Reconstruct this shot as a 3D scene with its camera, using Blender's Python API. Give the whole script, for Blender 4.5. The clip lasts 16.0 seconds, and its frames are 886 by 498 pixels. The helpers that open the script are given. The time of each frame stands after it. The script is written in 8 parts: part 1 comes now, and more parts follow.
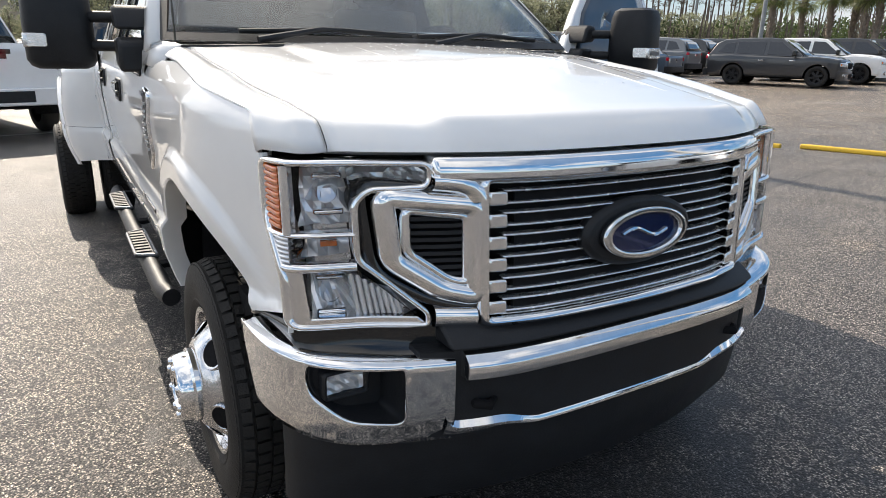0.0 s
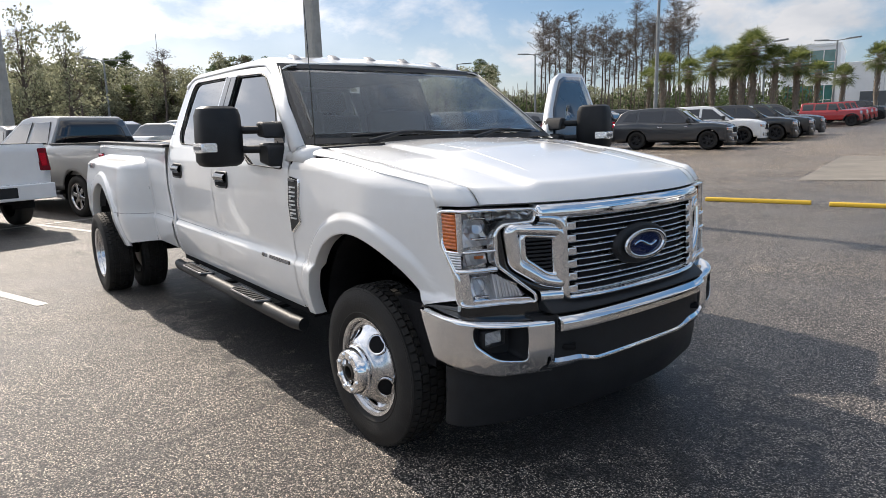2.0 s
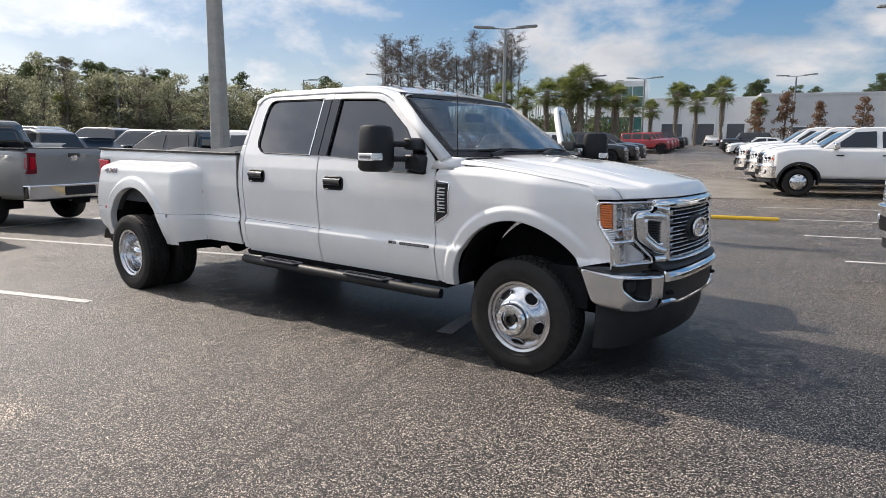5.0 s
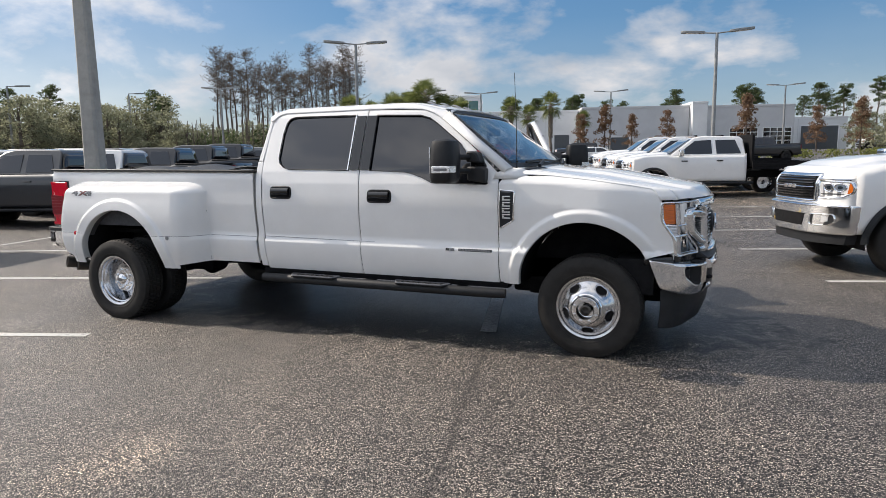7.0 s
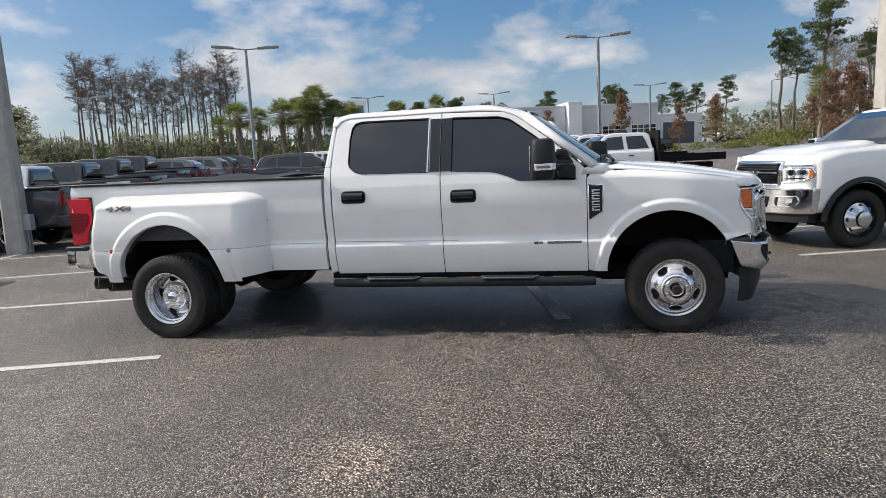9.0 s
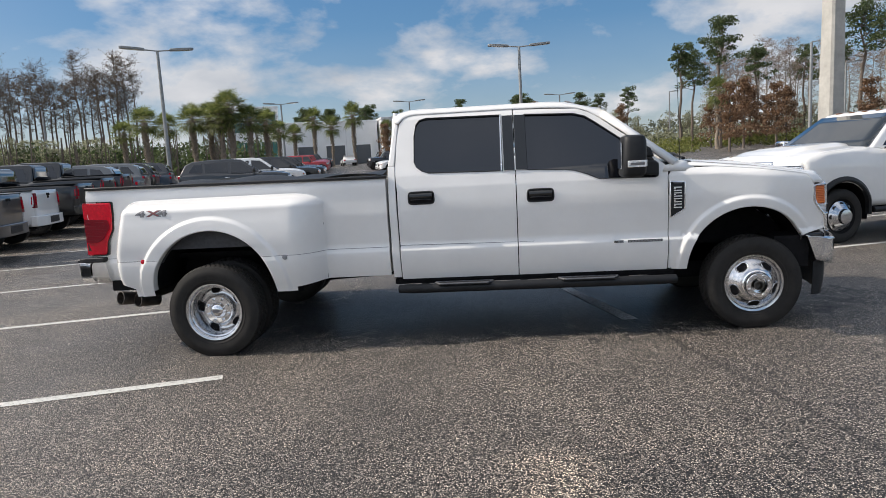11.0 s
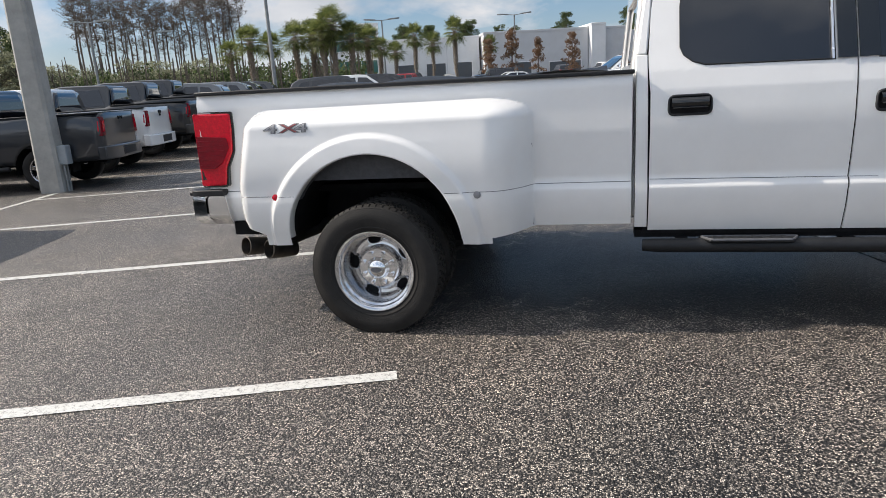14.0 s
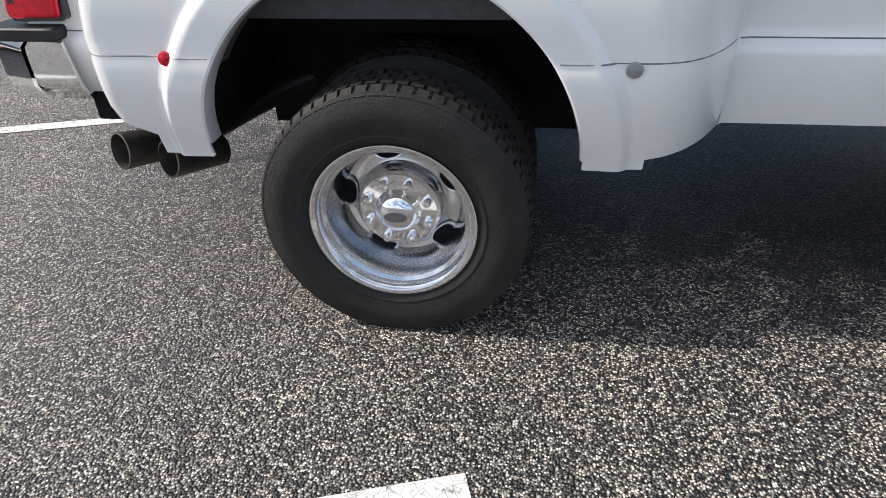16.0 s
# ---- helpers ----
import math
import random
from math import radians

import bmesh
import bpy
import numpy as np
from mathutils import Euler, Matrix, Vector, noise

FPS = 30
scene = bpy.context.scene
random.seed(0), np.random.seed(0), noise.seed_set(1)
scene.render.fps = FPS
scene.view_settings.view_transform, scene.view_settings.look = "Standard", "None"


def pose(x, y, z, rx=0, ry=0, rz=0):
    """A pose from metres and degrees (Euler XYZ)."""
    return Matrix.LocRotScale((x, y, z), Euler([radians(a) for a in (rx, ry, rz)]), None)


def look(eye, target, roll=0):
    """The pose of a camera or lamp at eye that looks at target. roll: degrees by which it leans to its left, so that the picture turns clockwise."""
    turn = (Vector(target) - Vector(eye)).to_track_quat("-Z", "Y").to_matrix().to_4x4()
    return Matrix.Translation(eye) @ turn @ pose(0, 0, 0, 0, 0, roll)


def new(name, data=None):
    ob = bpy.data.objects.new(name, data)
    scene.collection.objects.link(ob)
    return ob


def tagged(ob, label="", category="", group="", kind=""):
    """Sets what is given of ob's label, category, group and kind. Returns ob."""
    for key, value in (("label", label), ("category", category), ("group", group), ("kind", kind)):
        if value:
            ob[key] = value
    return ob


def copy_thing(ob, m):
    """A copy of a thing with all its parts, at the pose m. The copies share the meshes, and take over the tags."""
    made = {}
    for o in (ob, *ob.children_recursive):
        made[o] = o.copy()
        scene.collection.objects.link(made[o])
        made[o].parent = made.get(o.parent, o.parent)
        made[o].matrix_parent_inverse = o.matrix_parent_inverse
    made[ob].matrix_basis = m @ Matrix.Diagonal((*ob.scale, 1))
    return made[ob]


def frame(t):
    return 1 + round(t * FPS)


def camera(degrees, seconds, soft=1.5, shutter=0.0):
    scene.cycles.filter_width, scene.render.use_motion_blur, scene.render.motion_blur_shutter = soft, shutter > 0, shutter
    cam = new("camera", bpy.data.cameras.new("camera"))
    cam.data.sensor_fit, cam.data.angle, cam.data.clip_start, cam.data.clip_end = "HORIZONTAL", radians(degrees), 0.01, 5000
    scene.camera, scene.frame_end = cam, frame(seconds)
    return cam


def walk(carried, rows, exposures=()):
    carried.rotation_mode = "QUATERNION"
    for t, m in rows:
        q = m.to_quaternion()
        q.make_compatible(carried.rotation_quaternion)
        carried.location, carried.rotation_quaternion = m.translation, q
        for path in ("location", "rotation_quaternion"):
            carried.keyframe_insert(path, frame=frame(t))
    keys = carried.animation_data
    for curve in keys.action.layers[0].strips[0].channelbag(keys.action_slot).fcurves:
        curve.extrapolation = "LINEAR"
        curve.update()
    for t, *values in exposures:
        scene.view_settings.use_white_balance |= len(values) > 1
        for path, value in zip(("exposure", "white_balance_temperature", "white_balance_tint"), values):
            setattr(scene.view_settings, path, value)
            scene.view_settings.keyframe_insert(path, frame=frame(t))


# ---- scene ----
cam = camera(69.2, 16.0, soft=0.5)
PATH = [
    (0, (4.2, -1.283, 1.397), (2.558, -0.302, 0.813), 1.1),
    (0.5, (4.409, -1.558, 1.451), (2.745, -0.561, 0.961), 0.6),
    (1, (4.545, -1.876, 1.491), (2.912, -0.803, 1.066), -0.5),
    (1.5, (4.669, -2.163, 1.495), (3.064, -1.032, 1.112), -1.2),
    (2, (4.768, -2.453, 1.481), (3.212, -1.251, 1.116), -1.4),
    (2.5, (4.75, -2.798, 1.453), (3.225, -1.546, 1.125), -1.8),
    (3, (4.772, -3.094, 1.445), (3.274, -1.804, 1.138), -0.8),
    (5.5, (4.101, -4.869, 1.496), (2.985, -3.237, 1.196), -0.3),
    (6, (3.787, -5.141, 1.472), (2.761, -3.445, 1.206), -1.1),
    (6.5, (3.453, -5.45, 1.487), (2.557, -3.679, 1.24), -0.8),
    (7, (3.091, -5.696, 1.488), (2.311, -3.875, 1.212), -0.8),
    (7.5, (2.71, -5.897, 1.496), (2.049, -4.025, 1.25), -1.1),
    (8, (2.334, -6.123, 1.523), (1.76, -4.224, 1.268), -0.9),
    (8.5, (1.944, -6.252, 1.516), (1.439, -4.332, 1.273), -1.6),
    (9, (1.535, -6.412, 1.509), (1.097, -4.48, 1.234), -2.9),
    (11.5, (-0.123, -6.361, 1.499), (-0.205, -4.381, 1.231), -1.9),
    (12, (-0.28, -6.347, 1.5), (-0.309, -4.369, 1.208), -0.9),
    (12.5, (-0.41, -6.1, 1.453), (-0.486, -4.13, 1.116), -1.4),
    (13, (-0.571, -5.658, 1.438), (-0.791, -3.713, 1.031), -1.6),
    (13.5, (-0.802, -5.211, 1.422), (-1.17, -3.292, 0.996), -3.4),
    (14, (-1.001, -4.706, 1.38), (-1.453, -2.819, 0.895), -3.5),
    (14.5, (-1.262, -4.243, 1.333), (-1.716, -2.383, 0.755), -2.0),
    (15, (-1.423, -3.747, 1.338), (-1.826, -1.927, 0.590), -1.9),
    (15.5, (-1.620, -3.244, 1.340), (-2.003, -1.522, 0.419), -0.6),
    (16, (-1.842, -2.826, 1.285), (-2.115, -1.173, 0.210), -1.9),
]
walk(cam, [(t, look(eye, target, roll)) for t, eye, target, roll in PATH],
     [(0, 0.42, 6930, 12), (1, 0.22, 6850, 12), (2, 0.16, 6800, 13), (3, 0.12, 6760, 13), (5.5, 0.06, 6740, 13), (12, -0.02, 6660, 12), (14, 0.08, 6640, 12), (15, 0.10, 6480, 12), (16, 0.28, 6420, 12)])

# ---------- world, sun, exposure ----------
SUN = Vector((-1.25, -0.05, 1.0)).normalized()
world = bpy.data.worlds.new("sky")
scene.world = world
world.use_nodes = True
wn, wl = world.node_tree.nodes, world.node_tree.links
wn.clear()
sky = wn.new("ShaderNodeTexSky")
sky.sky_type, sky.sun_disc = "NISHITA", False
sky.sun_elevation = math.asin(SUN.z)
sky.sun_rotation = math.atan2(SUN.x, SUN.y)
sky.air_density, sky.dust_density, sky.ozone_density = 1.0, 0.6, 1.2
geo = wn.new("ShaderNodeTexCoord")
sep = wn.new("ShaderNodeSeparateXYZ")
wl.new(geo.outputs["Generated"], sep.inputs[0])


def wmath(op, a, b):
    n = wn.new("ShaderNodeMath")
    n.operation = op
    for i, q in enumerate((a, b)):
        if isinstance(q, (int, float)):
            n.inputs[i].default_value = q
        else:
            wl.new(q, n.inputs[i])
    return n.outputs[0]


up = wmath("MAXIMUM", wmath("ADD", sep.outputs[2], 0.40), 0.15)
comb = wn.new("ShaderNodeCombineXYZ")
wl.new(wmath("DIVIDE", sep.outputs[0], up), comb.inputs[0])
wl.new(wmath("DIVIDE", sep.outputs[1], up), comb.inputs[1])
cloud = wn.new("ShaderNodeTexNoise")
cloud.inputs["Scale"].default_value, cloud.inputs["Detail"].default_value, cloud.inputs["Roughness"].default_value = 2.1, 9.0, 0.56
cloud.inputs["Distortion"].default_value = 0.15
wl.new(comb.outputs[0], cloud.inputs["Vector"])
cramp = wn.new("ShaderNodeValToRGB")
cramp.color_ramp.elements[0].position, cramp.color_ramp.elements[1].position = 0.485, 0.63
wl.new(cloud.outputs[0], cramp.inputs[0])
# more cloud towards the sun's side, towards -y and low down
side = wmath("MULTIPLY", wmath("MAXIMUM", wmath("ADD", wmath("MULTIPLY", sep.outputs[0], -0.9), wmath("MULTIPLY", sep.outputs[1], -0.5)), 0.0), 0.46)
low = wmath("MULTIPLY", wmath("SUBTRACT", 1.0, wmath("MINIMUM", wmath("MULTIPLY", sep.outputs[2], 5.0), 1.0)), 0.30)
# broken cloud thickens overhead, added above the view to lift the shadows
high = wmath("MINIMUM", wmath("MULTIPLY", wmath("MAXIMUM", wmath("SUBTRACT", sep.outputs[2], 0.42), 0.0), 1.1), 0.5)
dens = wmath("MINIMUM", wmath("ADD", wmath("ADD", wmath("ADD", cramp.outputs[0], side), low), high), 0.94)
skys = wn.new("ShaderNodeMixRGB")
skys.blend_type, skys.inputs[0].default_value = "MULTIPLY", 1.0
skys.inputs[2].default_value = (0.098, 0.098, 0.098, 1)
vivid = wn.new("ShaderNodeHueSaturation")
vivid.inputs["Saturation"].default_value, vivid.inputs["Value"].default_value = 1.42, 1.18
wl.new(sky.outputs[0], vivid.inputs["Color"])
wl.new(vivid.outputs[0], skys.inputs[1])
shade = wn.new("ShaderNodeTexNoise")
shade.inputs["Scale"].default_value, shade.inputs["Detail"].default_value = 2.6, 7.0
wl.new(comb.outputs[0], shade.inputs["Vector"])
cc = wn.new("ShaderNodeValToRGB")
cc.color_ramp.elements[0].position, cc.color_ramp.elements[0].color = 0.30, (0.50, 0.56, 0.64, 1)
cc.color_ramp.elements[1].position, cc.color_ramp.elements[1].color = 0.66, (0.92, 0.93, 0.95, 1)
wl.new(shade.outputs[0], cc.inputs[0])
blue = wn.new("ShaderNodeMixRGB")
blue.inputs[0].default_value = 0.42
blue.inputs[2].default_value = (0.150, 0.335, 0.62, 1)
wl.new(skys.outputs[0], blue.inputs[1])
wmix = wn.new("ShaderNodeMixRGB")
wl.new(dens, wmix.inputs[0])
wl.new(blue.outputs[0], wmix.inputs[1])
# clouds glow towards the sun; extra brightness towards -y, unseen, lights the truck's side
glow = wn.new("ShaderNodeVectorMath")
glow.operation = "DOT_PRODUCT"
glow.inputs[1].default_value = SUN
wl.new(geo.outputs["Generated"], glow.inputs[0])
gain = wmath("ADD", wmath("ADD", wmath("MULTIPLY", wmath("POWER", wmath("MAXIMUM", glow.outputs["Value"], 0.0), 5.0), 2.0), 1.0), wmath("MULTIPLY", wmath("MAXIMUM", wmath("MULTIPLY", sep.outputs[1], -1.0), 0.0), 0.70))
lit = wn.new("ShaderNodeMixRGB")
lit.blend_type, lit.inputs[0].default_value = "MULTIPLY", 1.0
wl.new(cc.outputs[0], lit.inputs[1])
wl.new(gain, lit.inputs[2])
wl.new(lit.outputs[0], wmix.inputs[2])
bg = wn.new("ShaderNodeBackground")
bg.inputs[1].default_value = 0.87
wl.new(wmix.outputs[0], bg.inputs[0])
wout = wn.new("ShaderNodeOutputWorld")
wl.new(bg.outputs[0], wout.inputs[0])

sun = new("sun", bpy.data.lights.new("sun", "SUN"))
sun.data.energy, sun.data.angle, sun.data.color = 4.7, radians(0.6), (1.0, 0.93, 0.82)
sun.matrix_world = look(SUN * 50, (0, 0, 0))

# ---------- materials ----------


def mat(name, col, rough=0.5, metal=0.0, var=0.0, scale=6.0, bump=0.0, bscale=60.0, coat=0.0, rvar=0.0, col2=None, spec=None):
    m = bpy.data.materials.new(name)
    m.use_nodes = True
    n, l = m.node_tree.nodes, m.node_tree.links
    b = n["Principled BSDF"]
    b.inputs["Base Color"].default_value = (*col, 1)
    b.inputs["Roughness"].default_value = rough
    b.inputs["Metallic"].default_value = metal
    if coat:
        b.inputs["Coat Weight"].default_value = coat
        b.inputs["Coat Roughness"].default_value = 0.03
    if spec is not None:
        b.inputs["Specular IOR Level"].default_value = spec
    tc = n.new("ShaderNodeTexCoord")
    if var or col2 or rvar:
        t = n.new("ShaderNodeTexNoise")
        t.inputs["Scale"].default_value, t.inputs["Detail"].default_value, t.inputs["Roughness"].default_value = scale, 8.0, 0.65
        l.new(tc.outputs["Object"], t.inputs["Vector"])
        r = n.new("ShaderNodeValToRGB")
        r.color_ramp.elements[0].position, r.color_ramp.elements[1].position = 0.32, 0.68
        lo = col2 if col2 else tuple(c * (1 - var) for c in col)
        hi = col if col2 else tuple(min(c * (1 + var), 1) for c in col)
        r.color_ramp.elements[0].color, r.color_ramp.elements[1].color = (*lo, 1), (*hi, 1)
        l.new(t.outputs[0], r.inputs[0])
        l.new(r.outputs[0], b.inputs["Base Color"])
        if rvar:
            mr = n.new("ShaderNodeMapRange")
            mr.inputs[3].default_value, mr.inputs[4].default_value = max(rough - rvar, 0.01), min(rough + rvar, 1)
            l.new(t.outputs[0], mr.inputs[0])
            l.new(mr.outputs[0], b.inputs["Roughness"])
    if bump:
        t2 = n.new("ShaderNodeTexNoise")
        t2.inputs["Scale"].default_value, t2.inputs["Detail"].default_value = bscale, 4.0
        l.new(tc.outputs["Object"], t2.inputs["Vector"])
        bp = n.new("ShaderNodeBump")
        bp.inputs["Strength"].default_value, bp.inputs["Distance"].default_value = bump, 0.01
        l.new(t2.outputs[0], bp.inputs["Height"])
        l.new(bp.outputs[0], b.inputs["Normal"])
    return m


def glass_mat(name, tint, rough=0.02, trans=1.0):
    m = mat(name, tint, rough)
    b = m.node_tree.nodes["Principled BSDF"]
    b.inputs["Transmission Weight"].default_value = trans
    b.inputs["IOR"].default_value = 1.5
    b.inputs["Coat Weight"].default_value = 1.0
    b.inputs["Coat Roughness"].default_value = 0.01
    b.inputs["Coat IOR"].default_value = 1.75
    return m


def paint(name, col, flake=0.03):
    return mat(name, col, 0.32, 0.0, flake, 3.0, 0.02, 9.0, coat=1.0, rvar=0.06)


WHITE = paint("white_paint", (0.850, 0.844, 0.828))
CHROME = mat("chrome", (0.88, 0.885, 0.89), 0.07, 1.0, 0.04, 30, rvar=0.05)
ALU = mat("polished_aluminium", (0.66, 0.665, 0.68), 0.17, 1.0, 0.08, 25, 0.05, 30, rvar=0.07)
BLACKP = mat("black_plastic", (0.014, 0.015, 0.017), 0.5, 0, 0.25, 14, 0.12, 160, rvar=0.1, spec=0.35)
GLOSSB = mat("gloss_black", (0.008, 0.009, 0.010), 0.12, 0, 0.2, 10, coat=0.6)
RUBBER = mat("tyre_rubber", (0.022, 0.0205, 0.019), 0.68, 0, 0.35, 9, 0.25, 120, rvar=0.12, spec=0.3)
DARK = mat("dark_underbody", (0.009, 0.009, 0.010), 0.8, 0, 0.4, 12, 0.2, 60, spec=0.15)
STEEL = mat("dull_steel", (0.10, 0.09, 0.08), 0.45, 0.8, 0.3, 12, 0.1, 50)
TINT = mat("tinted_glass", (0.006, 0.007, 0.010), 0.03, 0, 0.2, 2.0, coat=1.0, spec=0.5)
TINT.node_tree.nodes["Principled BSDF"].inputs["Coat IOR"].default_value = 1.55
WSHIELD = glass_mat("windscreen_glass", (0.50, 0.58, 0.60))
WSHIELD.node_tree.nodes["Principled BSDF"].inputs["Coat Weight"].default_value = 0.15
LENS = glass_mat("clear_lens", (0.99, 0.99, 1.0), 0.01)
LENS.node_tree.nodes["Principled BSDF"].inputs["Coat Weight"].default_value = 0.0
LENS.node_tree.nodes["Principled BSDF"].inputs["IOR"].default_value = 1.25
SKYGLASS = mat("car_glass", (0.012, 0.018, 0.024), 0.03, 0, 0.2, 2.0, coat=1.0)
SKYGLASS.node_tree.nodes["Principled BSDF"].inputs["Coat IOR"].default_value = 1.5
WATER = glass_mat("rain_drops", (0.97, 0.98, 1.0), 0.01)
REDLENS = mat("red_lens", (0.52, 0.004, 0.020), 0.12, 0, 0.25, 60, coat=0.25, spec=0.3)
DREDLENS = mat("dark_red_lens", (0.17, 0.004, 0.012), 0.35, 0, 0.25, 60, spec=0.2)
AMBER = mat("amber_lens", (0.66, 0.15, 0.018), 0.15, 0, 0.2, 60, coat=0.8)
SATIN = mat("satin_silver", (0.90, 0.905, 0.91), 0.26, 0.85, 0.05, 30, rvar=0.06)
REFLECT = mat("lamp_reflector", (0.92, 0.93, 0.94), 0.16, 0.55, 0.08, 45, rvar=0.06)
SEATM = mat("grey_seat_cloth", (0.09, 0.085, 0.08), 0.85, 0, 0.2, 30, 0.2, 200)
BLUEB = mat("blue_enamel", (0.007, 0.016, 0.065), 0.12, 0, 0.1, 20, coat=1.0)
REDB = mat("red_enamel", (0.24, 0.05, 0.05), 0.3, 0, 0.1, 20)
DECALG = mat("silver_grey_decal", (0.30, 0.30, 0.31), 0.35, 0.3, 0.1, 20)
LINER = mat("grey_felt_liner", (0.075, 0.075, 0.08), 0.9, 0, 0.2, 30, 0.2, 90)
GREYB = mat("grey_enamel", (0.16, 0.16, 0.17), 0.35, 0.3, 0.1, 20)

# ---------- mesh helpers ----------


class Geo:
    """Collects points and faces of one part."""

    def __init__(self):
        self.v, self.f = [], []

    def grid(self, rows, closed=False):
        n0, w = len(self.v), len(rows[0])
        for r in rows:
            self.v.extend(tuple(p) for p in r)
        for i in range(len(rows) - 1):
            for j in range(w if closed else w - 1):
                a, b = n0 + i * w + j, n0 + i * w + (j + 1) % w
                self.f.append((a, b, b + w, a + w))
        return self

    def cap(self, pts, flip=False):
        n0 = len(self.v)
        self.v.extend(tuple(p) for p in pts)
        idx = list(range(n0, n0 + len(pts)))
        self.f.append(tuple(idx[::-1] if flip else idx))
        return self

    def box(self, x0, x1, y0, y1, z0, z1):
        return self.hull([(x0, y0), (x1, y0), (x1, y1), (x0, y1)], lambda a, b, c: (a, b, c), z0, z1)

    def hull(self, poly, fn, w0, w1):
        """A prism over a polygon (u, v), between depths w0 and w1, through the map fn."""
        n0, n = len(self.v), len(poly)
        self.v += [tuple(fn(u, v, w0)) for u, v in poly] + [tuple(fn(u, v, w1)) for u, v in poly]
        self.f.append(tuple(range(n0 + n - 1, n0 - 1, -1)))
        self.f.append(tuple(range(n0 + n, n0 + 2 * n)))
        for i in range(n):
            j = (i + 1) % n
            self.f.append((n0 + i, n0 + j, n0 + n + j, n0 + n + i))
        return self

    def slab(self, c, fn, w0, w1, nu=6, nv=4):
        """A bent board: four corners (u, v), bilinear between, from depth w0 to w1 through the map fn."""
        def at(s, t, w):
            a = [c[0][k] * (1 - s) * (1 - t) + c[1][k] * s * (1 - t) + c[2][k] * s * t + c[3][k] * (1 - s) * t for k in (0, 1)]
            return fn(a[0], a[1], w)
        us, vs = [i / nu for i in range(nu + 1)], [j / nv for j in range(nv + 1)]
        self.grid([[at(s, t, w1) for s in us] for t in vs])
        self.grid([[at(s, t, w0) for s in us] for t in vs[::-1]])
        rim = [(s, 0) for s in us] + [(1, t) for t in vs[1:]] + [(s, 1) for s in us[::-1][1:]] + [(0, t) for t in vs[::-1][1:-1]]
        self.grid([[at(s, t, w0) for s, t in rim], [at(s, t, w1) for s, t in rim]], closed=True)
        return self

    def ring(self, inner, outer, fn, w=0.0, sub=5, rows=6, closed=True):
        """A sheet between two outlines with matching corners (u, v), through the map fn(u, v, w)."""
        def dense(k):
            out, n = [], len(k)
            for i in range(n if closed else n - 1):
                a, b = k[i], k[(i + 1) % n]
                out += [(a[0] + (b[0] - a[0]) * q / sub, a[1] + (b[1] - a[1]) * q / sub) for q in range(sub)]
            return out if closed else out + [k[-1]]
        a, b = dense(inner), dense(outer)
        return self.grid([[fn(p[0] + (q[0] - p[0]) * r / rows, p[1] + (q[1] - p[1]) * r / rows, w) for p, q in zip(a, b)] for r in range(rows + 1)], closed=closed)

    def sheet(self, fn, xs, levels, low, top):
        """A skin over columns xs and heights levels, trimmed below and above, through the map fn(x, z)."""
        ids = {}

        def vid(x, z):
            z = min(max(z, low(x)), top(x))
            key = (round(x, 5), round(z, 5))
            if key not in ids:
                ids[key] = len(self.v)
                self.v.append(tuple(fn(x, z)))
            return ids[key]
        for xa, xb in zip(xs, xs[1:]):
            for za, zb in zip(levels, levels[1:]):
                q = [vid(xa, za), vid(xb, za), vid(xb, zb), vid(xa, zb)]
                u = [i for k, i in enumerate(q) if i != q[k - 1]]
                if len(set(u)) >= 3:
                    self.f.append(tuple(u))
        return self

    def lathe(self, prof, centre, axis="y", n=40, sign=1):
        """prof: (radius, distance along the axis)."""
        cx, cy, cz = centre
        rows = []
        for r, a in prof:
            row = []
            for i in range(n):
                t = 2 * math.pi * i / n
                c, s = r * math.cos(t), r * math.sin(t)
                row.append((cx + c, cy + sign * a, cz + s) if axis == "y" else (cx + sign * a, cy + c, cz + s) if axis == "x" else (cx + c, cy + s, cz + sign * a))
            rows.append(row)
        return self.grid(rows, closed=True)

    def tube(self, pts, rad, n=10, caps=True):
        pts = [Vector(p) for p in pts]
        rows = []
        for i, p in enumerate(pts):
            d = (pts[min(i + 1, len(pts) - 1)] - pts[max(i - 1, 0)]).normalized()
            a = d.cross(Vector((0, 0, 1)) if abs(d.z) < 0.95 else Vector((1, 0, 0))).normalized()
            b = d.cross(a)
            r = rad[i] if isinstance(rad, (list, tuple)) else rad
            rows.append([p + a * r * math.cos(2 * math.pi * k / n) + b * r * math.sin(2 * math.pi * k / n) for k in range(n)])
        self.grid(rows, closed=True)
        if caps:
            self.cap(rows[0])
            self.cap(rows[-1], True)
        return self

    def bead(self, fn, pts, r, h, closed=False, n=7, base=-0.02):
        """A half-round moulding along a path (u, v) on the map fn(u, v, depth)."""
        rows, m = [], len(pts)
        for i, (u, v) in enumerate(pts):
            a, b = (pts[i - 1], pts[(i + 1) % m]) if closed else (pts[max(i - 1, 0)], pts[min(i + 1, m - 1)])
            d = math.hypot(b[0] - a[0], b[1] - a[1]) or 1.0
            nu, nv = -(b[1] - a[1]) / d, (b[0] - a[0]) / d
            row = [fn(u + nu * r, v + nv * r, base)]
            for k in range(n):
                t = math.pi * k / (n - 1)
                row.append(fn(u + nu * r * math.cos(t), v + nv * r * math.cos(t), h * math.sin(t) ** 0.8 if 0 < k < n - 1 else 0.0))
            row.append(fn(u - nu * r, v - nv * r, base))
            rows.append(row)
        if closed:
            rows.append(rows[0])
        return self.grid(rows)

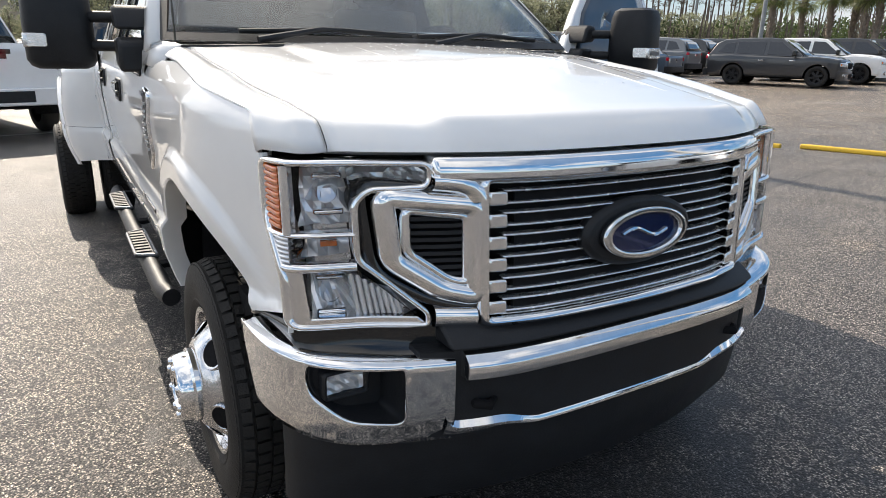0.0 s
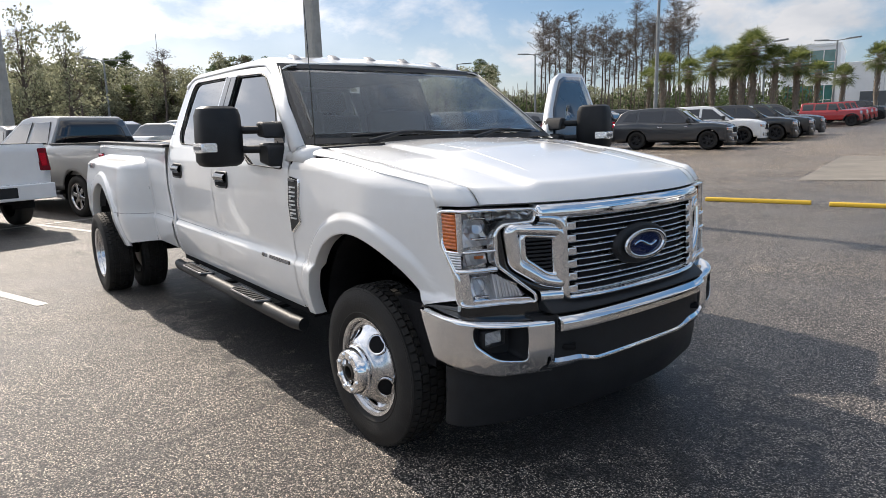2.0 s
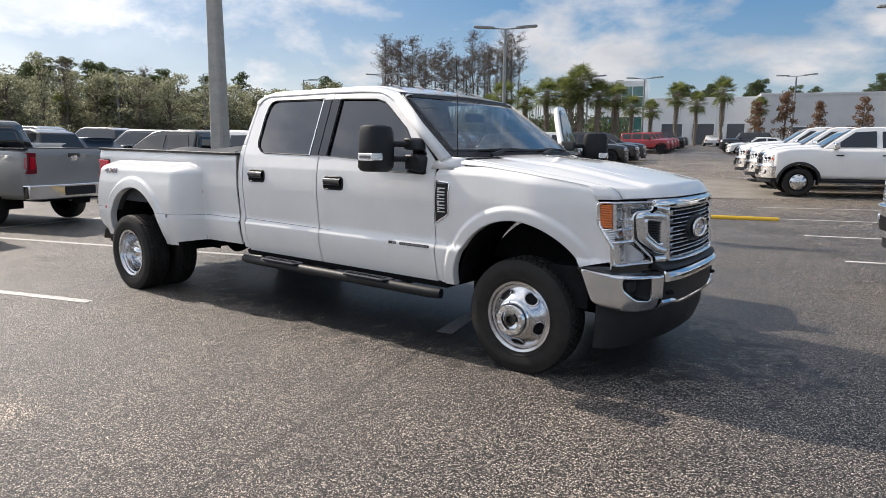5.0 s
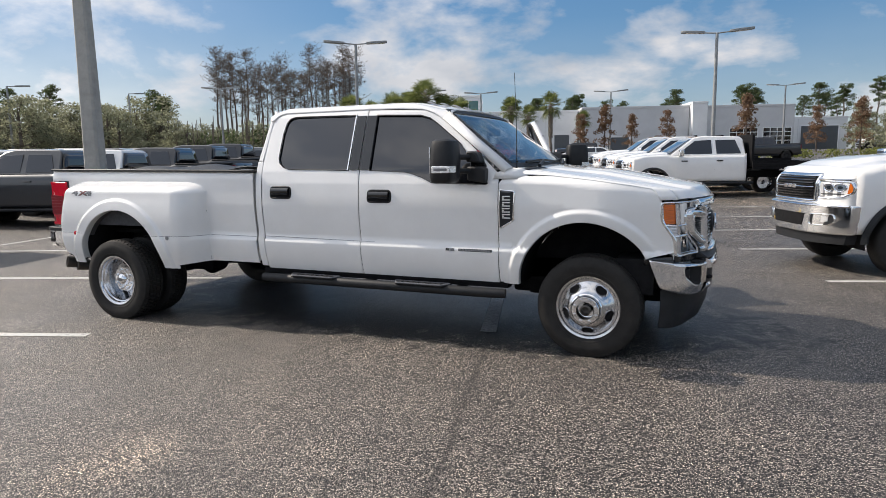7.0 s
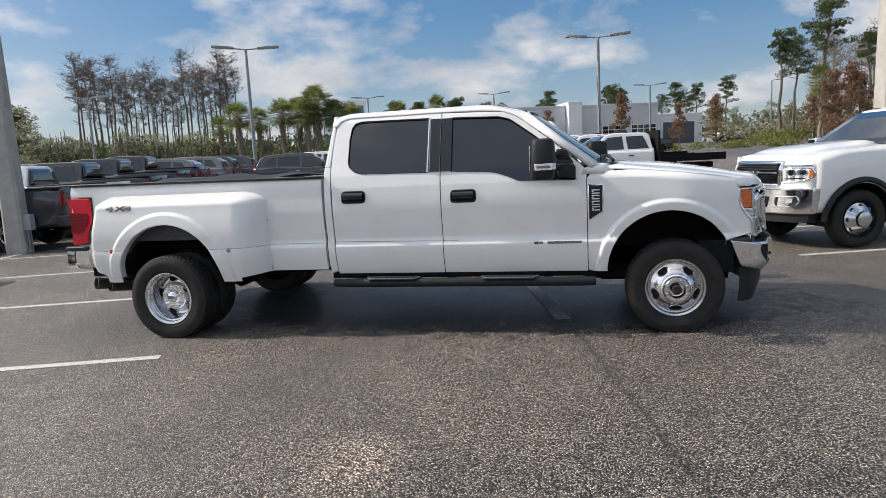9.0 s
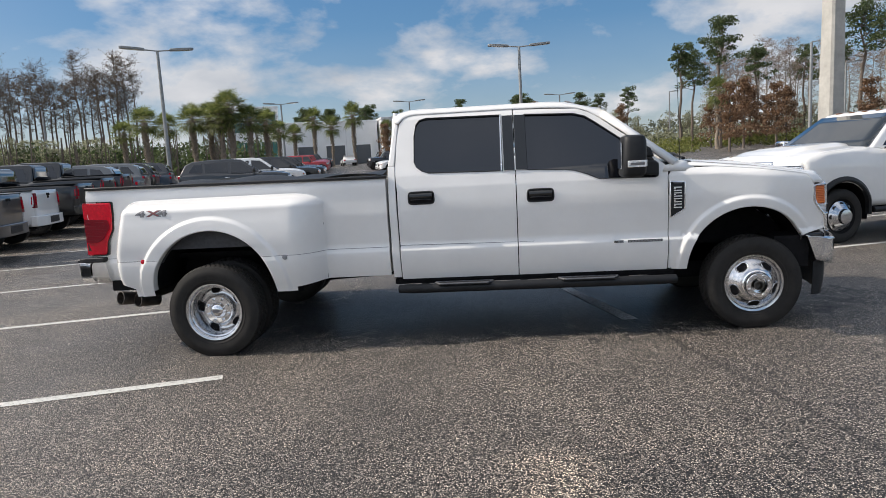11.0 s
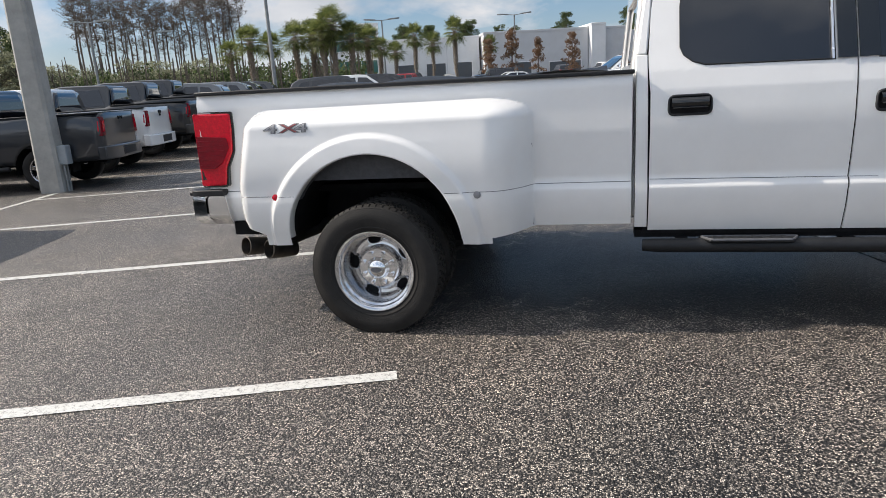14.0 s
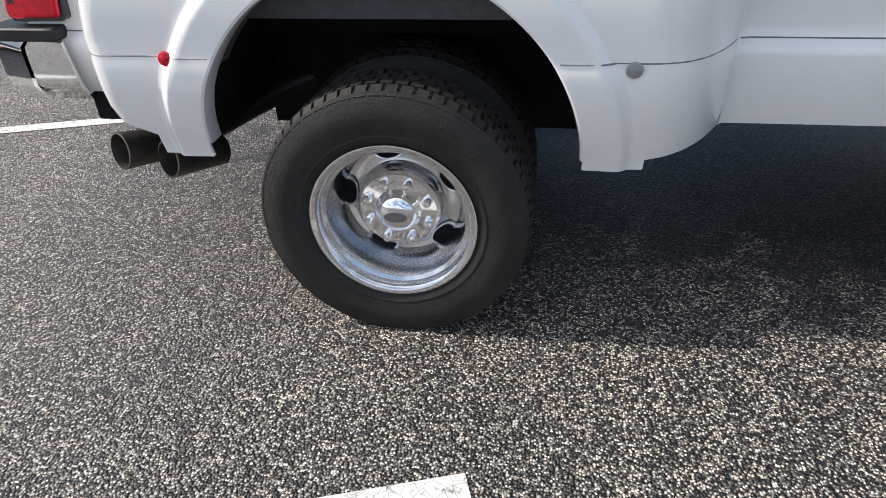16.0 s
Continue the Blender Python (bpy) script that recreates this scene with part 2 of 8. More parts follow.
    def weld(self):
        """Join points that lie in one place, and drop faces that vanish."""
        ids, where, pts = {}, [], []
        for p in self.v:
            key = tuple(round(q, 5) for q in p)
            if key not in ids:
                ids[key] = len(pts)
                pts.append(p)
            where.append(ids[key])
        faces = []
        for f in self.f:
            u = [where[i] for i in f]
            u = [i for k, i in enumerate(u) if i != u[k - 1]]
            if len(set(u)) >= 3:
                faces.append(tuple(u))
        self.v, self.f = pts, faces
        return self

    def mesh(self, name, material, smooth=True):
        me = bpy.data.meshes.new(name)
        me.from_pydata(self.v, [], self.f)
        me.materials.append(material)
        if smooth:
            me.polygons.foreach_set("use_smooth", [True] * len(me.polygons))
            me.set_sharp_from_angle(angle=radians(38))
        me.update()
        return me


def panel(name, g, fn, out, material, parent, label=""):
    """A body panel whose shading follows the exact form fn(x, z); out: +1 or -1, the side it faces. Doubled inwards for thickness."""
    n0, e = len(g.v), 0.004
    normals = []
    for x, y, z in g.v:
        a, b, c, d = (Vector(fn(x + e, z)), Vector(fn(x - e, z)), Vector(fn(x, z + e)), Vector(fn(x, z - e)))
        q = (a - b).cross(c - d).normalized()
        normals.append(q if q.y * out > 0 else -q)
    inner = [(x, y - out * 0.010, z) for x, y, z in g.v]
    nf = [tuple(i + n0 for i in f[::-1]) for f in g.f]
    me = bpy.data.meshes.new(name)
    me.from_pydata(g.v + inner, [], g.f + nf)
    me.materials.append(material)
    me.polygons.foreach_set("use_smooth", [True] * len(me.polygons))
    me.normals_split_custom_set_from_vertices([tuple(q) for q in normals] + [tuple(-q) for q in normals])
    ob = new(name, me)
    ob.parent = parent
    return tagged(ob, label) if label else ob


def rounded(pts, r, n=5, closed=True):
    """Outline with its corners rounded."""
    out, m = [], len(pts)
    for i in range(m):
        p = Vector((*pts[i], 0))
        if not closed and i in (0, m - 1):
            out.append(pts[i])
            continue
        a, b = Vector((*pts[i - 1], 0)) - p, Vector((*pts[(i + 1) % m], 0)) - p
        k = min(r, 0.45 * a.length, 0.45 * b.length)
        s, t = p + a.normalized() * k, p + b.normalized() * k
        for j in range(n + 1):
            q = j / n
            w = s * (1 - q) ** 2 + p * 2 * q * (1 - q) + t * q * q
            out.append((w.x, w.y))
    dense = []
    for i in range(len(out) if closed else len(out) - 1):
        a, b = out[i], out[(i + 1) % len(out)]
        d = math.hypot(b[0] - a[0], b[1] - a[1])
        if d < 1e-6:
            continue
        k = max(1, int(d / 0.03))
        dense += [(a[0] + (b[0] - a[0]) * j / k, a[1] + (b[1] - a[1]) * j / k) for j in range(k)]
    return dense if closed else dense + [out[-1]]


def smoothed(x, table):
    """Smooth interpolation (cubic, with slopes from the neighbours)."""
    xs, ys = [a for a, _ in table], [b for _, b in table]
    if x <= xs[0] or x >= xs[-1]:
        return ys[0] if x <= xs[0] else ys[-1]
    i = max(k for k in range(len(xs) - 1) if xs[k] <= x)

    def slope(k):
        a, b = max(k - 1, 0), min(k + 1, len(xs) - 1)
        return 0.0 if k == 0 else (ys[b] - ys[a]) / (xs[b] - xs[a])
    h = xs[i + 1] - xs[i]
    t = (x - xs[i]) / h
    return (2 * t ** 3 - 3 * t * t + 1) * ys[i] + (t ** 3 - 2 * t * t + t) * h * slope(i) + (3 * t * t - 2 * t ** 3) * ys[i + 1] + (t ** 3 - t * t) * h * slope(i + 1)


def part(name, g, material, parent=None, label="", bev=0.0, thick=0.0, smooth=True):
    """One mesh object, under its thing or its part."""
    ob = new(name, (g.weld() if bev else g).mesh(name, material, smooth))
    if parent is not None:
        ob.parent = parent
    if thick:
        so = ob.modifiers.new("thickness", "SOLIDIFY")
        so.thickness, so.offset = thick, 0
    if bev:
        be = ob.modifiers.new("edges", "BEVEL")
        be.width, be.segments, be.limit_method, be.angle_limit = bev, 2, "ANGLE", radians(40)
    return tagged(ob, label) if label else ob


def thing(name, m, label, category, group="", kind=""):
    ob = new(name)
    ob.matrix_world = m
    ob.empty_display_size = 0.2
    return tagged(ob, label, category, group, kind)


def lerp(x, table):
    return float(np.interp(x, [a for a, _ in table], [b for _, b in table]))


def ease(t):
    t = min(max(t, 0.0), 1.0)
    return t * t * (3 - 2 * t)


def arc(cx, cz, r, a0, a1, n, rz=None):
    return [(cx + r * math.cos(radians(a0 + (a1 - a0) * i / n)), cz + (rz or r) * math.sin(radians(a0 + (a1 - a0) * i / n))) for i in range(n + 1)]


# the lot's own axes: u along the painted lines, v across them
TILTED = radians(18.5)
CU, SU = math.cos(TILTED), math.sin(TILTED)


def lot(u, v):
    return u * CU - v * SU, u * SU + v * CU


def ground_z(x, y):
    """The lot is level near the truck, dips towards a drain in the back row and rises gently towards its far edges."""
    r = math.hypot(x, y)
    return -0.17 * math.exp(-((x + 13) ** 2 + (y - 8) ** 2) / 50) + float(np.interp(r, [9, 13, 16, 20, 25, 31, 46, 58, 75, 107, 150], [0, 0.02, 0.07, 0.19, 0.36, 0.52, 0.82, 1.02, 1.5, 2.2, 2.6]))


def on_lot(u, v, turn=0.0):
    x, y = lot(u, v)
    return pose(x, y, ground_z(x, y), 0, 0, 18.5 + turn)


# ---------- ground ----------
def asphalt():
    m = bpy.data.materials.new("asphalt")
    m.use_nodes = True
    n, l = m.node_tree.nodes, m.node_tree.links
    b = n["Principled BSDF"]
    b.inputs["Specular IOR Level"].default_value = 0.53
    tc = n.new("ShaderNodeTexCoord")

    def noise_tex(scale, detail=6.0, rough=0.6):
        t = n.new("ShaderNodeTexNoise")
        t.inputs["Scale"].default_value, t.inputs["Detail"].default_value, t.inputs["Roughness"].default_value = scale, detail, rough
        l.new(tc.outputs["Object"], t.inputs["Vector"])
        return t

    def ramp(src, p0, c0, p1, c1):
        r = n.new("ShaderNodeValToRGB")
        r.color_ramp.elements[0].position, r.color_ramp.elements[0].color = p0, (*c0, 1)
        r.color_ramp.elements[1].position, r.color_ramp.elements[1].color = p1, (*c1, 1)
        l.new(src, r.inputs[0])
        return r

    def mixer(kind, fac, a, c):
        x = n.new("ShaderNodeMixRGB")
        x.blend_type = kind
        if isinstance(fac, float):
            x.inputs[0].default_value = fac
        else:
            l.new(fac, x.inputs[0])
        l.new(a, x.inputs[1])
        l.new(c, x.inputs[2])
        return x.outputs[0]

    v = n.new("ShaderNodeTexVoronoi")
    v.inputs["Scale"].default_value = 145.0
    l.new(tc.outputs["Object"], v.inputs["Vector"])
    bw = n.new("ShaderNodeSeparateColor")
    l.new(v.outputs["Color"], bw.inputs[0])
    stones = ramp(bw.outputs[0], 0.40, (0.012, 0.0117, 0.0120), 0.97, (0.475, 0.428, 0.380))
    fine = ramp(noise_tex(230.0, 2.0).outputs[0], 0.35, (0.55, 0.55, 0.55), 0.7, (1.30, 1.30, 1.30))
    clump = ramp(noise_tex(62.0, 2.0, 0.7).outputs[0], 0.36, (0.46, 0.46, 0.47), 0.66, (1.60, 1.58, 1.54))
    big = ramp(noise_tex(0.22, 7.0, 0.62).outputs[0], 0.33, (0.66, 0.67, 0.69), 0.7, (1.22, 1.19, 1.14))
    mid = ramp(noise_tex(1.7, 8.0, 0.7).outputs[0], 0.3, (0.80, 0.80, 0.81), 0.72, (1.16, 1.14, 1.11))
    gaps = ramp(v.outputs["Distance"], 0.30, (2.0, 2.0, 2.0), 0.64, (0.26, 0.26, 0.27))
    c = mixer("MULTIPLY", 1.0, stones.outputs[0], fine.outputs[0])
    c = mixer("MULTIPLY", 1.0, c, gaps.outputs[0])
    c = mixer("MULTIPLY", 1.0, c, clump.outputs[0])
    c = mixer("MULTIPLY", 1.0, c, big.outputs[0])
    c = mixer("MULTIPLY", 1.0, c, mid.outputs[0])
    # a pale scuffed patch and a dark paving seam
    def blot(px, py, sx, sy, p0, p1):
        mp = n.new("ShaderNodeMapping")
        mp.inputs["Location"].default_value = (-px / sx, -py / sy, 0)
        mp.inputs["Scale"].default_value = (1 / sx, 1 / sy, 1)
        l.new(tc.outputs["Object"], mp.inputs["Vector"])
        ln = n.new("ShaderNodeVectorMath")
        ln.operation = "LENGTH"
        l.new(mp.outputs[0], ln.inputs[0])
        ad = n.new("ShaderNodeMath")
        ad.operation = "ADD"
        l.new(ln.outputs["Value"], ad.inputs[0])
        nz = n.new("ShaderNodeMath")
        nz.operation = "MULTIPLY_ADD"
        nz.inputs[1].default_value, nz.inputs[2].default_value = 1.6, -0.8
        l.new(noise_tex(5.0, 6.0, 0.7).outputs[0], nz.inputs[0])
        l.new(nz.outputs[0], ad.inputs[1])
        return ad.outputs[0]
    pale = ramp(blot(PALE[0], PALE[1], 0.34, 0.50, 0, 1), 0.25, (1.75, 1.68, 1.58), 1.0, (1, 1, 1))
    c = mixer("MULTIPLY", 1.0, c, pale.outputs[0])
    # paler, warmer paving colour beyond the near bays
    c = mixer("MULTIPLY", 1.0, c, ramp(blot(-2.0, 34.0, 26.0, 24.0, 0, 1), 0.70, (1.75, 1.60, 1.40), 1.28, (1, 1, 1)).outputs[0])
    for px, py in SPOTS:
        c = mixer("MULTIPLY", 1.0, c, ramp(blot(px, py, 0.28, 0.22, 0, 1), 0.2, (1.5, 1.45, 1.35), 0.9, (1, 1, 1)).outputs[0])
    sm = n.new("ShaderNodeMapping")
    sm.vector_type = "POINT"
    sm.inputs["Rotation"].default_value = (0, 0, -SEAM[2])
    l.new(tc.outputs["Object"], sm.inputs["Vector"])
    ss = n.new("ShaderNodeSeparateXYZ")
    l.new(sm.outputs[0], ss.inputs[0])
    off = n.new("ShaderNodeMath")
    off.operation = "SUBTRACT"
    off.inputs[1].default_value = -SEAM[0] * math.sin(SEAM[2]) + SEAM[1] * math.cos(SEAM[2])
    l.new(ss.outputs[1], off.inputs[0])
    wob = n.new("ShaderNodeMath")
    wob.operation = "MULTIPLY_ADD"
    wob.inputs[1].default_value = 0.10
    l.new(noise_tex(1.2, 5.0).outputs[0], wob.inputs[0])
    l.new(off.outputs[0], wob.inputs[2])
    ab = n.new("ShaderNodeMath")
    ab.operation = "ABSOLUTE"
    sb = n.new("ShaderNodeMath")
    sb.operation = "SUBTRACT"
    sb.inputs[1].default_value = 0.05
    l.new(wob.outputs[0], sb.inputs[0])
    l.new(sb.outputs[0], ab.inputs[0])
    c = mixer("MULTIPLY", 1.0, c, ramp(ab.outputs[0], 0.008, (0.55, 0.55, 0.56), 0.035, (1, 1, 1)).outputs[0])
    # damp film where rain has not dried, darkened further with the truck's painted shade
    damp_shade = ramp(blot(0.3, 0.22, 3.7, 1.45, 0, 1), 0.78, (1, 1, 1), 0.98, (0, 0, 0)).outputs[0]
    wet_shade = n.new("ShaderNodeMixRGB")
    wet_shade.blend_type = "MULTIPLY"
    wet_shade.inputs[2].default_value = (0.24, 0.25, 0.28, 1)
    l.new(damp_shade, wet_shade.inputs[0])
    l.new(c, wet_shade.inputs[1])
    c = wet_shade.outputs[0]
    film = n.new("ShaderNodeMath")
    film.operation = "MULTIPLY"
    film.inputs[1].default_value = 0.12
    l.new(damp_shade, film.inputs[0])
    l.new(film.outputs[0], b.inputs["Coat Weight"])
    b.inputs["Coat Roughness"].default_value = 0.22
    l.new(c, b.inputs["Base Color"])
    rr = n.new("ShaderNodeMapRange")
    rr.inputs[1].default_value, rr.inputs[2].default_value, rr.inputs[3].default_value, rr.inputs[4].default_value = 0.3, 0.7, 0.38, 0.64
    l.new(noise_tex(0.5, 6.0).outputs[0], rr.inputs[0])
    l.new(rr.outputs[0], b.inputs["Roughness"])
    bp = n.new("ShaderNodeBump")
    bp.inputs["Strength"].default_value, bp.inputs["Distance"].default_value = 0.9, 0.006
    l.new(v.outputs["Distance"], bp.inputs["Height"])
    bp.invert = True
    l.new(bp.outputs[0], b.inputs["Normal"])
    return m


PALE, SPOTS, SEAM = (0.34, -3.5), ((1.67, 4.06),), (1.5, -1.25, radians(-77))
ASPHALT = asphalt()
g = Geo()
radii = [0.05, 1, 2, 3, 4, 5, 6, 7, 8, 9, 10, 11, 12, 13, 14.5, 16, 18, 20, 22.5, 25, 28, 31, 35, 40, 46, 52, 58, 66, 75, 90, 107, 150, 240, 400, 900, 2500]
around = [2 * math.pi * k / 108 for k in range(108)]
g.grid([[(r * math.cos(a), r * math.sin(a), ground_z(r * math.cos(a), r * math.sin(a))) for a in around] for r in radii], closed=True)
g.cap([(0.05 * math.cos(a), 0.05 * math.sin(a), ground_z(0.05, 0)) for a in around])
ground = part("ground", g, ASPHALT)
tagged(ground, "wide grey asphalt lot with coarse worn aggregate", "ground", kind="structure")

# ---------- the white dual-rear-wheel pickup ----------
HALF = [(0.50, 0.930), (0.56, 0.952), (0.66, 0.980), (0.77, 0.994), (0.785, 0.991), (0.81, 0.972), (0.95, 0.988), (1.12, 1.0), (1.30, 0.988), (1.40, 0.965), (1.42, 0.958), (1.88, 0.785), (1.93, 0.755), (1.99, 0.69)]


LEVELS = [0.50, 0.53, 0.56, 0.60, 0.66, 0.72, 0.77, 0.785, 0.81, 0.86, 0.90, 0.95, 1.0, 1.04, 1.08, 1.12, 1.20, 1.25, 1.29]


def nose(x):
    return -0.115 * ease((x - 2.25) / 0.60) ** 1.3


def side(s, off=0.0):
    """Map of the cab's and the bed's side: x, z and the distance out of the skin."""
    return lambda x, z, w=0.0: (x, s * (lerp(z, HALF) + nose(x) + off + w), z)


FRONT = [(0.0, 3.05), (0.3, 3.035), (0.455, 3.0), (0.58, 2.955), (0.70, 2.895), (0.80, 2.815), (0.875, 2.735), (0.92, 2.68), (0.95, 2.64)]
BUMPER = [(0.0, 3.11), (0.4, 3.095), (0.586, 3.045), (0.70, 2.975), (0.80, 2.89), (0.90, 2.79), (0.945, 2.715), (0.96, 2.66)]


def face(s=1, lean=0.06):
    """Map of the truck's face: distance from the middle, height, depth."""
    return lambda y, z, w=0.0: (smoothed(abs(y), FRONT) + w - lean * (z - 0.95), s * y, z)


# plan of the lamps: from the grille round the corner to the fender, by a running measure
LAMP_X = [(0.50, 2.985), (0.58, 2.955), (0.70, 2.900), (0.75, 2.880), (0.80, 2.860), (0.825, 2.842), (0.840, 2.818), (0.860, 2.778), (0.885, 2.728)]
LAMP_Y = [(0.50, 0.50), (0.58, 0.58), (0.70, 0.70), (0.75, 0.760), (0.80, 0.828), (0.825, 0.866), (0.840, 0.882), (0.860, 0.886), (0.885, 0.890)]


def lampface(s=1, lean=0.06):
    """Map of a headlamp's outer skin: running measure, height, distance out of it."""
    def at(p, z, w=0.0):
        e = 0.004
        dx, dy = smoothed(p + e, LAMP_X) - smoothed(p - e, LAMP_X), smoothed(p + e, LAMP_Y) - smoothed(p - e, LAMP_Y)
        d = math.hypot(dx, dy) or 1.0
        return (smoothed(p, LAMP_X) + w * dy / d - lean * (z - 0.95), s * (smoothed(p, LAMP_Y) - w * dx / d), z)
    return at


def bump(s=1):
    return lambda y, z, w=0.0: (smoothed(abs(y), BUMPER) + w, s * y, z)


truck = thing("pickup_truck", pose(0, 0, 0), "white crew-cab pickup truck with dual rear wheels, one door open", "pickup truck")


def front_wheel(parent, y, s, steer=0.0):
    c = (2.234, y, 0.378)
    w = part("front_wheel", Geo().lathe([(0.16, -0.05), (0.205, -0.01), (0.218, 0.085), (0.222, 0.10), (0.238, 0.104), (0.240, 0.09), (0.236, 0.03), (0.225, -0.12)], c, n=64, sign=s), ALU, parent, "polished aluminium front wheel")
    part("tyre", tyre(c, s, 0.392, 0.236, 0.235), RUBBER, w)
    tagged(part("tread", tread(c, s, 0.392, 0.235), RUBBER, w), kind="stuff")
    dome = Geo().lathe([(0.215, 0.082), (0.200, 0.080), (0.180, 0.092), (0.155, 0.118), (0.135, 0.142), (0.122, 0.150), (0.112, 0.152)], c, n=64, sign=s)
    part("wheel_disc", dome, ALU, w)
    hub = Geo().lathe([(0.118, 0.146), (0.118, 0.165), (0.110, 0.172), (0.104, 0.205), (0.098, 0.212), (0.066, 0.214), (0.060, 0.205), (0.060, 0.15), (0.0, 0.15)], c, n=48, sign=s)
    part("hub_cover", hub, CHROME, w)
    part("hub_bore", Geo().lathe([(0.040, 0.20), (0.040, 0.206), (0.030, 0.21), (0.028, 0.17), (0.0, 0.165)], c, n=24, sign=s), STEEL, w)
    for k in range(8):
        a = 2 * math.pi * (k + 0.5) / 8
        part("lug_nut", Geo().lathe([(0.013, 0.19), (0.013, 0.214), (0.009, 0.220), (0.0, 0.221)], (c[0] + 0.084 * math.cos(a), c[1], c[2] + 0.084 * math.sin(a)), n=10, sign=s), CHROME, w)
    for k in range(5):
        vent(w, c, s, radians(54 + 72 * k), 0.169, 0.1055, 0.027, 0.045, 1.0)
    return w


def vent(parent, c, s, a, rad, depth, rr, tt, slope=1.0):
    """An oval hand hole: a bright rolled rim round a black cap that paints its shaded inside."""
    rows = []
    for q, d in ((1.22, -0.001), (1.12, 0.005), (1.0, 0.004), (0.96, 0.001)):
        row = []
        for i in range(24):
            t = 2 * math.pi * i / 24
            r, p = rad + rr * q * math.cos(t), tt * q * math.sin(t)
            row.append((c[0] + r * math.cos(a) - p * math.sin(a), c[1] + s * (depth + (rad - r) * slope + d), c[2] + r * math.sin(a) + p * math.cos(a)))
        rows.append(row)
    rim = part("hole_rim", Geo().grid(rows, closed=True), ALU, parent)
    part("hand_hole_shade", Geo().cap(rows[-1]).cap([(x, y - s * 0.01, z) for x, y, z in rows[-1]], True), DARK, rim)


def tyre(c, s, r, ri, width):
    """Tyre with rounded shoulders and tread blocks cut by grooves."""
    h = width / 2
    g = Geo().lathe([(ri - 0.004, h * 0.72), (ri + 0.004, h * 0.86), (ri + 0.018, h * 0.93), (ri + 0.028, h * 0.97), (ri + 0.032, h * 0.955), (ri + 0.07, h * 1.04), (r - 0.055, h * 1.03), (r - 0.048, h * 1.01), (r - 0.028, h * 0.97), (r - 0.010, h * 0.88),
                     (r - 0.012, h * 0.55), (r - 0.012, -h * 0.55), (r - 0.010, -h * 0.88), (r - 0.028, -h * 0.97), (r - 0.055, -h * 1.03), (ri + 0.07, -h * 1.04), (ri + 0.01, -h * 0.9), (ri - 0.004, -h * 0.75)], c, n=72, sign=s)
    return g


def tread(c, s, r, width):
    """Tread blocks between the grooves."""
    h, g = width / 2, Geo()
    for k in range(60):
        a = 2 * math.pi * k / 60
        for b0, b1, ph in ((-0.93, -0.58, 0.5), (-0.50, -0.20, 0.0), (-0.13, 0.13, 0.5), (0.20, 0.50, 0.0), (0.58, 0.93, 0.5)):
            aa = a + ph * 2 * math.pi / 60
            da = 0.040
            def at(t, b, rr):
                return (c[0] + rr * math.cos(t), c[1] + s * b * h, c[2] + rr * math.sin(t))
            lift = lambda b: r - (0.016 if abs(b) > 0.9 else 0.0)
            q = [at(aa - da, b0, lift(b0)), at(aa + da, b0, lift(b0)), at(aa + da, b1, lift(b1)), at(aa - da, b1, lift(b1))]
            p = [at(aa - da, b0, r - 0.03), at(aa + da, b0, r - 0.03), at(aa + da, b1, r - 0.03), at(aa - da, b1, r - 0.03)]
            n0 = len(g.v)
            g.v += q + p
            g.f += [(n0, n0 + 1, n0 + 2, n0 + 3)] + [(n0 + i, n0 + (i + 1) % 4, n0 + 4 + (i + 1) % 4, n0 + 4 + i) for i in range(4)]
    return g


def rear_wheel(parent, y, s):
    c = (-2.234, y, 0.372)
    w = part("rear_wheel", Geo().lathe([(0.150, -0.055), (0.175, -0.050), (0.188, -0.02), (0.196, 0.05), (0.203, 0.07), (0.214, 0.076), (0.218, 0.100), (0.224, 0.106), (0.240, 0.108), (0.242, 0.095), (0.236, 0.03), (0.225, -0.12)], c, n=72, sign=s), ALU, parent, "polished deep-dish aluminium rear wheel")
    part("tyre", tyre(c, s, 0.392, 0.238, 0.235), RUBBER, w)
    tagged(part("tread", tread(c, s, 0.392, 0.235), RUBBER, w), kind="stuff")
    part("wheel_disc", Geo().lathe([(0.19, -0.045), (0.165, -0.055), (0.13, -0.045), (0.118, -0.02), (0.112, 0.0), (0.06, 0.0)], c, n=64, sign=s), ALU, w)
    part("hub_cover", Geo().lathe([(0.122, -0.012), (0.122, 0.012), (0.114, 0.022), (0.068, 0.024), (0.063, 0.03), (0.058, 0.046), (0.046, 0.058), (0.024, 0.065), (0.0, 0.067)], c, n=48, sign=s), CHROME, w)
    part("centre_badge", Geo().hull([(0.034 * math.cos(t), 0.016 * math.sin(t)) for t in [2 * math.pi * k / 24 for k in range(24)]], lambda u, v, d: (c[0] + u, c[1] + s * d, c[2] + v), 0.058, 0.068), GREYB, w, "small dark oval badge")
    for k in range(8):
        a = 2 * math.pi * (k + 0.5) / 8
        part("lug_nut", Geo().lathe([(0.014, 0.015), (0.014, 0.040), (0.010, 0.046), (0.0, 0.047)], (c[0] + 0.094 * math.cos(a), c[1], c[2] + 0.094 * math.sin(a)), n=10, sign=s), CHROME, w)
    for k in range(5):
        vent(w, c, s, radians(29 + 72 * k), 0.163, -0.046, 0.023, 0.042, 0.1)
    return w


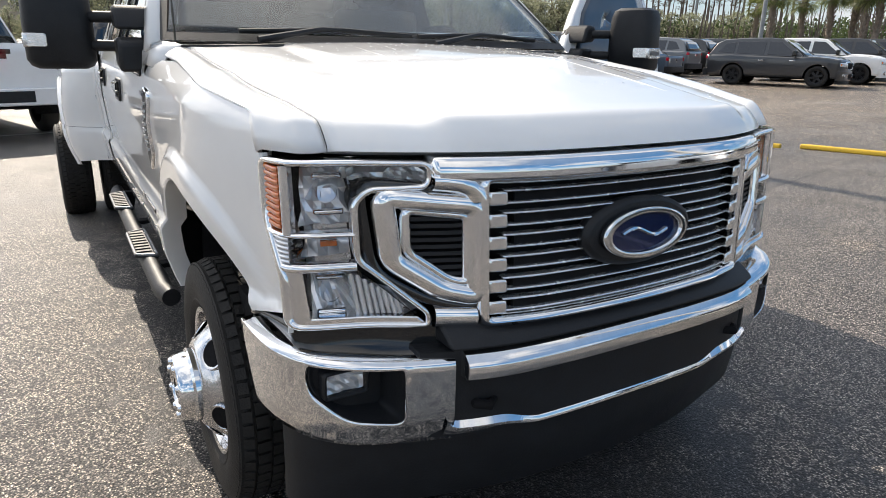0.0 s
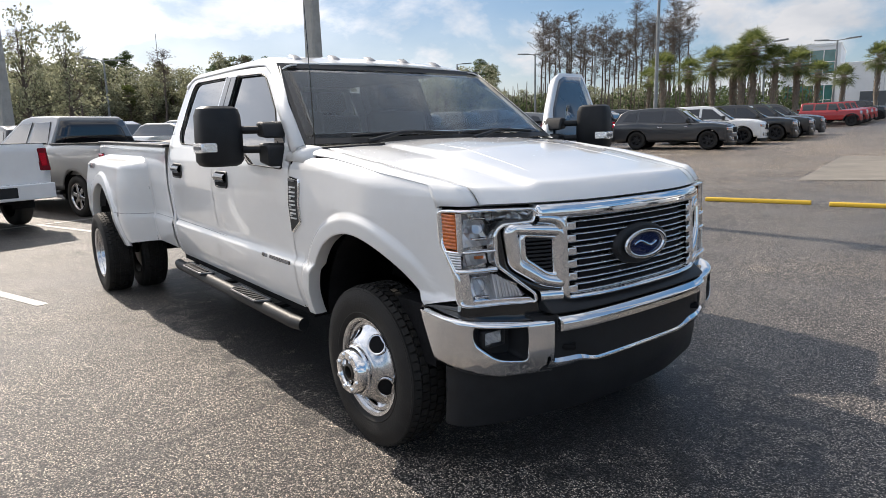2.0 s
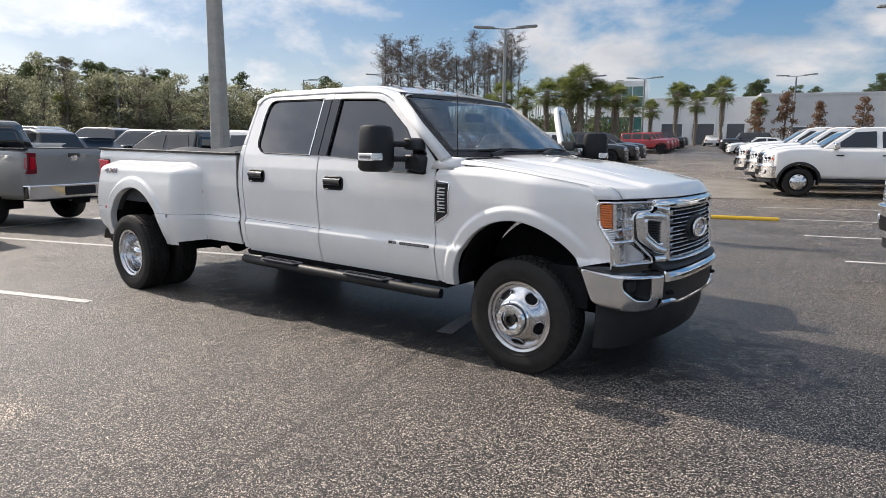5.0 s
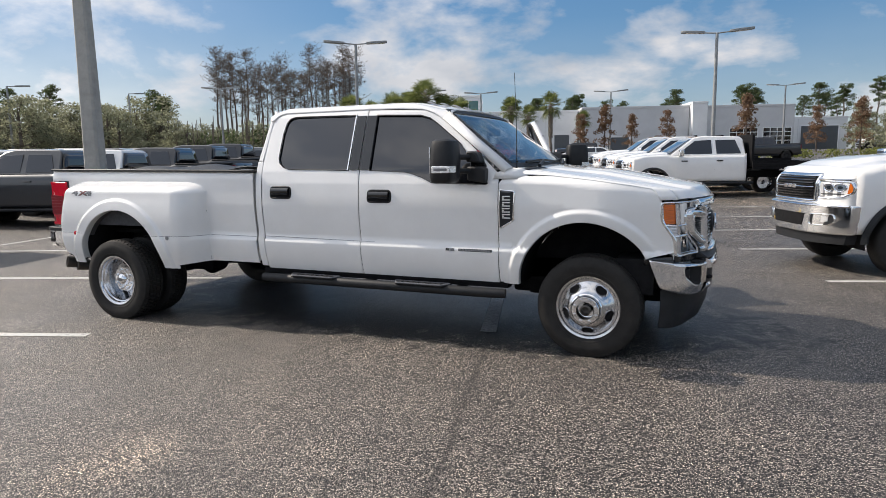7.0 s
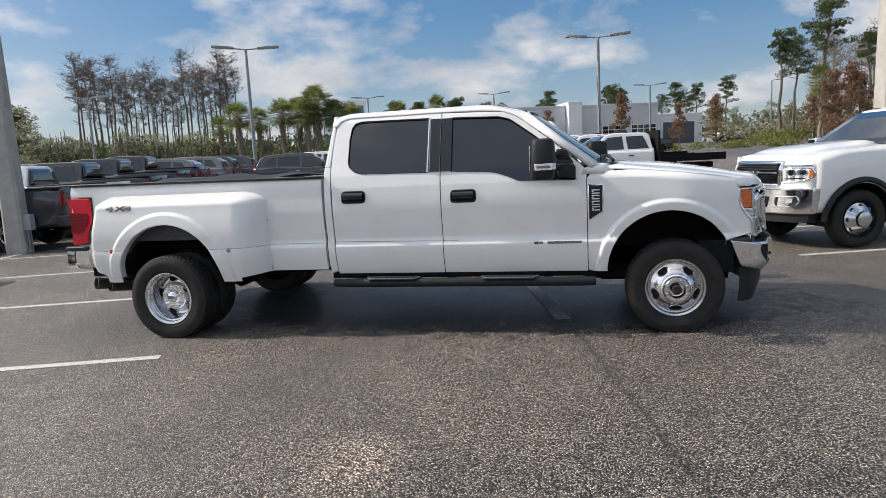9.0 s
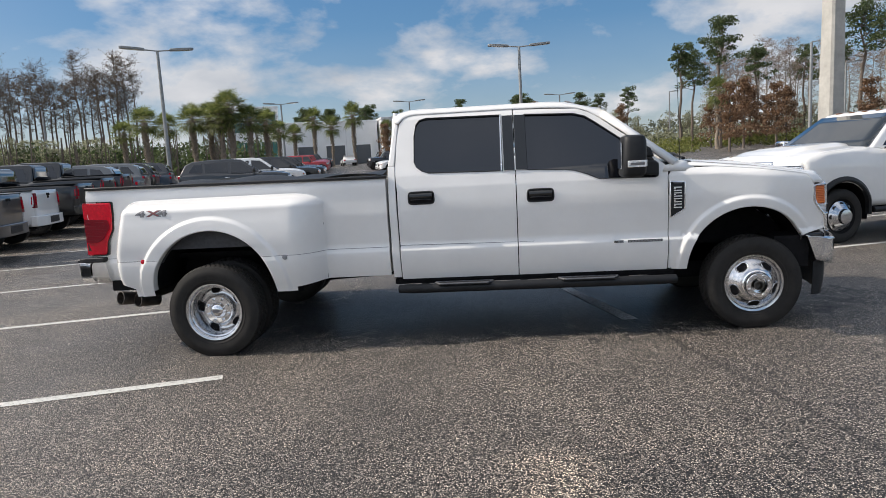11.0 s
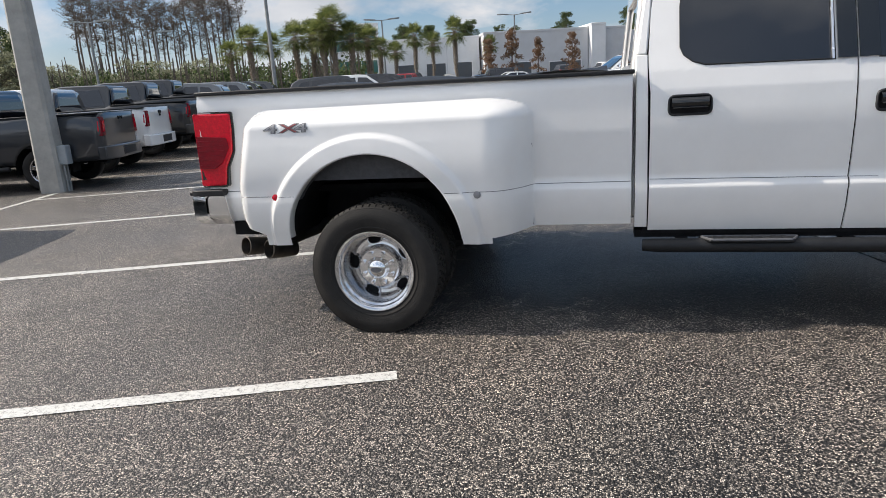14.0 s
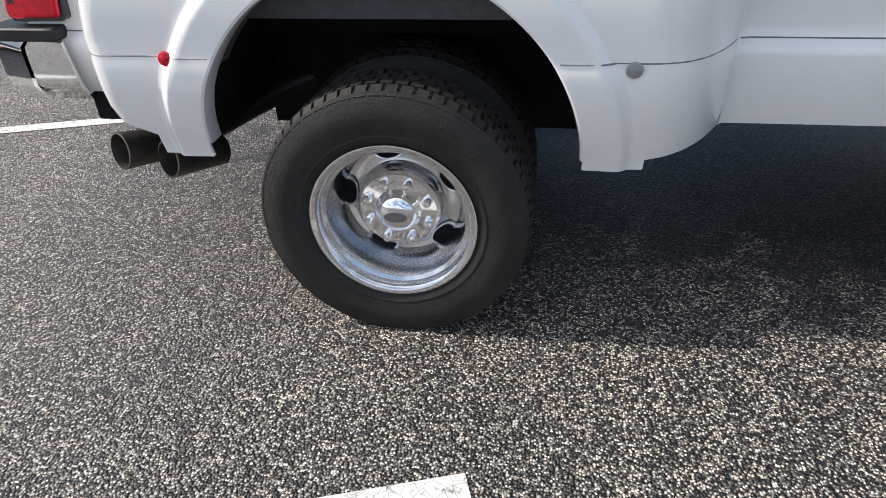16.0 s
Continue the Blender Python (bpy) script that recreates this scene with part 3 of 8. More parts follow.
def inner_wheel(parent, y, s):
    c = (-2.234, y, 0.372)
    w = part("inner_wheel", Geo().lathe([(0.0, 0.08), (0.15, 0.08), (0.20, 0.05), (0.235, 0.1), (0.235, -0.1)], c, n=40, sign=s), STEEL, parent, "dark inner rear wheel")
    part("tyre", tyre(c, s, 0.392, 0.236, 0.225), RUBBER, w)
    tagged(part("tread", tread(c, s, 0.392, 0.225), RUBBER, w), kind="stuff")


for s in (-1, 1):
    front_wheel(truck, s * 0.865, s)
    rear_wheel(truck, s * 1.205, s)
    inner_wheel(truck, s * 0.89, s)


# hood: crowned sheet with a raised middle and a creased leading edge
def hood_z(x, y):
    a = abs(y)
    top = lerp(x, [(1.55, 1.435), (1.8, 1.425), (2.26, 1.385), (2.6, 1.325), (2.8, 1.285), (3.1, 1.24)])
    fall = 0.40 + 0.60 * ease((x - 1.65) / 0.6)
    return top - 0.012 * min(a / 0.5, 1.0) ** 2 - fall * (0.022 * ease((a - 0.50) / 0.07) + 0.022 * ease((a - 0.6) / 0.3))


def hood_edge(x):
    """Half width of the hood's shut line."""
    return 0.856 - 0.030 * ease((x - 1.70) / 0.9) - 0.055 * ease((x - 2.35) / 0.45)


def hood_rows(qs):
    rows = []
    for q in qs:
        ye = q * (hood_edge(2.83) - 0.002)
        lip = smoothed(abs(ye), FRONT) - 0.012
        cr = lip - 0.085 + 0.02 * abs(ye)
        row = []
        for t in [k / 22 for k in range(23)]:
            x = 1.60 + (cr - 1.60) * t
            y = q * (hood_edge(x) - 0.002)
            row.append((x, y, hood_z(x, y)))
        zc, yc = row[-1][2], row[-1][1]
        for t in (0.06, 0.14, 0.3, 0.5, 0.7, 0.88, 1.0):
            row.append((cr + (lip - cr) * t ** 0.8, yc + (ye - yc) * t, zc - (zc - 1.186) * t ** 1.25))
        row.append((lip - 0.03, ye, 1.178))
        rows.append(row)
    return rows


qs = sorted(set([round(-1 + 2 * k / 48, 4) for k in range(49)] + [-0.59, 0.59, -0.64, 0.64, -0.68, 0.68]))
hood = part("hood", Geo().grid(hood_rows(qs)), WHITE, truck, thick=0.012)
# raised letters on the leading edge, as plain bars
def hood_front(y, t, w=0.0):
    lip = smoothed(abs(y), FRONT) - 0.012
    cr = lip - 0.085 + 0.02 * abs(y)
    zc = hood_z(cr, y)
    return (cr + (lip - cr) * t ** 0.8 + 0.7 * w, y, zc - (zc - 1.186) * t ** 1.25 + 0.7 * w)


for k in range(10):
    if k == 5:
        continue
    y0 = -0.42 + 0.086 * k
    for t0 in (0.36, 0.52):
        part("hood_letter", Geo().slab([(y0, t0), (y0 + 0.055, t0), (y0 + 0.055, t0 + 0.07), (y0, t0 + 0.07)], hood_front, 0.002, 0.0055, 3, 2), WHITE, hood)
drops, rng_d = Geo(), random.Random(8)
for k in range(420):
    x, y = 1.78 + 0.95 * rng_d.random() ** 1.6, rng_d.uniform(-0.78, 0.78)
    r = rng_d.uniform(0.002, 0.0055)
    z = hood_z(x, y) + 0.005
    ring = [(x + r * math.cos(a), y + r * math.sin(a), z) for a in [k2 * math.pi / 3 for k2 in range(6)]]
    mid = [(x + 0.7 * r * math.cos(a), y + 0.7 * r * math.sin(a), z + 0.4 * r) for a in [k2 * math.pi / 3 for k2 in range(6)]]
    drops.grid([ring, mid], closed=True).cap(mid)
tagged(part("rain_water", drops, WATER, hood), kind="stuff")
for s in (-1, 1):
    part("hood_crease", Geo().tube([(x, s * (0.30 + 0.10 * (x - 1.7)), hood_z(x, 0.3) + 0.001) for x in [1.75 + 0.1 * k for k in range(11)]], [0.002] + [0.005] * 9 + [0.002], 6), WHITE, hood)

for s in (-1, 1):
    S = side(s)
    # front fender round the wheel arch, with a rolled lip

    def fend(x, z, w=0.0):
        d = math.hypot(x - 2.195, z - 0.52)
        lip = 0.022 * ease((0.60 - d) / 0.04) * (1.0 if x < 2.195 else ease((z - 0.72) / 0.30))
        x += 0.093 * ease((1.035 - z) / 0.135) * max(0.0, min(1.0, (x - 2.64) / 0.085)) ** 1.3
        y = lerp(z, HALF[:9] + [(1.40, 0.95)]) + nose(x) + lip - 0.045 * ease((z - (1.322 - 0.1 * (x - 1.6))) / 0.10)
        return (x, s * (y + w), z)

    def shoulder(x, xe):
        """Height of the fender's outer shoulder, falling to the lamp at xe, and how far it has fallen."""
        zt = lerp(x, [(1.545, 1.30), (1.555, 1.32), (1.60, 1.375), (1.95, 1.355), (2.25, 1.322), (2.50, 1.286), (2.66, 1.258), (2.85, 1.225)])
        f = max(0.0, min(1.0, (x - xe + 0.065) / 0.065)) ** 1.7
        return zt, zt - (zt - 1.172) * f, f
    fcols = sorted({round(v, 4) for v in [1.545, 1.575, 1.61, 1.65, 2.65, 2.66, 2.67, 2.68, 2.69, 2.705, 2.715, 2.725] + [2.195 + 0.62 * math.cos(math.pi * k / 44) for k in range(45)] if v < 2.7251})

    def flow(x):
        d = 0.62 ** 2 - (x - 2.195) ** 2
        return max(0.52 + math.sqrt(max(d, 0.0)) if d > 0 else 0.0, 0.53 if x < 2.195 else 0.757)
    zl = LEVELS + [1.165, 1.18, 1.21, 1.235, 1.265, 1.28, 1.305, 1.32, 1.34, 1.355]
    fg_ = Geo().sheet(fend, fcols, sorted(zl), flow, lambda x: shoulder(x, 2.722)[1])
    bands = []
    for q in (0, 0.2, 0.4, 0.5, 0.6, 0.7, 0.78, 0.86, 0.93, 1.0):
        row = []
        for k in range(71):
            a = radians(180 - 152 * k / 70)
            r = 0.505 + (min(0.62, 0.53 / max(math.cos(a), 0.1)) - 0.505) * q
            row.append(fend(2.195 + r * math.cos(a), 0.52 + r * math.sin(a)))
        bands.append(row)
    fg_.grid(bands)
    fender = panel("front_fender", fg_, fend, s, WHITE, truck)
    # folded front edge towards the lamp
    part("fender_edge", Geo().grid([[(fend(2.725, z)[0] + dx, s * (abs(fend(2.725, z)[1]) - dy), z) for z in np.linspace(0.757, 1.172, 20)] for dx, dy in ((0, 0), (0.003, 0.001), (0.005, 0.006), (0.004, 0.020), (-0.03, 0.04))]), WHITE, fender)
    # rolled edge of the arch
    lipg = Geo().grid([[(x + dx * (x - 2.195), fend(x, z)[1] - s * dy, z + dx * (z - 0.52)) for x, z in arc(2.195, 0.52, 0.505, 180, 28, 60)] for dx, dy in ((0.0, 0.0), (-0.015, 0.004), (-0.02, 0.03), (-0.01, 0.07))])
    part("arch_lip", lipg, WHITE, fender)
    # shoulder of the fender up to the hood's shut line, falling to the lamp in front
    rows = []
    for k in range(45):
        row = []
        for t in (0, 0.05, 0.1, 0.15, 0.2, 0.28, 0.36, 0.45, 0.55, 0.7, 0.85, 1.0):
            xe = smoothed(0.883 - 0.126 * t, LAMP_X) - 0.012 - 0.036 * t * t
            x = 1.60 + (xe - 1.60) * (k / 44) ** 0.75
            yh = hood_edge(x) + 0.0015
            zt, z0, f = shoulder(x, xe)
            z = zt + (hood_z(x, yh) - 0.002 - zt) * t
            z -= (z - 1.180) * f
            y0 = abs(fend(min(x, 2.722), z0 - 0.001)[1])
            row.append((x, s * (y0 + (yh - y0) * t), z + 0.012 * math.sin(math.pi * t) * (1 - f) if t else z0))
        rows.append(row)
    part("fender_top", Geo().grid(rows), WHITE, fender, thick=0.008)
    part("wheel_well", Geo().grid([[(x, s * y, z) for x, z in arc(2.195, 0.52, 0.522, 182, 4, 30)] for y in (0.865, 0.75, 0.45)]), DARK, truck, thick=0.01)
    part("well_back", Geo().cap([(x, s * 0.46, z) for x, z in arc(2.195, 0.45, 0.55, 190, -10, 24)]), DARK, truck)
    # side badge: a chrome frame with a black field and bars
    badge = part("side_badge", Geo().bead(S, rounded([(1.556, 1.252), (1.672, 1.240), (1.664, 1.022), (1.556, 0.958)], 0.012), 0.008, 0.012, closed=True, n=7), CHROME, truck, "chrome framed model badge")
    part("badge_field", Geo().slab([(1.558, 0.962), (1.660, 1.024), (1.668, 1.238), (1.558, 1.248)], S, 0.0, 0.012), BLACKP, badge)
    for k in range(4):
        z0 = 1.035 + 0.046 * k
        for za, xa, xb in ((0.0, 1.580, 1.642), (0.014, 1.580, 1.594), (0.026, 1.580, 1.642)):
            part("badge_bar", Geo().slab([(xa, z0 + za), (xb, z0 + za), (xb, z0 + za + 0.008), (xa, z0 + za + 0.008)], S, 0.010, 0.018, 1, 1), WHITE, badge)
    part("trim_bar", Geo().slab([(1.575, 1.236), (1.645, 1.232), (1.645, 1.242), (1.575, 1.246)], S, 0.016, 0.022, 2, 1), GREYB, badge)


def handle(parent, x, z, s):
    """A dark oblong bezel with a hollow behind a rounded pull."""
    S = side(s)
    out = rounded([(x - 0.108, z - 0.050), (x + 0.108, z - 0.050), (x + 0.106, z + 0.048), (x - 0.104, z + 0.048)], 0.030, 4)
    h = part("door_handle", Geo().bead(S, out, 0.007, 0.010, closed=True, n=6), BLACKP, parent, "black pull handle")
    part("handle_cup", Geo().hull(rounded([(x - 0.104, z - 0.046), (x + 0.104, z - 0.046), (x + 0.102, z + 0.044), (x - 0.100, z + 0.044)], 0.026, 4), S, -0.004, 0.004), DARK, h)
    part("grip", Geo().bead(S, [(x - 0.094 + 0.0188 * k, z + 0.014) for k in range(11)], 0.027, 0.030, n=9, base=0.002), GLOSSB, h)
    part("grip_lip", Geo().bead(S, [(x - 0.088 + 0.0176 * k, z - 0.014) for k in range(11)], 0.004, 0.026, n=5, base=0.002), GREYB, h)
    return h


FW_IN = [(0.40, 1.872), (0.811, 1.856), (0.904, 1.830), (0.985, 1.775), (1.193, 1.620), (1.462, 1.302), (1.44, 1.290), (0.984, 1.302), (0.894, 1.344), (0.802, 1.375), (0.733, 1.388), (0.40, 1.405)]
FW_OUT = [(0.312, 1.915), (0.84, 1.895), (0.94, 1.858), (1.03, 1.80), (1.28, 1.605), (1.545, 1.37), (1.538, 0.515), (1.15, 0.515), (1.0, 0.518), (0.85, 0.52), (0.70, 0.52), (0.312, 0.522)]
RW_IN = [(-0.432, 1.887), (0.205, 1.879), (0.205, 1.405), (-0.415, 1.417), (-0.477, 1.437), (-0.524, 1.474), (-0.542, 1.517), (-0.540, 1.731), (-0.522, 1.832), (-0.490, 1.872)]
RW_OUT = [(-0.55, 1.917), (0.304, 1.918), (0.304, 0.522), (-0.69, 0.535), (-0.695, 1.34), (-0.70, 1.42), (-0.70, 1.49), (-0.685, 1.72), (-0.665, 1.84), (-0.625, 1.895)]


def cab_door(s, win, out, hx, name, lab):
    S = side(s)
    upper = [(x, max(z, 1.285)) for x, z in out]
    x0, x1 = min(x for x, z in out), max(x for x, z in out)
    lowx0, lowx1 = min(x for x, z in out if z < 0.6), max(x for x, z in out if z < 0.6)
    upper = [(max(min(x, lowx1 + 0.02), lowx0 - 0.01) if z == 1.285 else x, z) for x, z in upper]

    def skin(u, z):
        t = (z - 0.522) / 0.763
        e1 = lowx1 + (upper[6][0] - lowx1) * t if win is FW_IN else lowx1
        e0 = lowx0 + (upper[3][0] - lowx0) * t if win is RW_IN else lowx0
        return S(e0 + (e1 - e0) * u, z)
    dg = Geo().ring(win, upper, S, 0, 8, 5)
    dg.sheet(skin, [k / 24 for k in range(25)], sorted([z for z in LEVELS if z > 0.525 and z < 1.28] + [0.522, 1.285]), lambda x: 0.0, lambda x: 9.0)
    d = panel(name, dg, lambda x, z: S(x, z), s, WHITE, truck, lab)
    cx, cz = sum(p[0] for p in win) / len(win), sum(p[1] for p in win) / len(win)
    inner = [(cx + (x - cx) * 0.002, cz + (z - cz) * 0.002) for x, z in win]
    big = [(cx + (x - cx) * 1.02, cz + (z - cz) * 1.02) for x, z in win]
    part("window", Geo().ring(inner, big, side(s, -0.012), 0, 6, 6), TINT, d, "dark tinted window")
    part("window_seal", Geo().ring(win, [(cx + (x - cx) * 0.984, cz + (z - cz) * 0.972) for x, z in win], side(s, 0.003), 0, 6, 1), BLACKP, d, thick=0.006)
    handle(d, hx, 1.218 if win is RW_IN else 1.194, s)
    return d


rd = cab_door(-1, RW_IN, RW_OUT, -0.489, "rear_door", "white rear door, closed")
fd = cab_door(-1, FW_IN, FW_OUT, 0.505, "front_door", "white front passenger door, closed")
cab_door(1, RW_IN, RW_OUT, -0.515, "rear_door", "white rear door, closed")
for s in (-1, 1):
    part("door_pillar_trim", Geo().slab([(0.215, 1.412), (0.302, 1.412), (0.302, 1.868), (0.215, 1.868)], side(s), 0.0, 0.012, 2, 4), GLOSSB, rd if s < 0 else truck, "gloss black pillar trim")
part("door_pillar_trim", Geo().slab([(0.314, 1.412), (0.405, 1.412), (0.405, 1.866), (0.314, 1.868)], side(-1), 0.0, 0.012, 2, 4), GLOSSB, fd)
part("quarter_glass_bar", Geo().slab([(0.188, 1.41), (0.198, 1.41), (0.204, 1.876), (0.194, 1.876)], side(-1), -0.006, 0.008, 1, 4), SATIN, rd)
for s in (-1, 1):
    for xa, xb in ((0.285, 0.335), (1.515, 1.565), (-0.715, -0.665)):
        part("door_jamb", Geo().slab([(xa, 0.56), (xb, 0.56), (xb, 1.28), (xa, 1.28)], side(s), -0.045, -0.022, 1, 6), DARK, truck)
for d_, xa, xb in ((rd, -0.685, 0.300), (fd, 0.316, 1.532)):
    part("body_seam", Geo().tube([(xa + (xb - xa) * k / 12, -(lerp(0.812, HALF) + 0.0002), 0.812 - 0.012 * (xa + (xb - xa) * k / 12)) for k in range(13)], 0.0021, 5), GREYB, d_)
# lettering on the passenger door, as bars
for x0, x1, m in ((1.10, 1.135, GLOSSB), (1.14, 1.175, GREYB), (1.21, 1.49, GLOSSB)):
    part("door_lettering", Geo().slab([(x0, 0.765), (x1, 0.765), (x1, 0.785), (x0, 0.785)], side(-1), 0.0, 0.004, 4, 1), m, fd)
for k in range(11):
    part("door_lettering", Geo().slab([(1.217 + 0.0245 * k, 0.769), (1.235 + 0.0245 * k, 0.769), (1.235 + 0.0245 * k, 0.781), (1.217 + 0.0245 * k, 0.781)], side(-1), 0.003, 0.006, 1, 1), GREYB, fd)

def roof_z(x):
    return 1.962 - 0.078 * ease((x - 0.58) / 0.52) ** 1.4 - 0.045 * ease((-0.50 - x) / 0.25) ** 2


# cab shell: pillars, rear corner, roof, back wall, sill
for s in (-1, 1):
    S = side(s)
    part("cab_corner", Geo().slab([(-0.765, 0.54), (-0.696, 0.54), (-0.705, 1.49), (-0.765, 1.49)], S, -0.10, 0.0, 2, 12), WHITE, truck, bev=0.004)
    part("rear_pillar", Geo().slab([(-0.765, 1.49), (-0.707, 1.49), (-0.672, 1.84), (-0.71, 1.86)], S, -0.10, 0.0, 2, 6), WHITE, truck, bev=0.01)
    part("sill", Geo().slab([(-0.76, 0.475), (1.60, 0.475), (1.60, 0.520), (-0.76, 0.520)], S, -0.12, -0.012, 8, 2), DARK, truck)
    part("pillar_foot", Geo().grid([[(1.50, s * 0.983, 1.335), (1.60, s * 0.978, 1.335), (1.76, s * 0.962, 1.325)], [(1.52, s * 0.978, 1.385), (1.62, s * 0.965, 1.382), (1.76, s * 0.935, 1.362)], [(1.60, s * 0.960, 1.405), (1.66, s * 0.935, 1.403), (1.76, s * 0.893, 1.386)], [(1.64, s * 0.925, 1.418), (1.69, s * 0.89, 1.412), (1.76, s * 0.852, 1.398)]]), WHITE, truck, thick=0.006)
    # screen pillar
    part("screen_pillar", Geo().grid([[(1.03, s * 0.835, 1.815), (1.30, s * 0.915, 1.605), (1.58, s * 0.975, 1.38)], [(1.055, s * 0.81, 1.84), (1.325, s * 0.90, 1.63), (1.60, s * 0.962, 1.405)], [(1.055, s * 0.775, 1.872), (1.335, s * 0.868, 1.648), (1.635, s * 0.928, 1.418)]]), WHITE, truck, thick=0.02)
    rail = []
    for q in (0.0, 0.12, 0.25, 0.4, 0.55, 0.7, 0.85, 1.0):
        row = []
        for k in range(49):
            x = -0.708 + 1.788 * k / 48
            zl = lerp(x, [(-0.72, 1.862), (-0.69, 1.850), (-0.665, 1.842), (-0.625, 1.896), (-0.55, 1.917), (0.304, 1.918), (0.60, 1.912), (0.84, 1.897), (0.94, 1.860), (1.03, 1.802), (1.08, 1.765)])
            zr = roof_z(x)
            yl, yr = lerp(zl, HALF) + 0.001, 0.68
            row.append((x, s * (yl + (yr - yl) * (1 - math.cos(q * math.pi / 2))), zl + (zr - zl) * math.sin(q * math.pi / 2)))
        rail.append(row)
    part("roof_rail", Geo().grid(rail), WHITE, truck, thick=0.008)
rows = []
for j in range(17):
    y = -0.69 + 1.38 * j / 16
    rows.append([(x, y, roof_z(x) + 0.024 * (1 - (y / 0.69) ** 2)) for x in [-0.72 + (1.765 + 0.045 * (1 - (y / 0.69) ** 2)) * k / 24 for k in range(25)]])
roof = part("roof", Geo().grid(rows), WHITE, truck, thick=0.015)
for j in range(5):
    y = (-0.56, -0.28, 0.0, 0.28, 0.56)[j]
    zr = 1.950 + 0.02 * (1 - (y / 0.69) ** 2)
    part("clearance_lamp", Geo().grid([[(0.82 + 0.050 * u, y + 0.028 * v, zr + 0.015 * math.sqrt(max(0, 1 - u * u)) * math.sqrt(max(0, 1 - v * v)) - 0.02 * u) for u in (-1, -0.8, -0.4, 0, 0.4, 0.8, 1)] for v in (-1, -0.8, -0.4, 0, 0.4, 0.8, 1)]), DECALG, roof, "small clear roof clearance lamp")
part("brake_lamp_housing", Geo().grid([[(-0.66 + 0.07 * u, 0.12 * v, 1.948 + 0.055 * (1 - u * u) * (1 - v ** 4)) for u in (-1, -0.5, 0, 0.5, 1)] for v in (-1, -0.9, -0.5, 0, 0.5, 0.9, 1)]), BLACKP, roof)
back = part("cab_back", Geo().ring([(-0.60, 1.45), (0.60, 1.45), (0.55, 1.85), (-0.55, 1.85)], [(-0.93, 0.60), (0.93, 0.60), (0.70, 1.95), (-0.70, 1.95)], lambda y, z, w=0.0: (-0.765 + 0.10 * max(0, z - 1.4), y, z), 0, 8, 6), WHITE, truck, thick=0.03)
part("rear_window", Geo().slab([(-0.61, 1.44), (0.61, 1.44), (0.56, 1.86), (-0.56, 1.86)], lambda y, z, w=0.0: (-0.755 + 0.10 * max(0, z - 1.4) + w, y, z), -0.004, 0.004), TINT, back)

# windscreen, cowl, wipers, interior
def screen(y, t, w=0.0):
    return (1.655 - 0.62 * t + 0.10 * (1 - (y / 0.85) ** 2) * (1 - 0.5 * t) + 0.55 * w, y * (1 - 0.16 * t), 1.42 + 0.475 * t + 0.83 * w)


ws = part("windscreen", Geo().grid([[screen(-0.935 + 1.87 * k / 20, t / 8) for k in range(21)] for t in range(9)]), WSHIELD, truck, "clear windscreen", thick=0.005)
ws.visible_shadow = False
part("screen_band", Geo().grid([[screen(-0.935 + 1.87 * k / 20, t, 0.004) for k in range(21)] for t in (0.93, 0.97, 1.0)]), BLACKP, ws)
part("screen_band", Geo().grid([[screen(-0.935 + 1.87 * k / 20, t, 0.004) for k in range(21)] for t in (0.0, 0.03, 0.06)]), BLACKP, ws)
for sy in (-1, 1):
    part("screen_band", Geo().grid([[screen(sy * yy, t / 8, 0.004) for t in range(9)] for yy in (0.912, 0.925, 0.937)]), BLACKP, ws)
part("cowl", Geo().grid([[(x + 0.09 * (1 - (y / 0.85) ** 2), y, min(z, hood_z(1.72, y) + 0.004)) for y in [-0.88 + 1.76 * k / 20 for k in range(21)]] for x, z in ((1.76, 1.405), (1.70, 1.415), (1.62, 1.415))]), BLACKP, truck, thick=0.01)
for y0, y1 in ((-0.62, 0.02), (0.10, 0.72)):
    wp = part("wiper", Geo().tube([(1.80 - 0.05 * abs(y0), y0 + 0.0, 1.43), (1.74, y0 + 0.25, 1.475), (1.70, (y0 + y1) / 2 + 0.05, 1.475)], [0.014, 0.010, 0.006], 8), BLACKP, truck)
    part("blade", Geo().tube([screen(y0 - 0.05, 0.05, 0.02), screen((y0 + y1) / 2, 0.075, 0.025), screen(y1, 0.05, 0.02)], 0.009, 8), BLACKP, wp)
part("dashboard", Geo().hull([(1.70, 1.30), (1.66, 1.41), (1.45, 1.405), (1.30, 1.36), (1.22, 1.22), (1.30, 0.9), (1.7, 0.9)], lambda x, z, w: (x, w, z), -0.88, 0.88), BLACKP, truck, bev=0.02)
part("cab_floor", Geo().box(-0.72, 1.6, -0.93, 0.93, 0.50, 0.56), DARK, truck)
part("headliner", Geo().box(-0.66, 0.98, -0.66, 0.66, 1.88, 1.90), SEATM, truck)
for y in (-0.46, 0.46):
    for x in (0.50, -0.52):
        seat = part("seat", Geo().box(x - 0.02, x + 0.55, y - 0.27, y + 0.27, 0.78, 0.98), SEATM, truck, "grey cloth seat", bev=0.05)
        part("backrest", Geo().hull([(x - 0.13, 1.62), (x - 0.02, 1.64), (x + 0.10, 0.95), (x - 0.06, 0.93)], lambda a, b, w: (a, w, b), y - 0.26, y + 0.26), SEATM, seat, bev=0.04)
        part("headrest", Geo().hull([(x - 0.15, 1.66), (x - 0.15, 1.83), (x - 0.06, 1.85), (x - 0.04, 1.67)], lambda a, b, w: (a, w, b), y - 0.13, y + 0.13), SEATM, seat, bev=0.03)
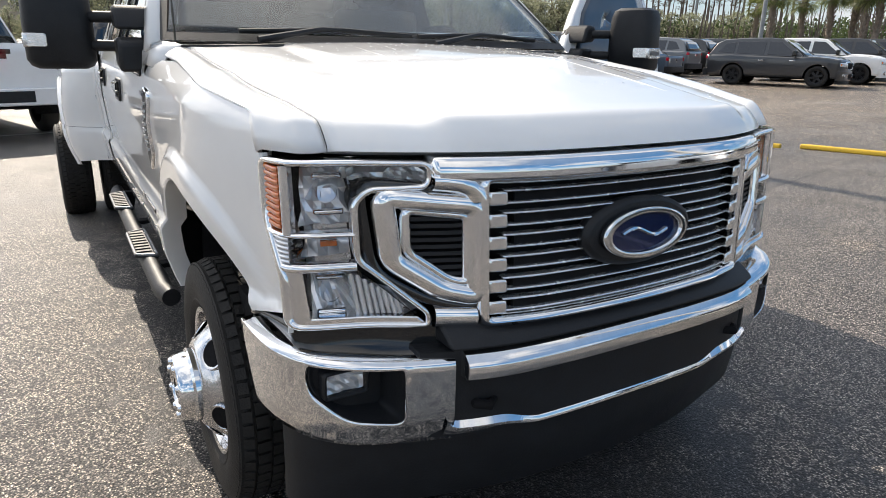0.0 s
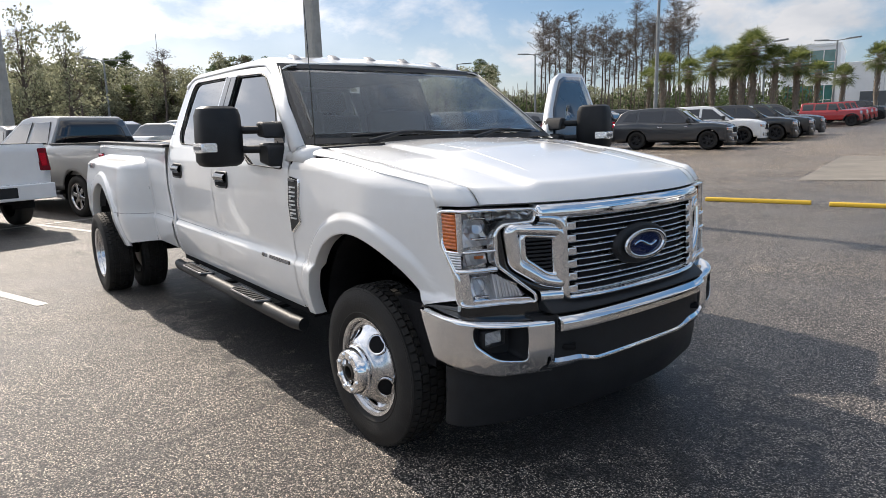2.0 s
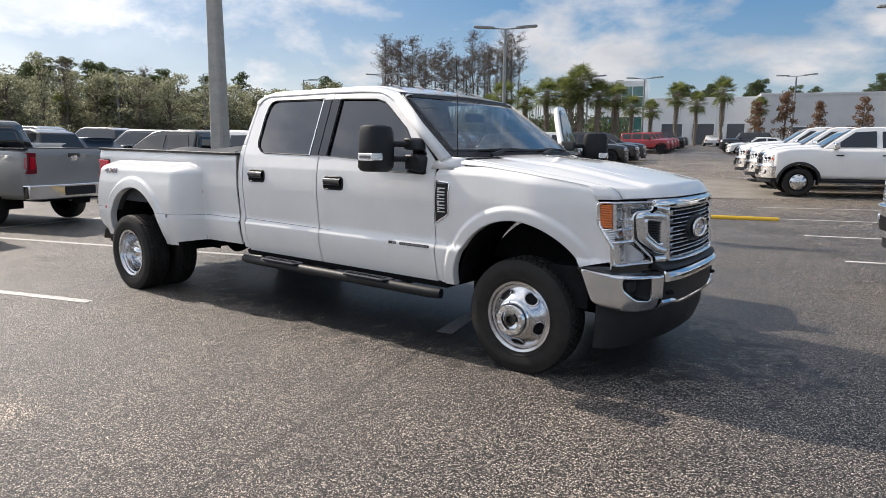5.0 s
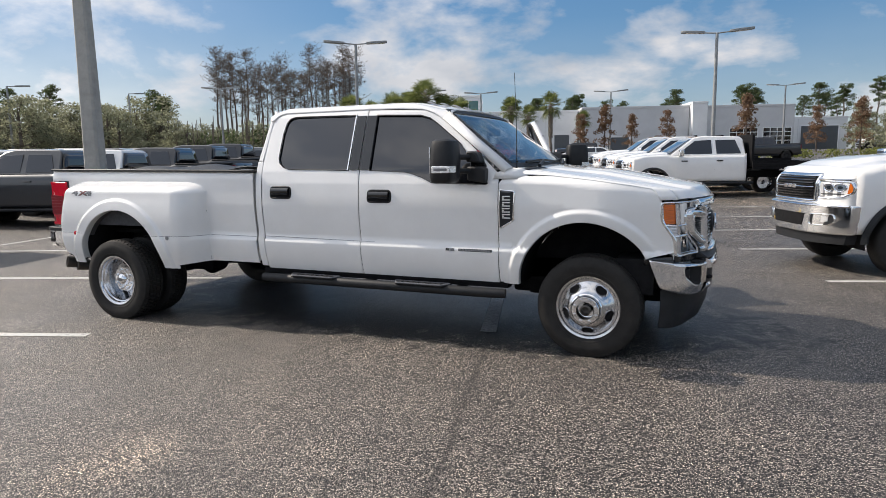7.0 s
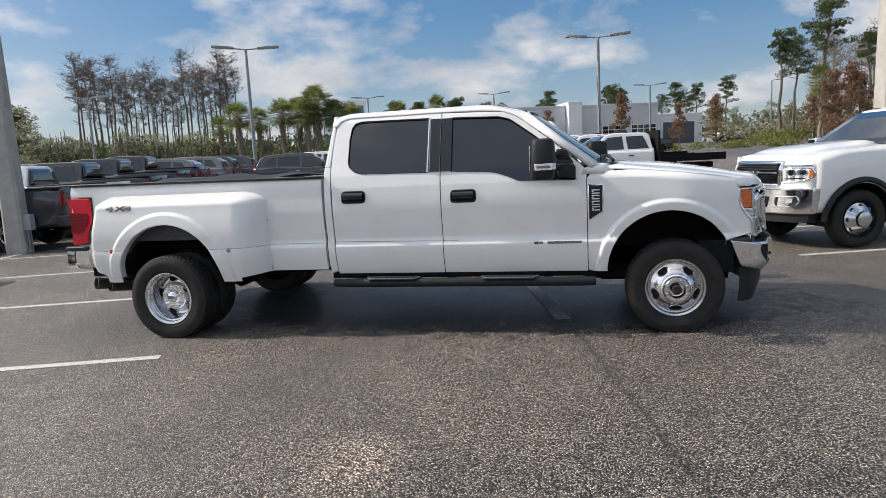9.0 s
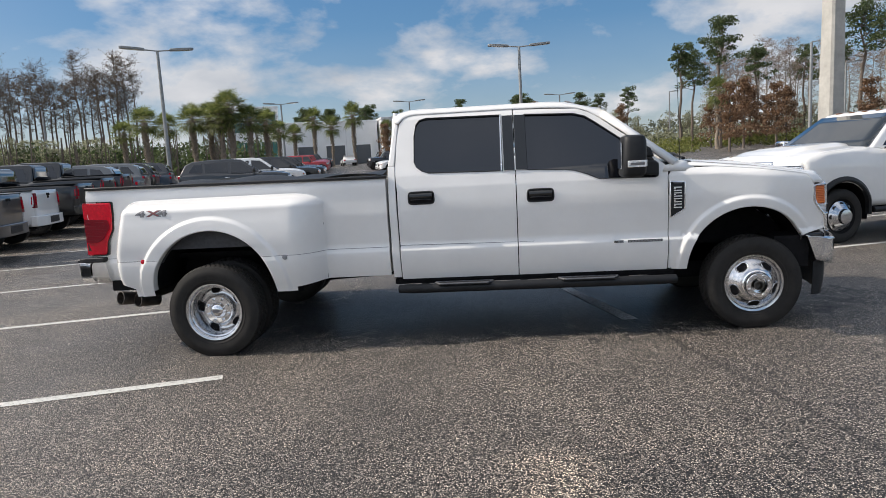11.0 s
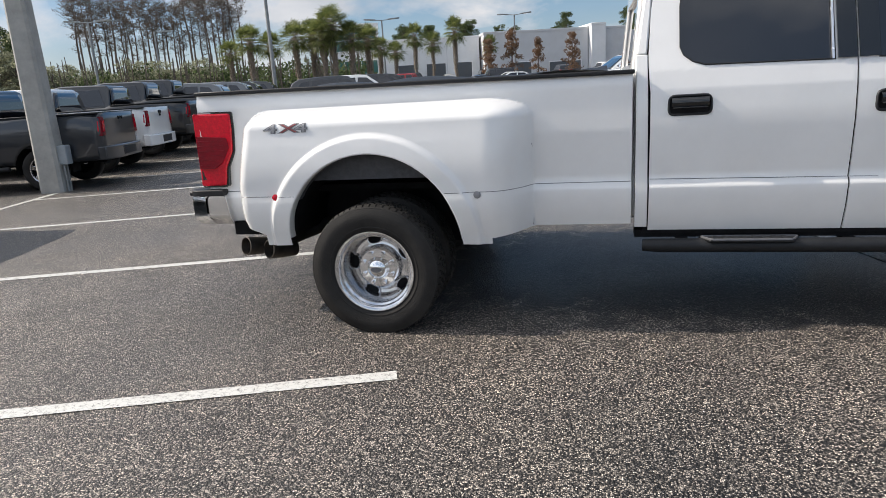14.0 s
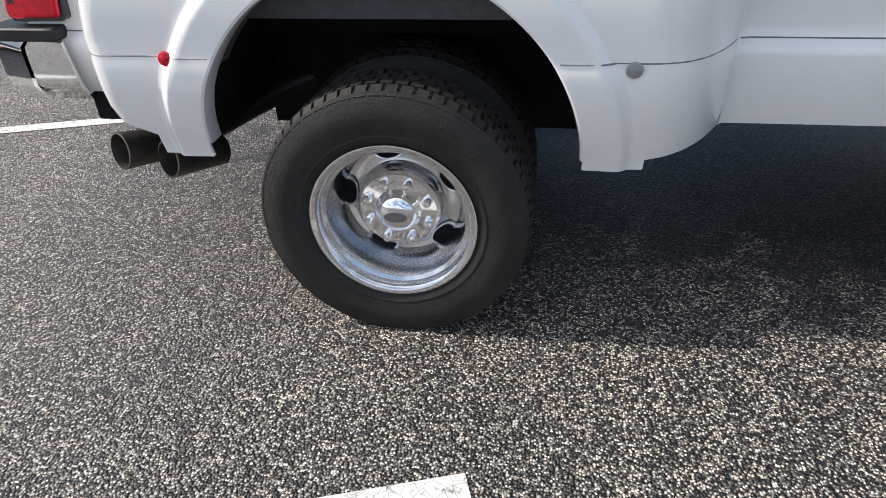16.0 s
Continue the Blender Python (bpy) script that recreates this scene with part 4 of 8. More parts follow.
wheel = part("steering_wheel", Geo().grid([[(1.16 + 0.35 * (0.19 * math.cos(t) + 0.016 * math.cos(q) * math.cos(t)), 0.46 + (0.19 + 0.016 * math.cos(q)) * math.sin(t), 1.33 + 0.93 * (0.19 + 0.016 * math.cos(q)) * math.cos(t) + 0.016 * math.sin(q)) for q in [2 * math.pi * a / 8 for a in range(8)]] for t in [2 * math.pi * b / 32 for b in range(33)]], closed=True), BLACKP, truck)
part("wheel_hub", Geo().box(1.14, 1.19, 0.39, 0.53, 1.27, 1.39), BLACKP, wheel, bev=0.02)
part("interior_mirror", Geo().box(1.17, 1.20, -0.13, 0.13, 1.69, 1.76), BLACKP, truck, bev=0.015)

# bed: sides with wide rear flares, tailgate, floor, rails
FLARE = 0.247


def bed_y(x, z):
    def crisp(t):
        t = min(max(t, 0.0), 1.0)
        return 1 - (1 - t) ** 2.4
    ends = min((x + 3.085 + 0.20 * (1.25 - max(z, 0.86)) - 0.25 * max(0.0, 0.66 - z)) / 0.14, (-1.325 - x) / 0.27)
    f = crisp(1 - math.hypot(max(0.0, 1 - ends), max(0.0, 1 - (1.308 - z) / 0.105))) * (0.85 + 0.15 * ease((1.25 - z) / 0.35))
    d = math.hypot(x + 2.255, z - 0.50)
    lip = 0.022 * ease((0.665 - d) / 0.035)
    base = lerp(z, [(0.5, 0.940), (0.56, 0.957), (0.66, 0.985), (0.77, 0.999), (0.785, 0.996), (0.81, 0.977), (1.1, 1.003), (1.36, 0.998), (1.42, 0.98)])
    plain = lerp(z, [(0.5, 0.940), (0.60, 0.968), (0.72, 0.984), (0.85, 0.990), (1.1, 1.003), (1.36, 0.998), (1.42, 0.98)])
    base += (plain - base) * 0.8 * min(f * 1.2, 1.0)
    return base + FLARE * f + lip * f - 0.02 * f * ease((0.75 - z) / 0.25)


for s in (-1, 1):
    btop = [(-3.43, 1.425), (-3.05, 1.42), (-2.30, 1.41), (-0.785, 1.398)]
    bbot = [(-3.43, 0.615), (-3.15, 0.618), (-3.06, 0.610), (-3.0, 0.590), (-2.93, 0.556), (-2.86, 0.528), (-2.79, 0.512), (-1.76, 0.512), (-1.72, 0.514), (-1.60, 0.528), (-1.36, 0.562), (-0.785, 0.565)]
    bcols = sorted({round(v, 4) for v in list(np.linspace(-3.43, -2.83, 26)) + [-2.255 + 0.70 * math.cos(math.pi * k / 44) for k in range(45)] + list(np.linspace(-1.76, -1.30, 28)) + list(np.linspace(-1.3, -0.785, 8))})

    def blow(x):
        d = 0.70 ** 2 - (x + 2.255) ** 2
        return max(0.515 + math.sqrt(d) if d > 0 else 0.0, lerp(x, bbot))
    zl = LEVELS + [0.45, 1.14, 1.16, 1.18, 1.22, 1.235, 1.26, 1.27, 1.28, 1.295, 1.305, 1.315, 1.33, 1.36, 1.39, 1.42, 1.44]
    skin_b = lambda x, z: (x, s * bed_y(x, z), z)
    bgeo = Geo().sheet(skin_b, bcols, sorted(zl), blow, lambda x: lerp(x, btop))
    bgeo.grid([[skin_b(-2.255 + r * math.cos(radians(a)), 0.515 + r * math.sin(radians(a))) for a in [181.2 - 182.4 * k / 84 for k in range(85)]] for r in (0.535, 0.56, 0.59, 0.61, 0.625, 0.635, 0.645, 0.655, 0.67, 0.685, 0.70)])
    bs = panel("bed_side", bgeo, skin_b, s, WHITE, truck, "white bed side with a wide flared arch")
    part("arch_lip", Geo().grid([[(x + dx * (x + 2.255), s * (bed_y(x, z) - dy), z + dx * (z - 0.515)) for x, z in arc(-2.255, 0.515, 0.535, 176, 2, 70)] for dx, dy in ((0.0, 0.0), (-0.012, 0.004), (-0.018, 0.02), (-0.012, 0.07))]), WHITE, bs)
    part("wheel_well", Geo().grid([[(x, s * y, z) for x, z in arc(-2.255, 0.515, 0.552, 177, 3, 36)] for y in (1.17, 0.95, 0.60)]), DARK, truck, thick=0.01)
    part("well_back", Geo().cap([(x, s * 0.61, z) for x, z in arc(-2.255, 0.45, 0.58, 186, -6, 24)]), DARK, truck)
    part("well_liner", Geo().grid([[(x, s * y, z) for x, z in arc(-2.255, 0.515, 0.53, 150, 30, 24)] for y in (1.19, 1.13)] + [[(x, s * 1.13, max(0.888, z - 0.17)) for x, z in arc(-2.255, 0.515, 0.53, 150, 30, 24)]]), LINER, bs, "grey felt wheel-house liner")
    for xa, xb in ((-3.42, -2.71), (-1.80, -0.79)):
        part("body_seam", Geo().tube([(xa + (xb - xa) * k / 30, s * (bed_y(xa + (xb - xa) * k / 30, 0.812) - 0.0004), 0.812) for k in range(31)], 0.0022, 5), GREYB, bs)
    part("flare_seam", Geo().tube([(x, s * (bed_y(x, z) + 0.0004), z) for x, z in ((-1.335, 0.57), (-1.328, 0.70), (-1.324, 0.81), (-1.325, 0.92), (-1.328, 1.0), (-1.333, 1.05))], 0.0024, 5), GREYB, bs)
    part("rail_cap", Geo().slab([(-3.43, 1.42), (-0.775, 1.395), (-0.775, 1.418), (-3.43, 1.445)], lambda x, z, w: (x, s * (0.965 + w), z), -0.06, 0.045, 12, 1), BLACKP, bs, "black plastic bed rail cap", bev=0.006)
    part("inner_wall", Geo().box(-3.40, -0.80, min(s * 0.80, s * 0.90), max(s * 0.80, s * 0.90), 1.09, 1.40), WHITE, truck)
    part("marker_lamp", Geo().lathe([(0.021, 0.0), (0.019, 0.004), (0.012, 0.006), (0.0, 0.007)], (-1.62, s * (bed_y(-1.62, 0.80) + 0.004), 0.797), n=16, sign=s), DECALG, bs, "clear side marker lamp")
    part("marker_lamp", Geo().lathe([(0.020, 0.0), (0.018, 0.008), (0.010, 0.012), (0.0, 0.013)], (-2.836, s * (bed_y(-2.836, 0.81) + 0.004), 0.808), n=16, sign=s), REDLENS, bs, "red side marker lamp")
    # tail lamp
    TL = rounded([(-3.475, 0.855), (-3.285, 0.858), (-3.268, 0.970), (-3.212, 1.075), (-3.200, 1.20), (-3.200, 1.306), (-3.475, 1.312)], 0.016, 3)
    LM = lambda x, z, w: (x, s * (1.002 + w - 0.9 * max(0.0, -3.445 - x)), z)
    tl = part("tail_lamp", Geo().hull(TL, LM, -0.14, 0.020), REDLENS, truck, "red tail lamp", bev=0.010)
    part("lamp_band", Geo().hull(rounded([(-3.455, 0.968), (-3.352, 0.966), (-3.285, 1.005), (-3.228, 1.098), (-3.240, 1.160), (-3.455, 1.172)], 0.012, 3), LM, 0.0, 0.0235), DREDLENS, tl)
    for k in range(6):
        zz = 0.992 + 0.030 * k
        part("lamp_rib", Geo().bead(LM, [(-3.445 + 0.02 * q, zz) for q in range(int((min(-3.25, -3.36 + 1.1 * (zz - 0.96)) + 3.445) / 0.02) + 1)], 0.0030, 0.0255, n=5, base=0.018), DREDLENS, tl)
    part("lamp_gasket", Geo().hull(rounded([(-3.47, 0.845), (-3.272, 0.848), (-3.255, 0.968), (-3.198, 1.072), (-3.186, 1.20), (-3.186, 1.318), (-3.47, 1.322)], 0.016, 3), LM, -0.15, 0.008), GLOSSB, tl)
part("bed_floor", Geo().box(-3.40, -0.80, -0.84, 0.84, 0.78, 0.82), DARK, truck)
part("bed_front_wall", Geo().box(-0.83, -0.785, -0.95, 0.95, 0.58, 1.40), WHITE, truck, bev=0.01)
part("tailgate", Geo().box(-3.46, -3.40, -0.86, 0.86, 0.80, 1.42), WHITE, truck, bev=0.012)
part("bed_cover_roll", Geo().grid([[(-2.9 + 2.0 * u, -0.55 + 1.1 * v, 1.41 + 0.035 * math.sin(9 * u + 3 * v) * math.sin(7 * v + 2 * u) + 0.03 * math.sin(3.1 * v)) for u in [k / 20 for k in range(21)]] for v in [k / 12 for k in range(13)]]), BLACKP, truck, "crumpled black bed cover")
# "4X4" decal
for s in (-1, 1):
    for txt, x0, m, swell, lift in [(c, x, q, o, h) for c, x, f in (("4", -2.868, DECALG), ("X", -2.770, REDB), ("4", -2.676, DECALG)) for q, o, h in ((GREYB, 0.0045, 0.003), (f, -0.0005, 0.005))]:
        cu = bpy.data.curves.new("decal", "FONT")
        cu.body, cu.size, cu.extrude, cu.offset = txt, 0.098, 0.001, swell
        tmp = bpy.data.objects.new("decal_source", cu)
        scene.collection.objects.link(tmp)
        me = bpy.data.meshes.new_from_object(tmp.evaluated_get(bpy.context.evaluated_depsgraph_get()))
        bpy.data.objects.remove(tmp)
        me.materials.clear()
        me.materials.append(m)
        dz = new("drive_decal", me)
        dz.parent = truck
        bm = bmesh.new()
        bm.from_mesh(me)
        bmesh.ops.triangulate(bm, faces=bm.faces)
        bmesh.ops.subdivide_edges(bm, edges=bm.edges, cuts=3, use_grid_fill=True)
        bm.to_mesh(me)
        bm.free()
        for vv in me.vertices:
            u = x0 + 1.62 * vv.co.x
            z = 1.184 + 0.70 * vv.co.y
            if s > 0:
                u = -5.46 - u
            vv.co = (u, s * (bed_y(u, z) + lift + max(vv.co.z, 0.0)), z)

# rear bumper, hitch, exhaust
RB = [(0, -3.61), (0.8, -3.60), (0.93, -3.585), (0.99, -3.565), (1.02, -3.54), (1.032, -3.50), (1.036, -3.44)]
rb = part("rear_bumper", Geo().slab([(-1.036, 0.605), (1.036, 0.605), (1.036, 0.80), (-1.036, 0.80)], lambda y, z, w: (lerp(abs(y), RB) - w + 0.05 * ease((0.66 - z) / 0.08) + 0.03 * ease((z - 0.77) / 0.03), y, z), -0.015, 0.0, 44, 8), CHROME, truck, "chrome rear step bumper")
for s in (-1, 1):
    part("bumper_end", Geo().slab([(-3.44, 0.606), (-3.268, 0.604), (-3.295, 0.79), (-3.44, 0.80)], lambda x, z, w: (x, s * (1.036 + w - 0.03 * ease((0.66 - z) / 0.06)), z), -0.012, 0.0, 6, 8), CHROME, rb)
    part("bumper_cap", Geo().slab([(-3.55, 0.792), (-3.305, 0.792), (-3.305, 0.832), (-3.55, 0.832)], lambda x, z, w: (x, s * (1.036 + w - 0.9 * max(0, -3.51 - x)), z), -0.10, 0.006, 8, 2), BLACKP, rb, bev=0.006)
    part("bumper_bracket", Geo().box(-3.29, -3.05, min(s * 0.80, s * 0.985), max(s * 0.80, s * 0.985), 0.525, 0.618), DARK, rb, bev=0.008)
part("bumper_pad", Geo().box(-3.575, -3.40, -1.0, 1.0, 0.79, 0.818), BLACKP, rb, bev=0.008)
part("hitch", Geo().box(-3.55, -3.1, -0.06, 0.06, 0.42, 0.55), STEEL, truck, bev=0.006)
for x, y, ez in ((-3.113, -1.12, 0.483), (-2.958, -1.12, 0.462)):
    ex = part("exhaust_tip", Geo().lathe([(0.050, -0.16), (0.058, 0.0), (0.060, 0.03), (0.054, 0.032), (0.050, 0.0), (0.046, -0.14)], (0, 0, 0), n=28), STEEL, truck, "dark steel exhaust tip")
    ex.matrix_basis = Matrix.Translation((x, y, ez)) @ pose(0, 0, 0, 10, 0, 150)
    part("exhaust_bore", Geo().lathe([(0.049, 0.0), (0.0, -0.01)], (0, -0.03, 0), n=20), DARK, ex)
part("exhaust_pipe", Geo().tube([(-2.96, -0.98, 0.478), (-2.86, -0.75, 0.50), (-2.75, -0.6, 0.53), (-2.5, -0.5, 0.60), (-1.6, -0.5, 0.56)], 0.045, 12), STEEL, truck)

# chassis
for y in (-0.42, 0.42):
    part("frame_rail", Geo().box(-3.4, 2.75, y - 0.04, y + 0.04, 0.50, 0.66), DARK, truck)
part("rear_axle", Geo().tube([(-2.234, -1.0, 0.392), (-2.234, -0.2, 0.392), (-2.234, 0.2, 0.392), (-2.234, 1.0, 0.392)], [0.06, 0.075, 0.075, 0.06], 14), DARK, truck)
part("differential", Geo().lathe([(0.0, -0.16), (0.12, -0.13), (0.17, 0), (0.12, 0.13), (0.0, 0.16)], (-2.234, 0, 0.392), axis="x", n=20), DARK, truck)
part("front_axle", Geo().tube([(2.234, -0.8, 0.392), (2.234, 0.8, 0.392)], 0.06, 14), DARK, truck)
part("fuel_tank", Geo().box(-1.2, 0.3, 0.1, 0.80, 0.40, 0.62), DARK, truck, bev=0.03)
part("engine_tray", Geo().box(1.5, 2.7, -0.45, 0.45, 0.36, 0.6), DARK, truck, bev=0.03)
part("transmission", Geo().box(-0.4, 1.5, -0.25, 0.25, 0.38, 0.60), DARK, truck, bev=0.05)
part("drive_shaft", Geo().tube([(-0.4, 0, 0.48), (-2.1, 0, 0.40)], 0.05, 10), DARK, truck)

# step bars
for s in (-1, 1):
    st = part("step_bar", Geo().tube([(1.60, s * 0.985, 0.445), (1.50, s * 1.0, 0.445), (0.4, s * 1.0, 0.445), (-0.62, s * 1.0, 0.445), (-0.72, s * 0.985, 0.445)], [0.036, 0.040, 0.040, 0.040, 0.036], 16), BLACKP, truck, "black tubular step bar with ribbed treads", )
    for x0 in (-0.42, 0.62):
        tr = part("step_pad", Geo().hull([(x0, 0.965), (x0 + 0.05, 1.062), (x0 + 0.47, 1.062), (x0 + 0.52, 0.965)], lambda x, y, w: (x, s * y, w), 0.474, 0.490), BLACKP, st, bev=0.006)
        part("pad_rim", Geo().bead(lambda x, y, w=0.0: (x, s * y, 0.490 + w), rounded([(x0 + 0.01, 0.970), (x0 + 0.055, 1.056), (x0 + 0.465, 1.056), (x0 + 0.51, 0.970)], 0.02), 0.006, 0.006, closed=True, n=5, base=-0.004), GREYB, tr)
        for k in range(8):
            part("tread_rib", Geo().box(x0 + 0.07 + 0.05 * k, x0 + 0.095 + 0.05 * k, min(s * 0.985, s * 1.05), max(s * 0.985, s * 1.05), 0.489, 0.496), BLACKP, tr)
    for x in (-0.5, 0.35, 1.2):
        part("step_bracket", Geo().box(x - 0.03, x + 0.03, min(s * 0.5, s * 0.98), max(s * 0.5, s * 0.98), 0.455, 0.475), DARK, st)


# tow mirrors
def mirror(parent, s, m=None):
    head = Geo()
    rows = []
    for t, k in ((0.0, 0.70), (0.03, 0.88), (0.1, 1.0), (0.5, 1.0), (0.85, 0.96), (0.96, 0.86), (1.0, 0.66)):
        z = 1.312 + 0.322 * t
        rows.append([(1.20 + 0.095 * k * math.copysign(abs(math.cos(a)) ** 0.62, math.cos(a)) + 0.02 * t - 0.03 * max(0.0, t - 0.6), s * (1.232 + 0.12 * k * math.copysign(abs(math.sin(a)) ** 0.5, math.sin(a))), z) for a in [2 * math.pi * i / 24 for i in range(24)]])
    head.grid(rows, closed=True)
    head.cap(rows[0])
    head.cap(rows[-1], True)
    h = part("mirror", head, BLACKP, parent, "black telescoping tow mirror")
    part("mirror_glass", Geo().box(1.1045, 1.112, min(s * 1.165, s * 1.30), max(s * 1.165, s * 1.30), 1.38, 1.58), CHROME, h, bev=0.002)
    part("mirror_lamp", Geo().hull(rounded([(1.276, 1.392), (1.349, 1.392), (1.349, 1.440), (1.276, 1.440)], 0.012, 3), lambda y, z, w: (1.300 + w - 0.5 * max(0, y - 1.297), s * y, z), -0.02, 0.010), SATIN, h, "clear signal lamp", bev=0.003)
    ml = part("mirror_lamp", Geo().hull(rounded([(1.145, 1.388), (1.288, 1.388), (1.288, 1.440), (1.145, 1.440)], 0.012, 3), lambda x, z, w: (x, s * (1.349 + w), z), -0.02, 0.005), SATIN, h, "clear signal lamp", bev=0.003)
    part("lamp_core", Geo().hull(rounded([(1.165, 1.404), (1.270, 1.404), (1.270, 1.424), (1.165, 1.424)], 0.008, 3), lambda x, z, w: (x, s * (1.349 + w), z), 0.0, 0.008), GREYB, ml)
    for z in (1.40, 1.505):
        part("mirror_arm", Geo().tube([(1.24, s * 1.15, z), (1.32, s * 1.05, z), (1.38, s * 0.97, z)], 0.022, 10), BLACKP, h)
    part("mirror_base", Geo().hull([(1.31, 1.325), (1.455, 1.305), (1.455, 1.41), (1.42, 1.432), (1.31, 1.432)], lambda x, z, w: (x, s * w, z), 0.94, 1.055), BLACKP, h, bev=0.014)
    part("mirror_base", Geo().hull([(1.30, 1.468), (1.42, 1.458), (1.39, 1.530), (1.36, 1.548), (1.30, 1.548)], lambda x, z, w: (x, s * w, z), 0.92, 1.055), BLACKP, h, bev=0.014)
    part("mirror_foot", Geo().hull([(1.30, 1.325), (1.45, 1.31), (1.45, 1.42), (1.37, 1.53), (1.30, 1.53)], lambda x, z, w: (x, s * w, z), 0.90, 0.955), GLOSSB, h, bev=0.006)


mirror(fd, -1)

DOORGLASS = mat("grey_tinted_glass", (0.055, 0.075, 0.10), 0.05, 0, 0.15, 2.0, spec=0.5)
# the open driver's door, swung on its front hinge
dd = part("front_door", Geo().ring(FW_IN, FW_OUT, side(1), 0, 8, 16), WHITE, truck, "white driver's door standing open", thick=0.05)
cxw, czw = 0.95, 1.6
part("window", Geo().ring([(cxw + (x - cxw) * 0.02, czw + (z - czw) * 0.02) for x, z in FW_IN], [(cxw + (x - cxw) * 1.07, czw + (z - czw) * 1.09) for x, z in FW_IN], side(1, 0.030), 0, 6, 5), DOORGLASS, dd, "dark tinted door window", thick=0.004)
part("door_trim", Geo().slab([(0.36, 0.60), (1.48, 0.58), (1.50, 1.28), (0.36, 1.38)], side(1), -0.09, -0.03, 8, 8), BLACKP, dd, "dark inner door trim", bev=0.02)
part("door_frame_trim", Geo().ring([(cxw + (x - cxw) * 0.97, czw + (z - czw) * 0.96) for x, z in FW_IN], [(cxw + (x - cxw) * 1.09, czw + (z - czw) * 1.12) for x, z in FW_IN], side(1, -0.03), 0, 6, 1), BLACKP, dd, thick=0.01)
handle(dd, 0.505, 1.205, 1)
mirror(dd, 1)
hinge = Matrix.Translation((1.535, 0.985, 0)) @ pose(0, 0, 0, 0, 0, -71) @ Matrix.Translation((-1.535, -0.985, 0))
dd.matrix_basis = hinge

# antenna on the passenger fender
an = part("antenna", Geo().tube([(1.66, -0.885, 1.385), (1.655, -0.887, 1.75), (1.64, -0.89, 2.13)], [0.004, 0.003, 0.002], 6), GLOSSB, truck, "thin black whip antenna")
part("antenna_base", Geo().lathe([(0.020, -0.01), (0.018, 0.012), (0.008, 0.03), (0.0, 0.032)], (1.66, -0.885, 1.375), axis="z", n=14), BLACKP, an)

# ---- face: grille ----
F0 = face()
gr = part("grille", Geo().bead(F0, rounded([(-0.462, 0.779), (0.462, 0.779), (0.464, 1.124), (-0.464, 1.124)], 0.02), 0.014, 0.032, closed=True, n=9, base=-0.04), CHROME, truck, "chrome grille with twin thin bars and a black mesh field")
part("grille_field", Geo().slab([(-0.46, 0.78), (0.46, 0.78), (0.46, 1.125), (-0.46, 1.125)], F0, -0.07, -0.035, 16, 3), DARK, gr)
part("grille_crown", Geo().slab([(-0.575, 1.120), (0.575, 1.120), (0.575, 1.174), (-0.575, 1.174)], lambda y, z, w: (F0(y, z, w)[0] - 0.5 * max(0, z - 1.150), y, z), -0.03, 0.034, 26, 6), CHROME, gr, bev=0.01)
for s in (-1, 1):
    part("crown_end", Geo().bead(face(s), [(0.578, 1.122), (0.55, 1.120), (0.52, 1.116), (0.497, 1.108), (0.482, 1.095), (0.475, 1.078)], 0.026, 0.036, n=11, base=-0.03), CHROME, gr)
    for k in range(6):
        z = 0.796 + 0.0530 * k
        part("grille_block", Geo().slab([(0.408, z), (0.452, z), (0.452, z + 0.033), (0.408, z + 0.033)], face(s), -0.02, 0.022, 2, 1), CHROME, gr, bev=0.005)
for k in range(6):
    z = 0.796 + 0.0530 * k
    for dz in (0.002, 0.031):
        part("grille_bar", Geo().bead(F0, [(-0.41 + 0.82 * q / 24, z + dz) for q in range(25)], 0.0029, 0.005, n=7), SATIN, gr)
    part("grille_slat", Geo().slab([(-0.375, z + 0.0045), (0.375, z + 0.0045), (0.375, z + 0.0285), (-0.375, z + 0.0285)], F0, -0.02, -0.008, 16, 1), DARK, gr)
oval = lambda a, b: [(a * math.cos(t), 0.960 + b * math.sin(t)) for t in [2 * math.pi * k / 40 for k in range(40)]]
O = lambda y, z, w=0.0: (3.05 + w - 0.06 * (z - 0.95), y, z)
em = part("grille_emblem", Geo().hull(oval(0.195, 0.092), O, -0.03, 0.016), BLACKP, gr, "blue oval emblem with a chrome rim", bev=0.014)
part("emblem_rim", Geo().ring(oval(0.126, 0.052), oval(0.149, 0.066), O, 0.030, 1, 3), CHROME, em, thick=0.02)
part("emblem_field", Geo().hull(oval(0.128, 0.054), O, 0.014, 0.028), BLUEB, em, bev=0.004)
# emblem script reduced to a plain wavy stroke
part("emblem_stroke", Geo().tube([O(-0.080 + 0.004 * k, 0.962 + 0.012 * math.sin(0.157 * k), 0.030) for k in range(41)], 0.0050, 6), CHROME, em)

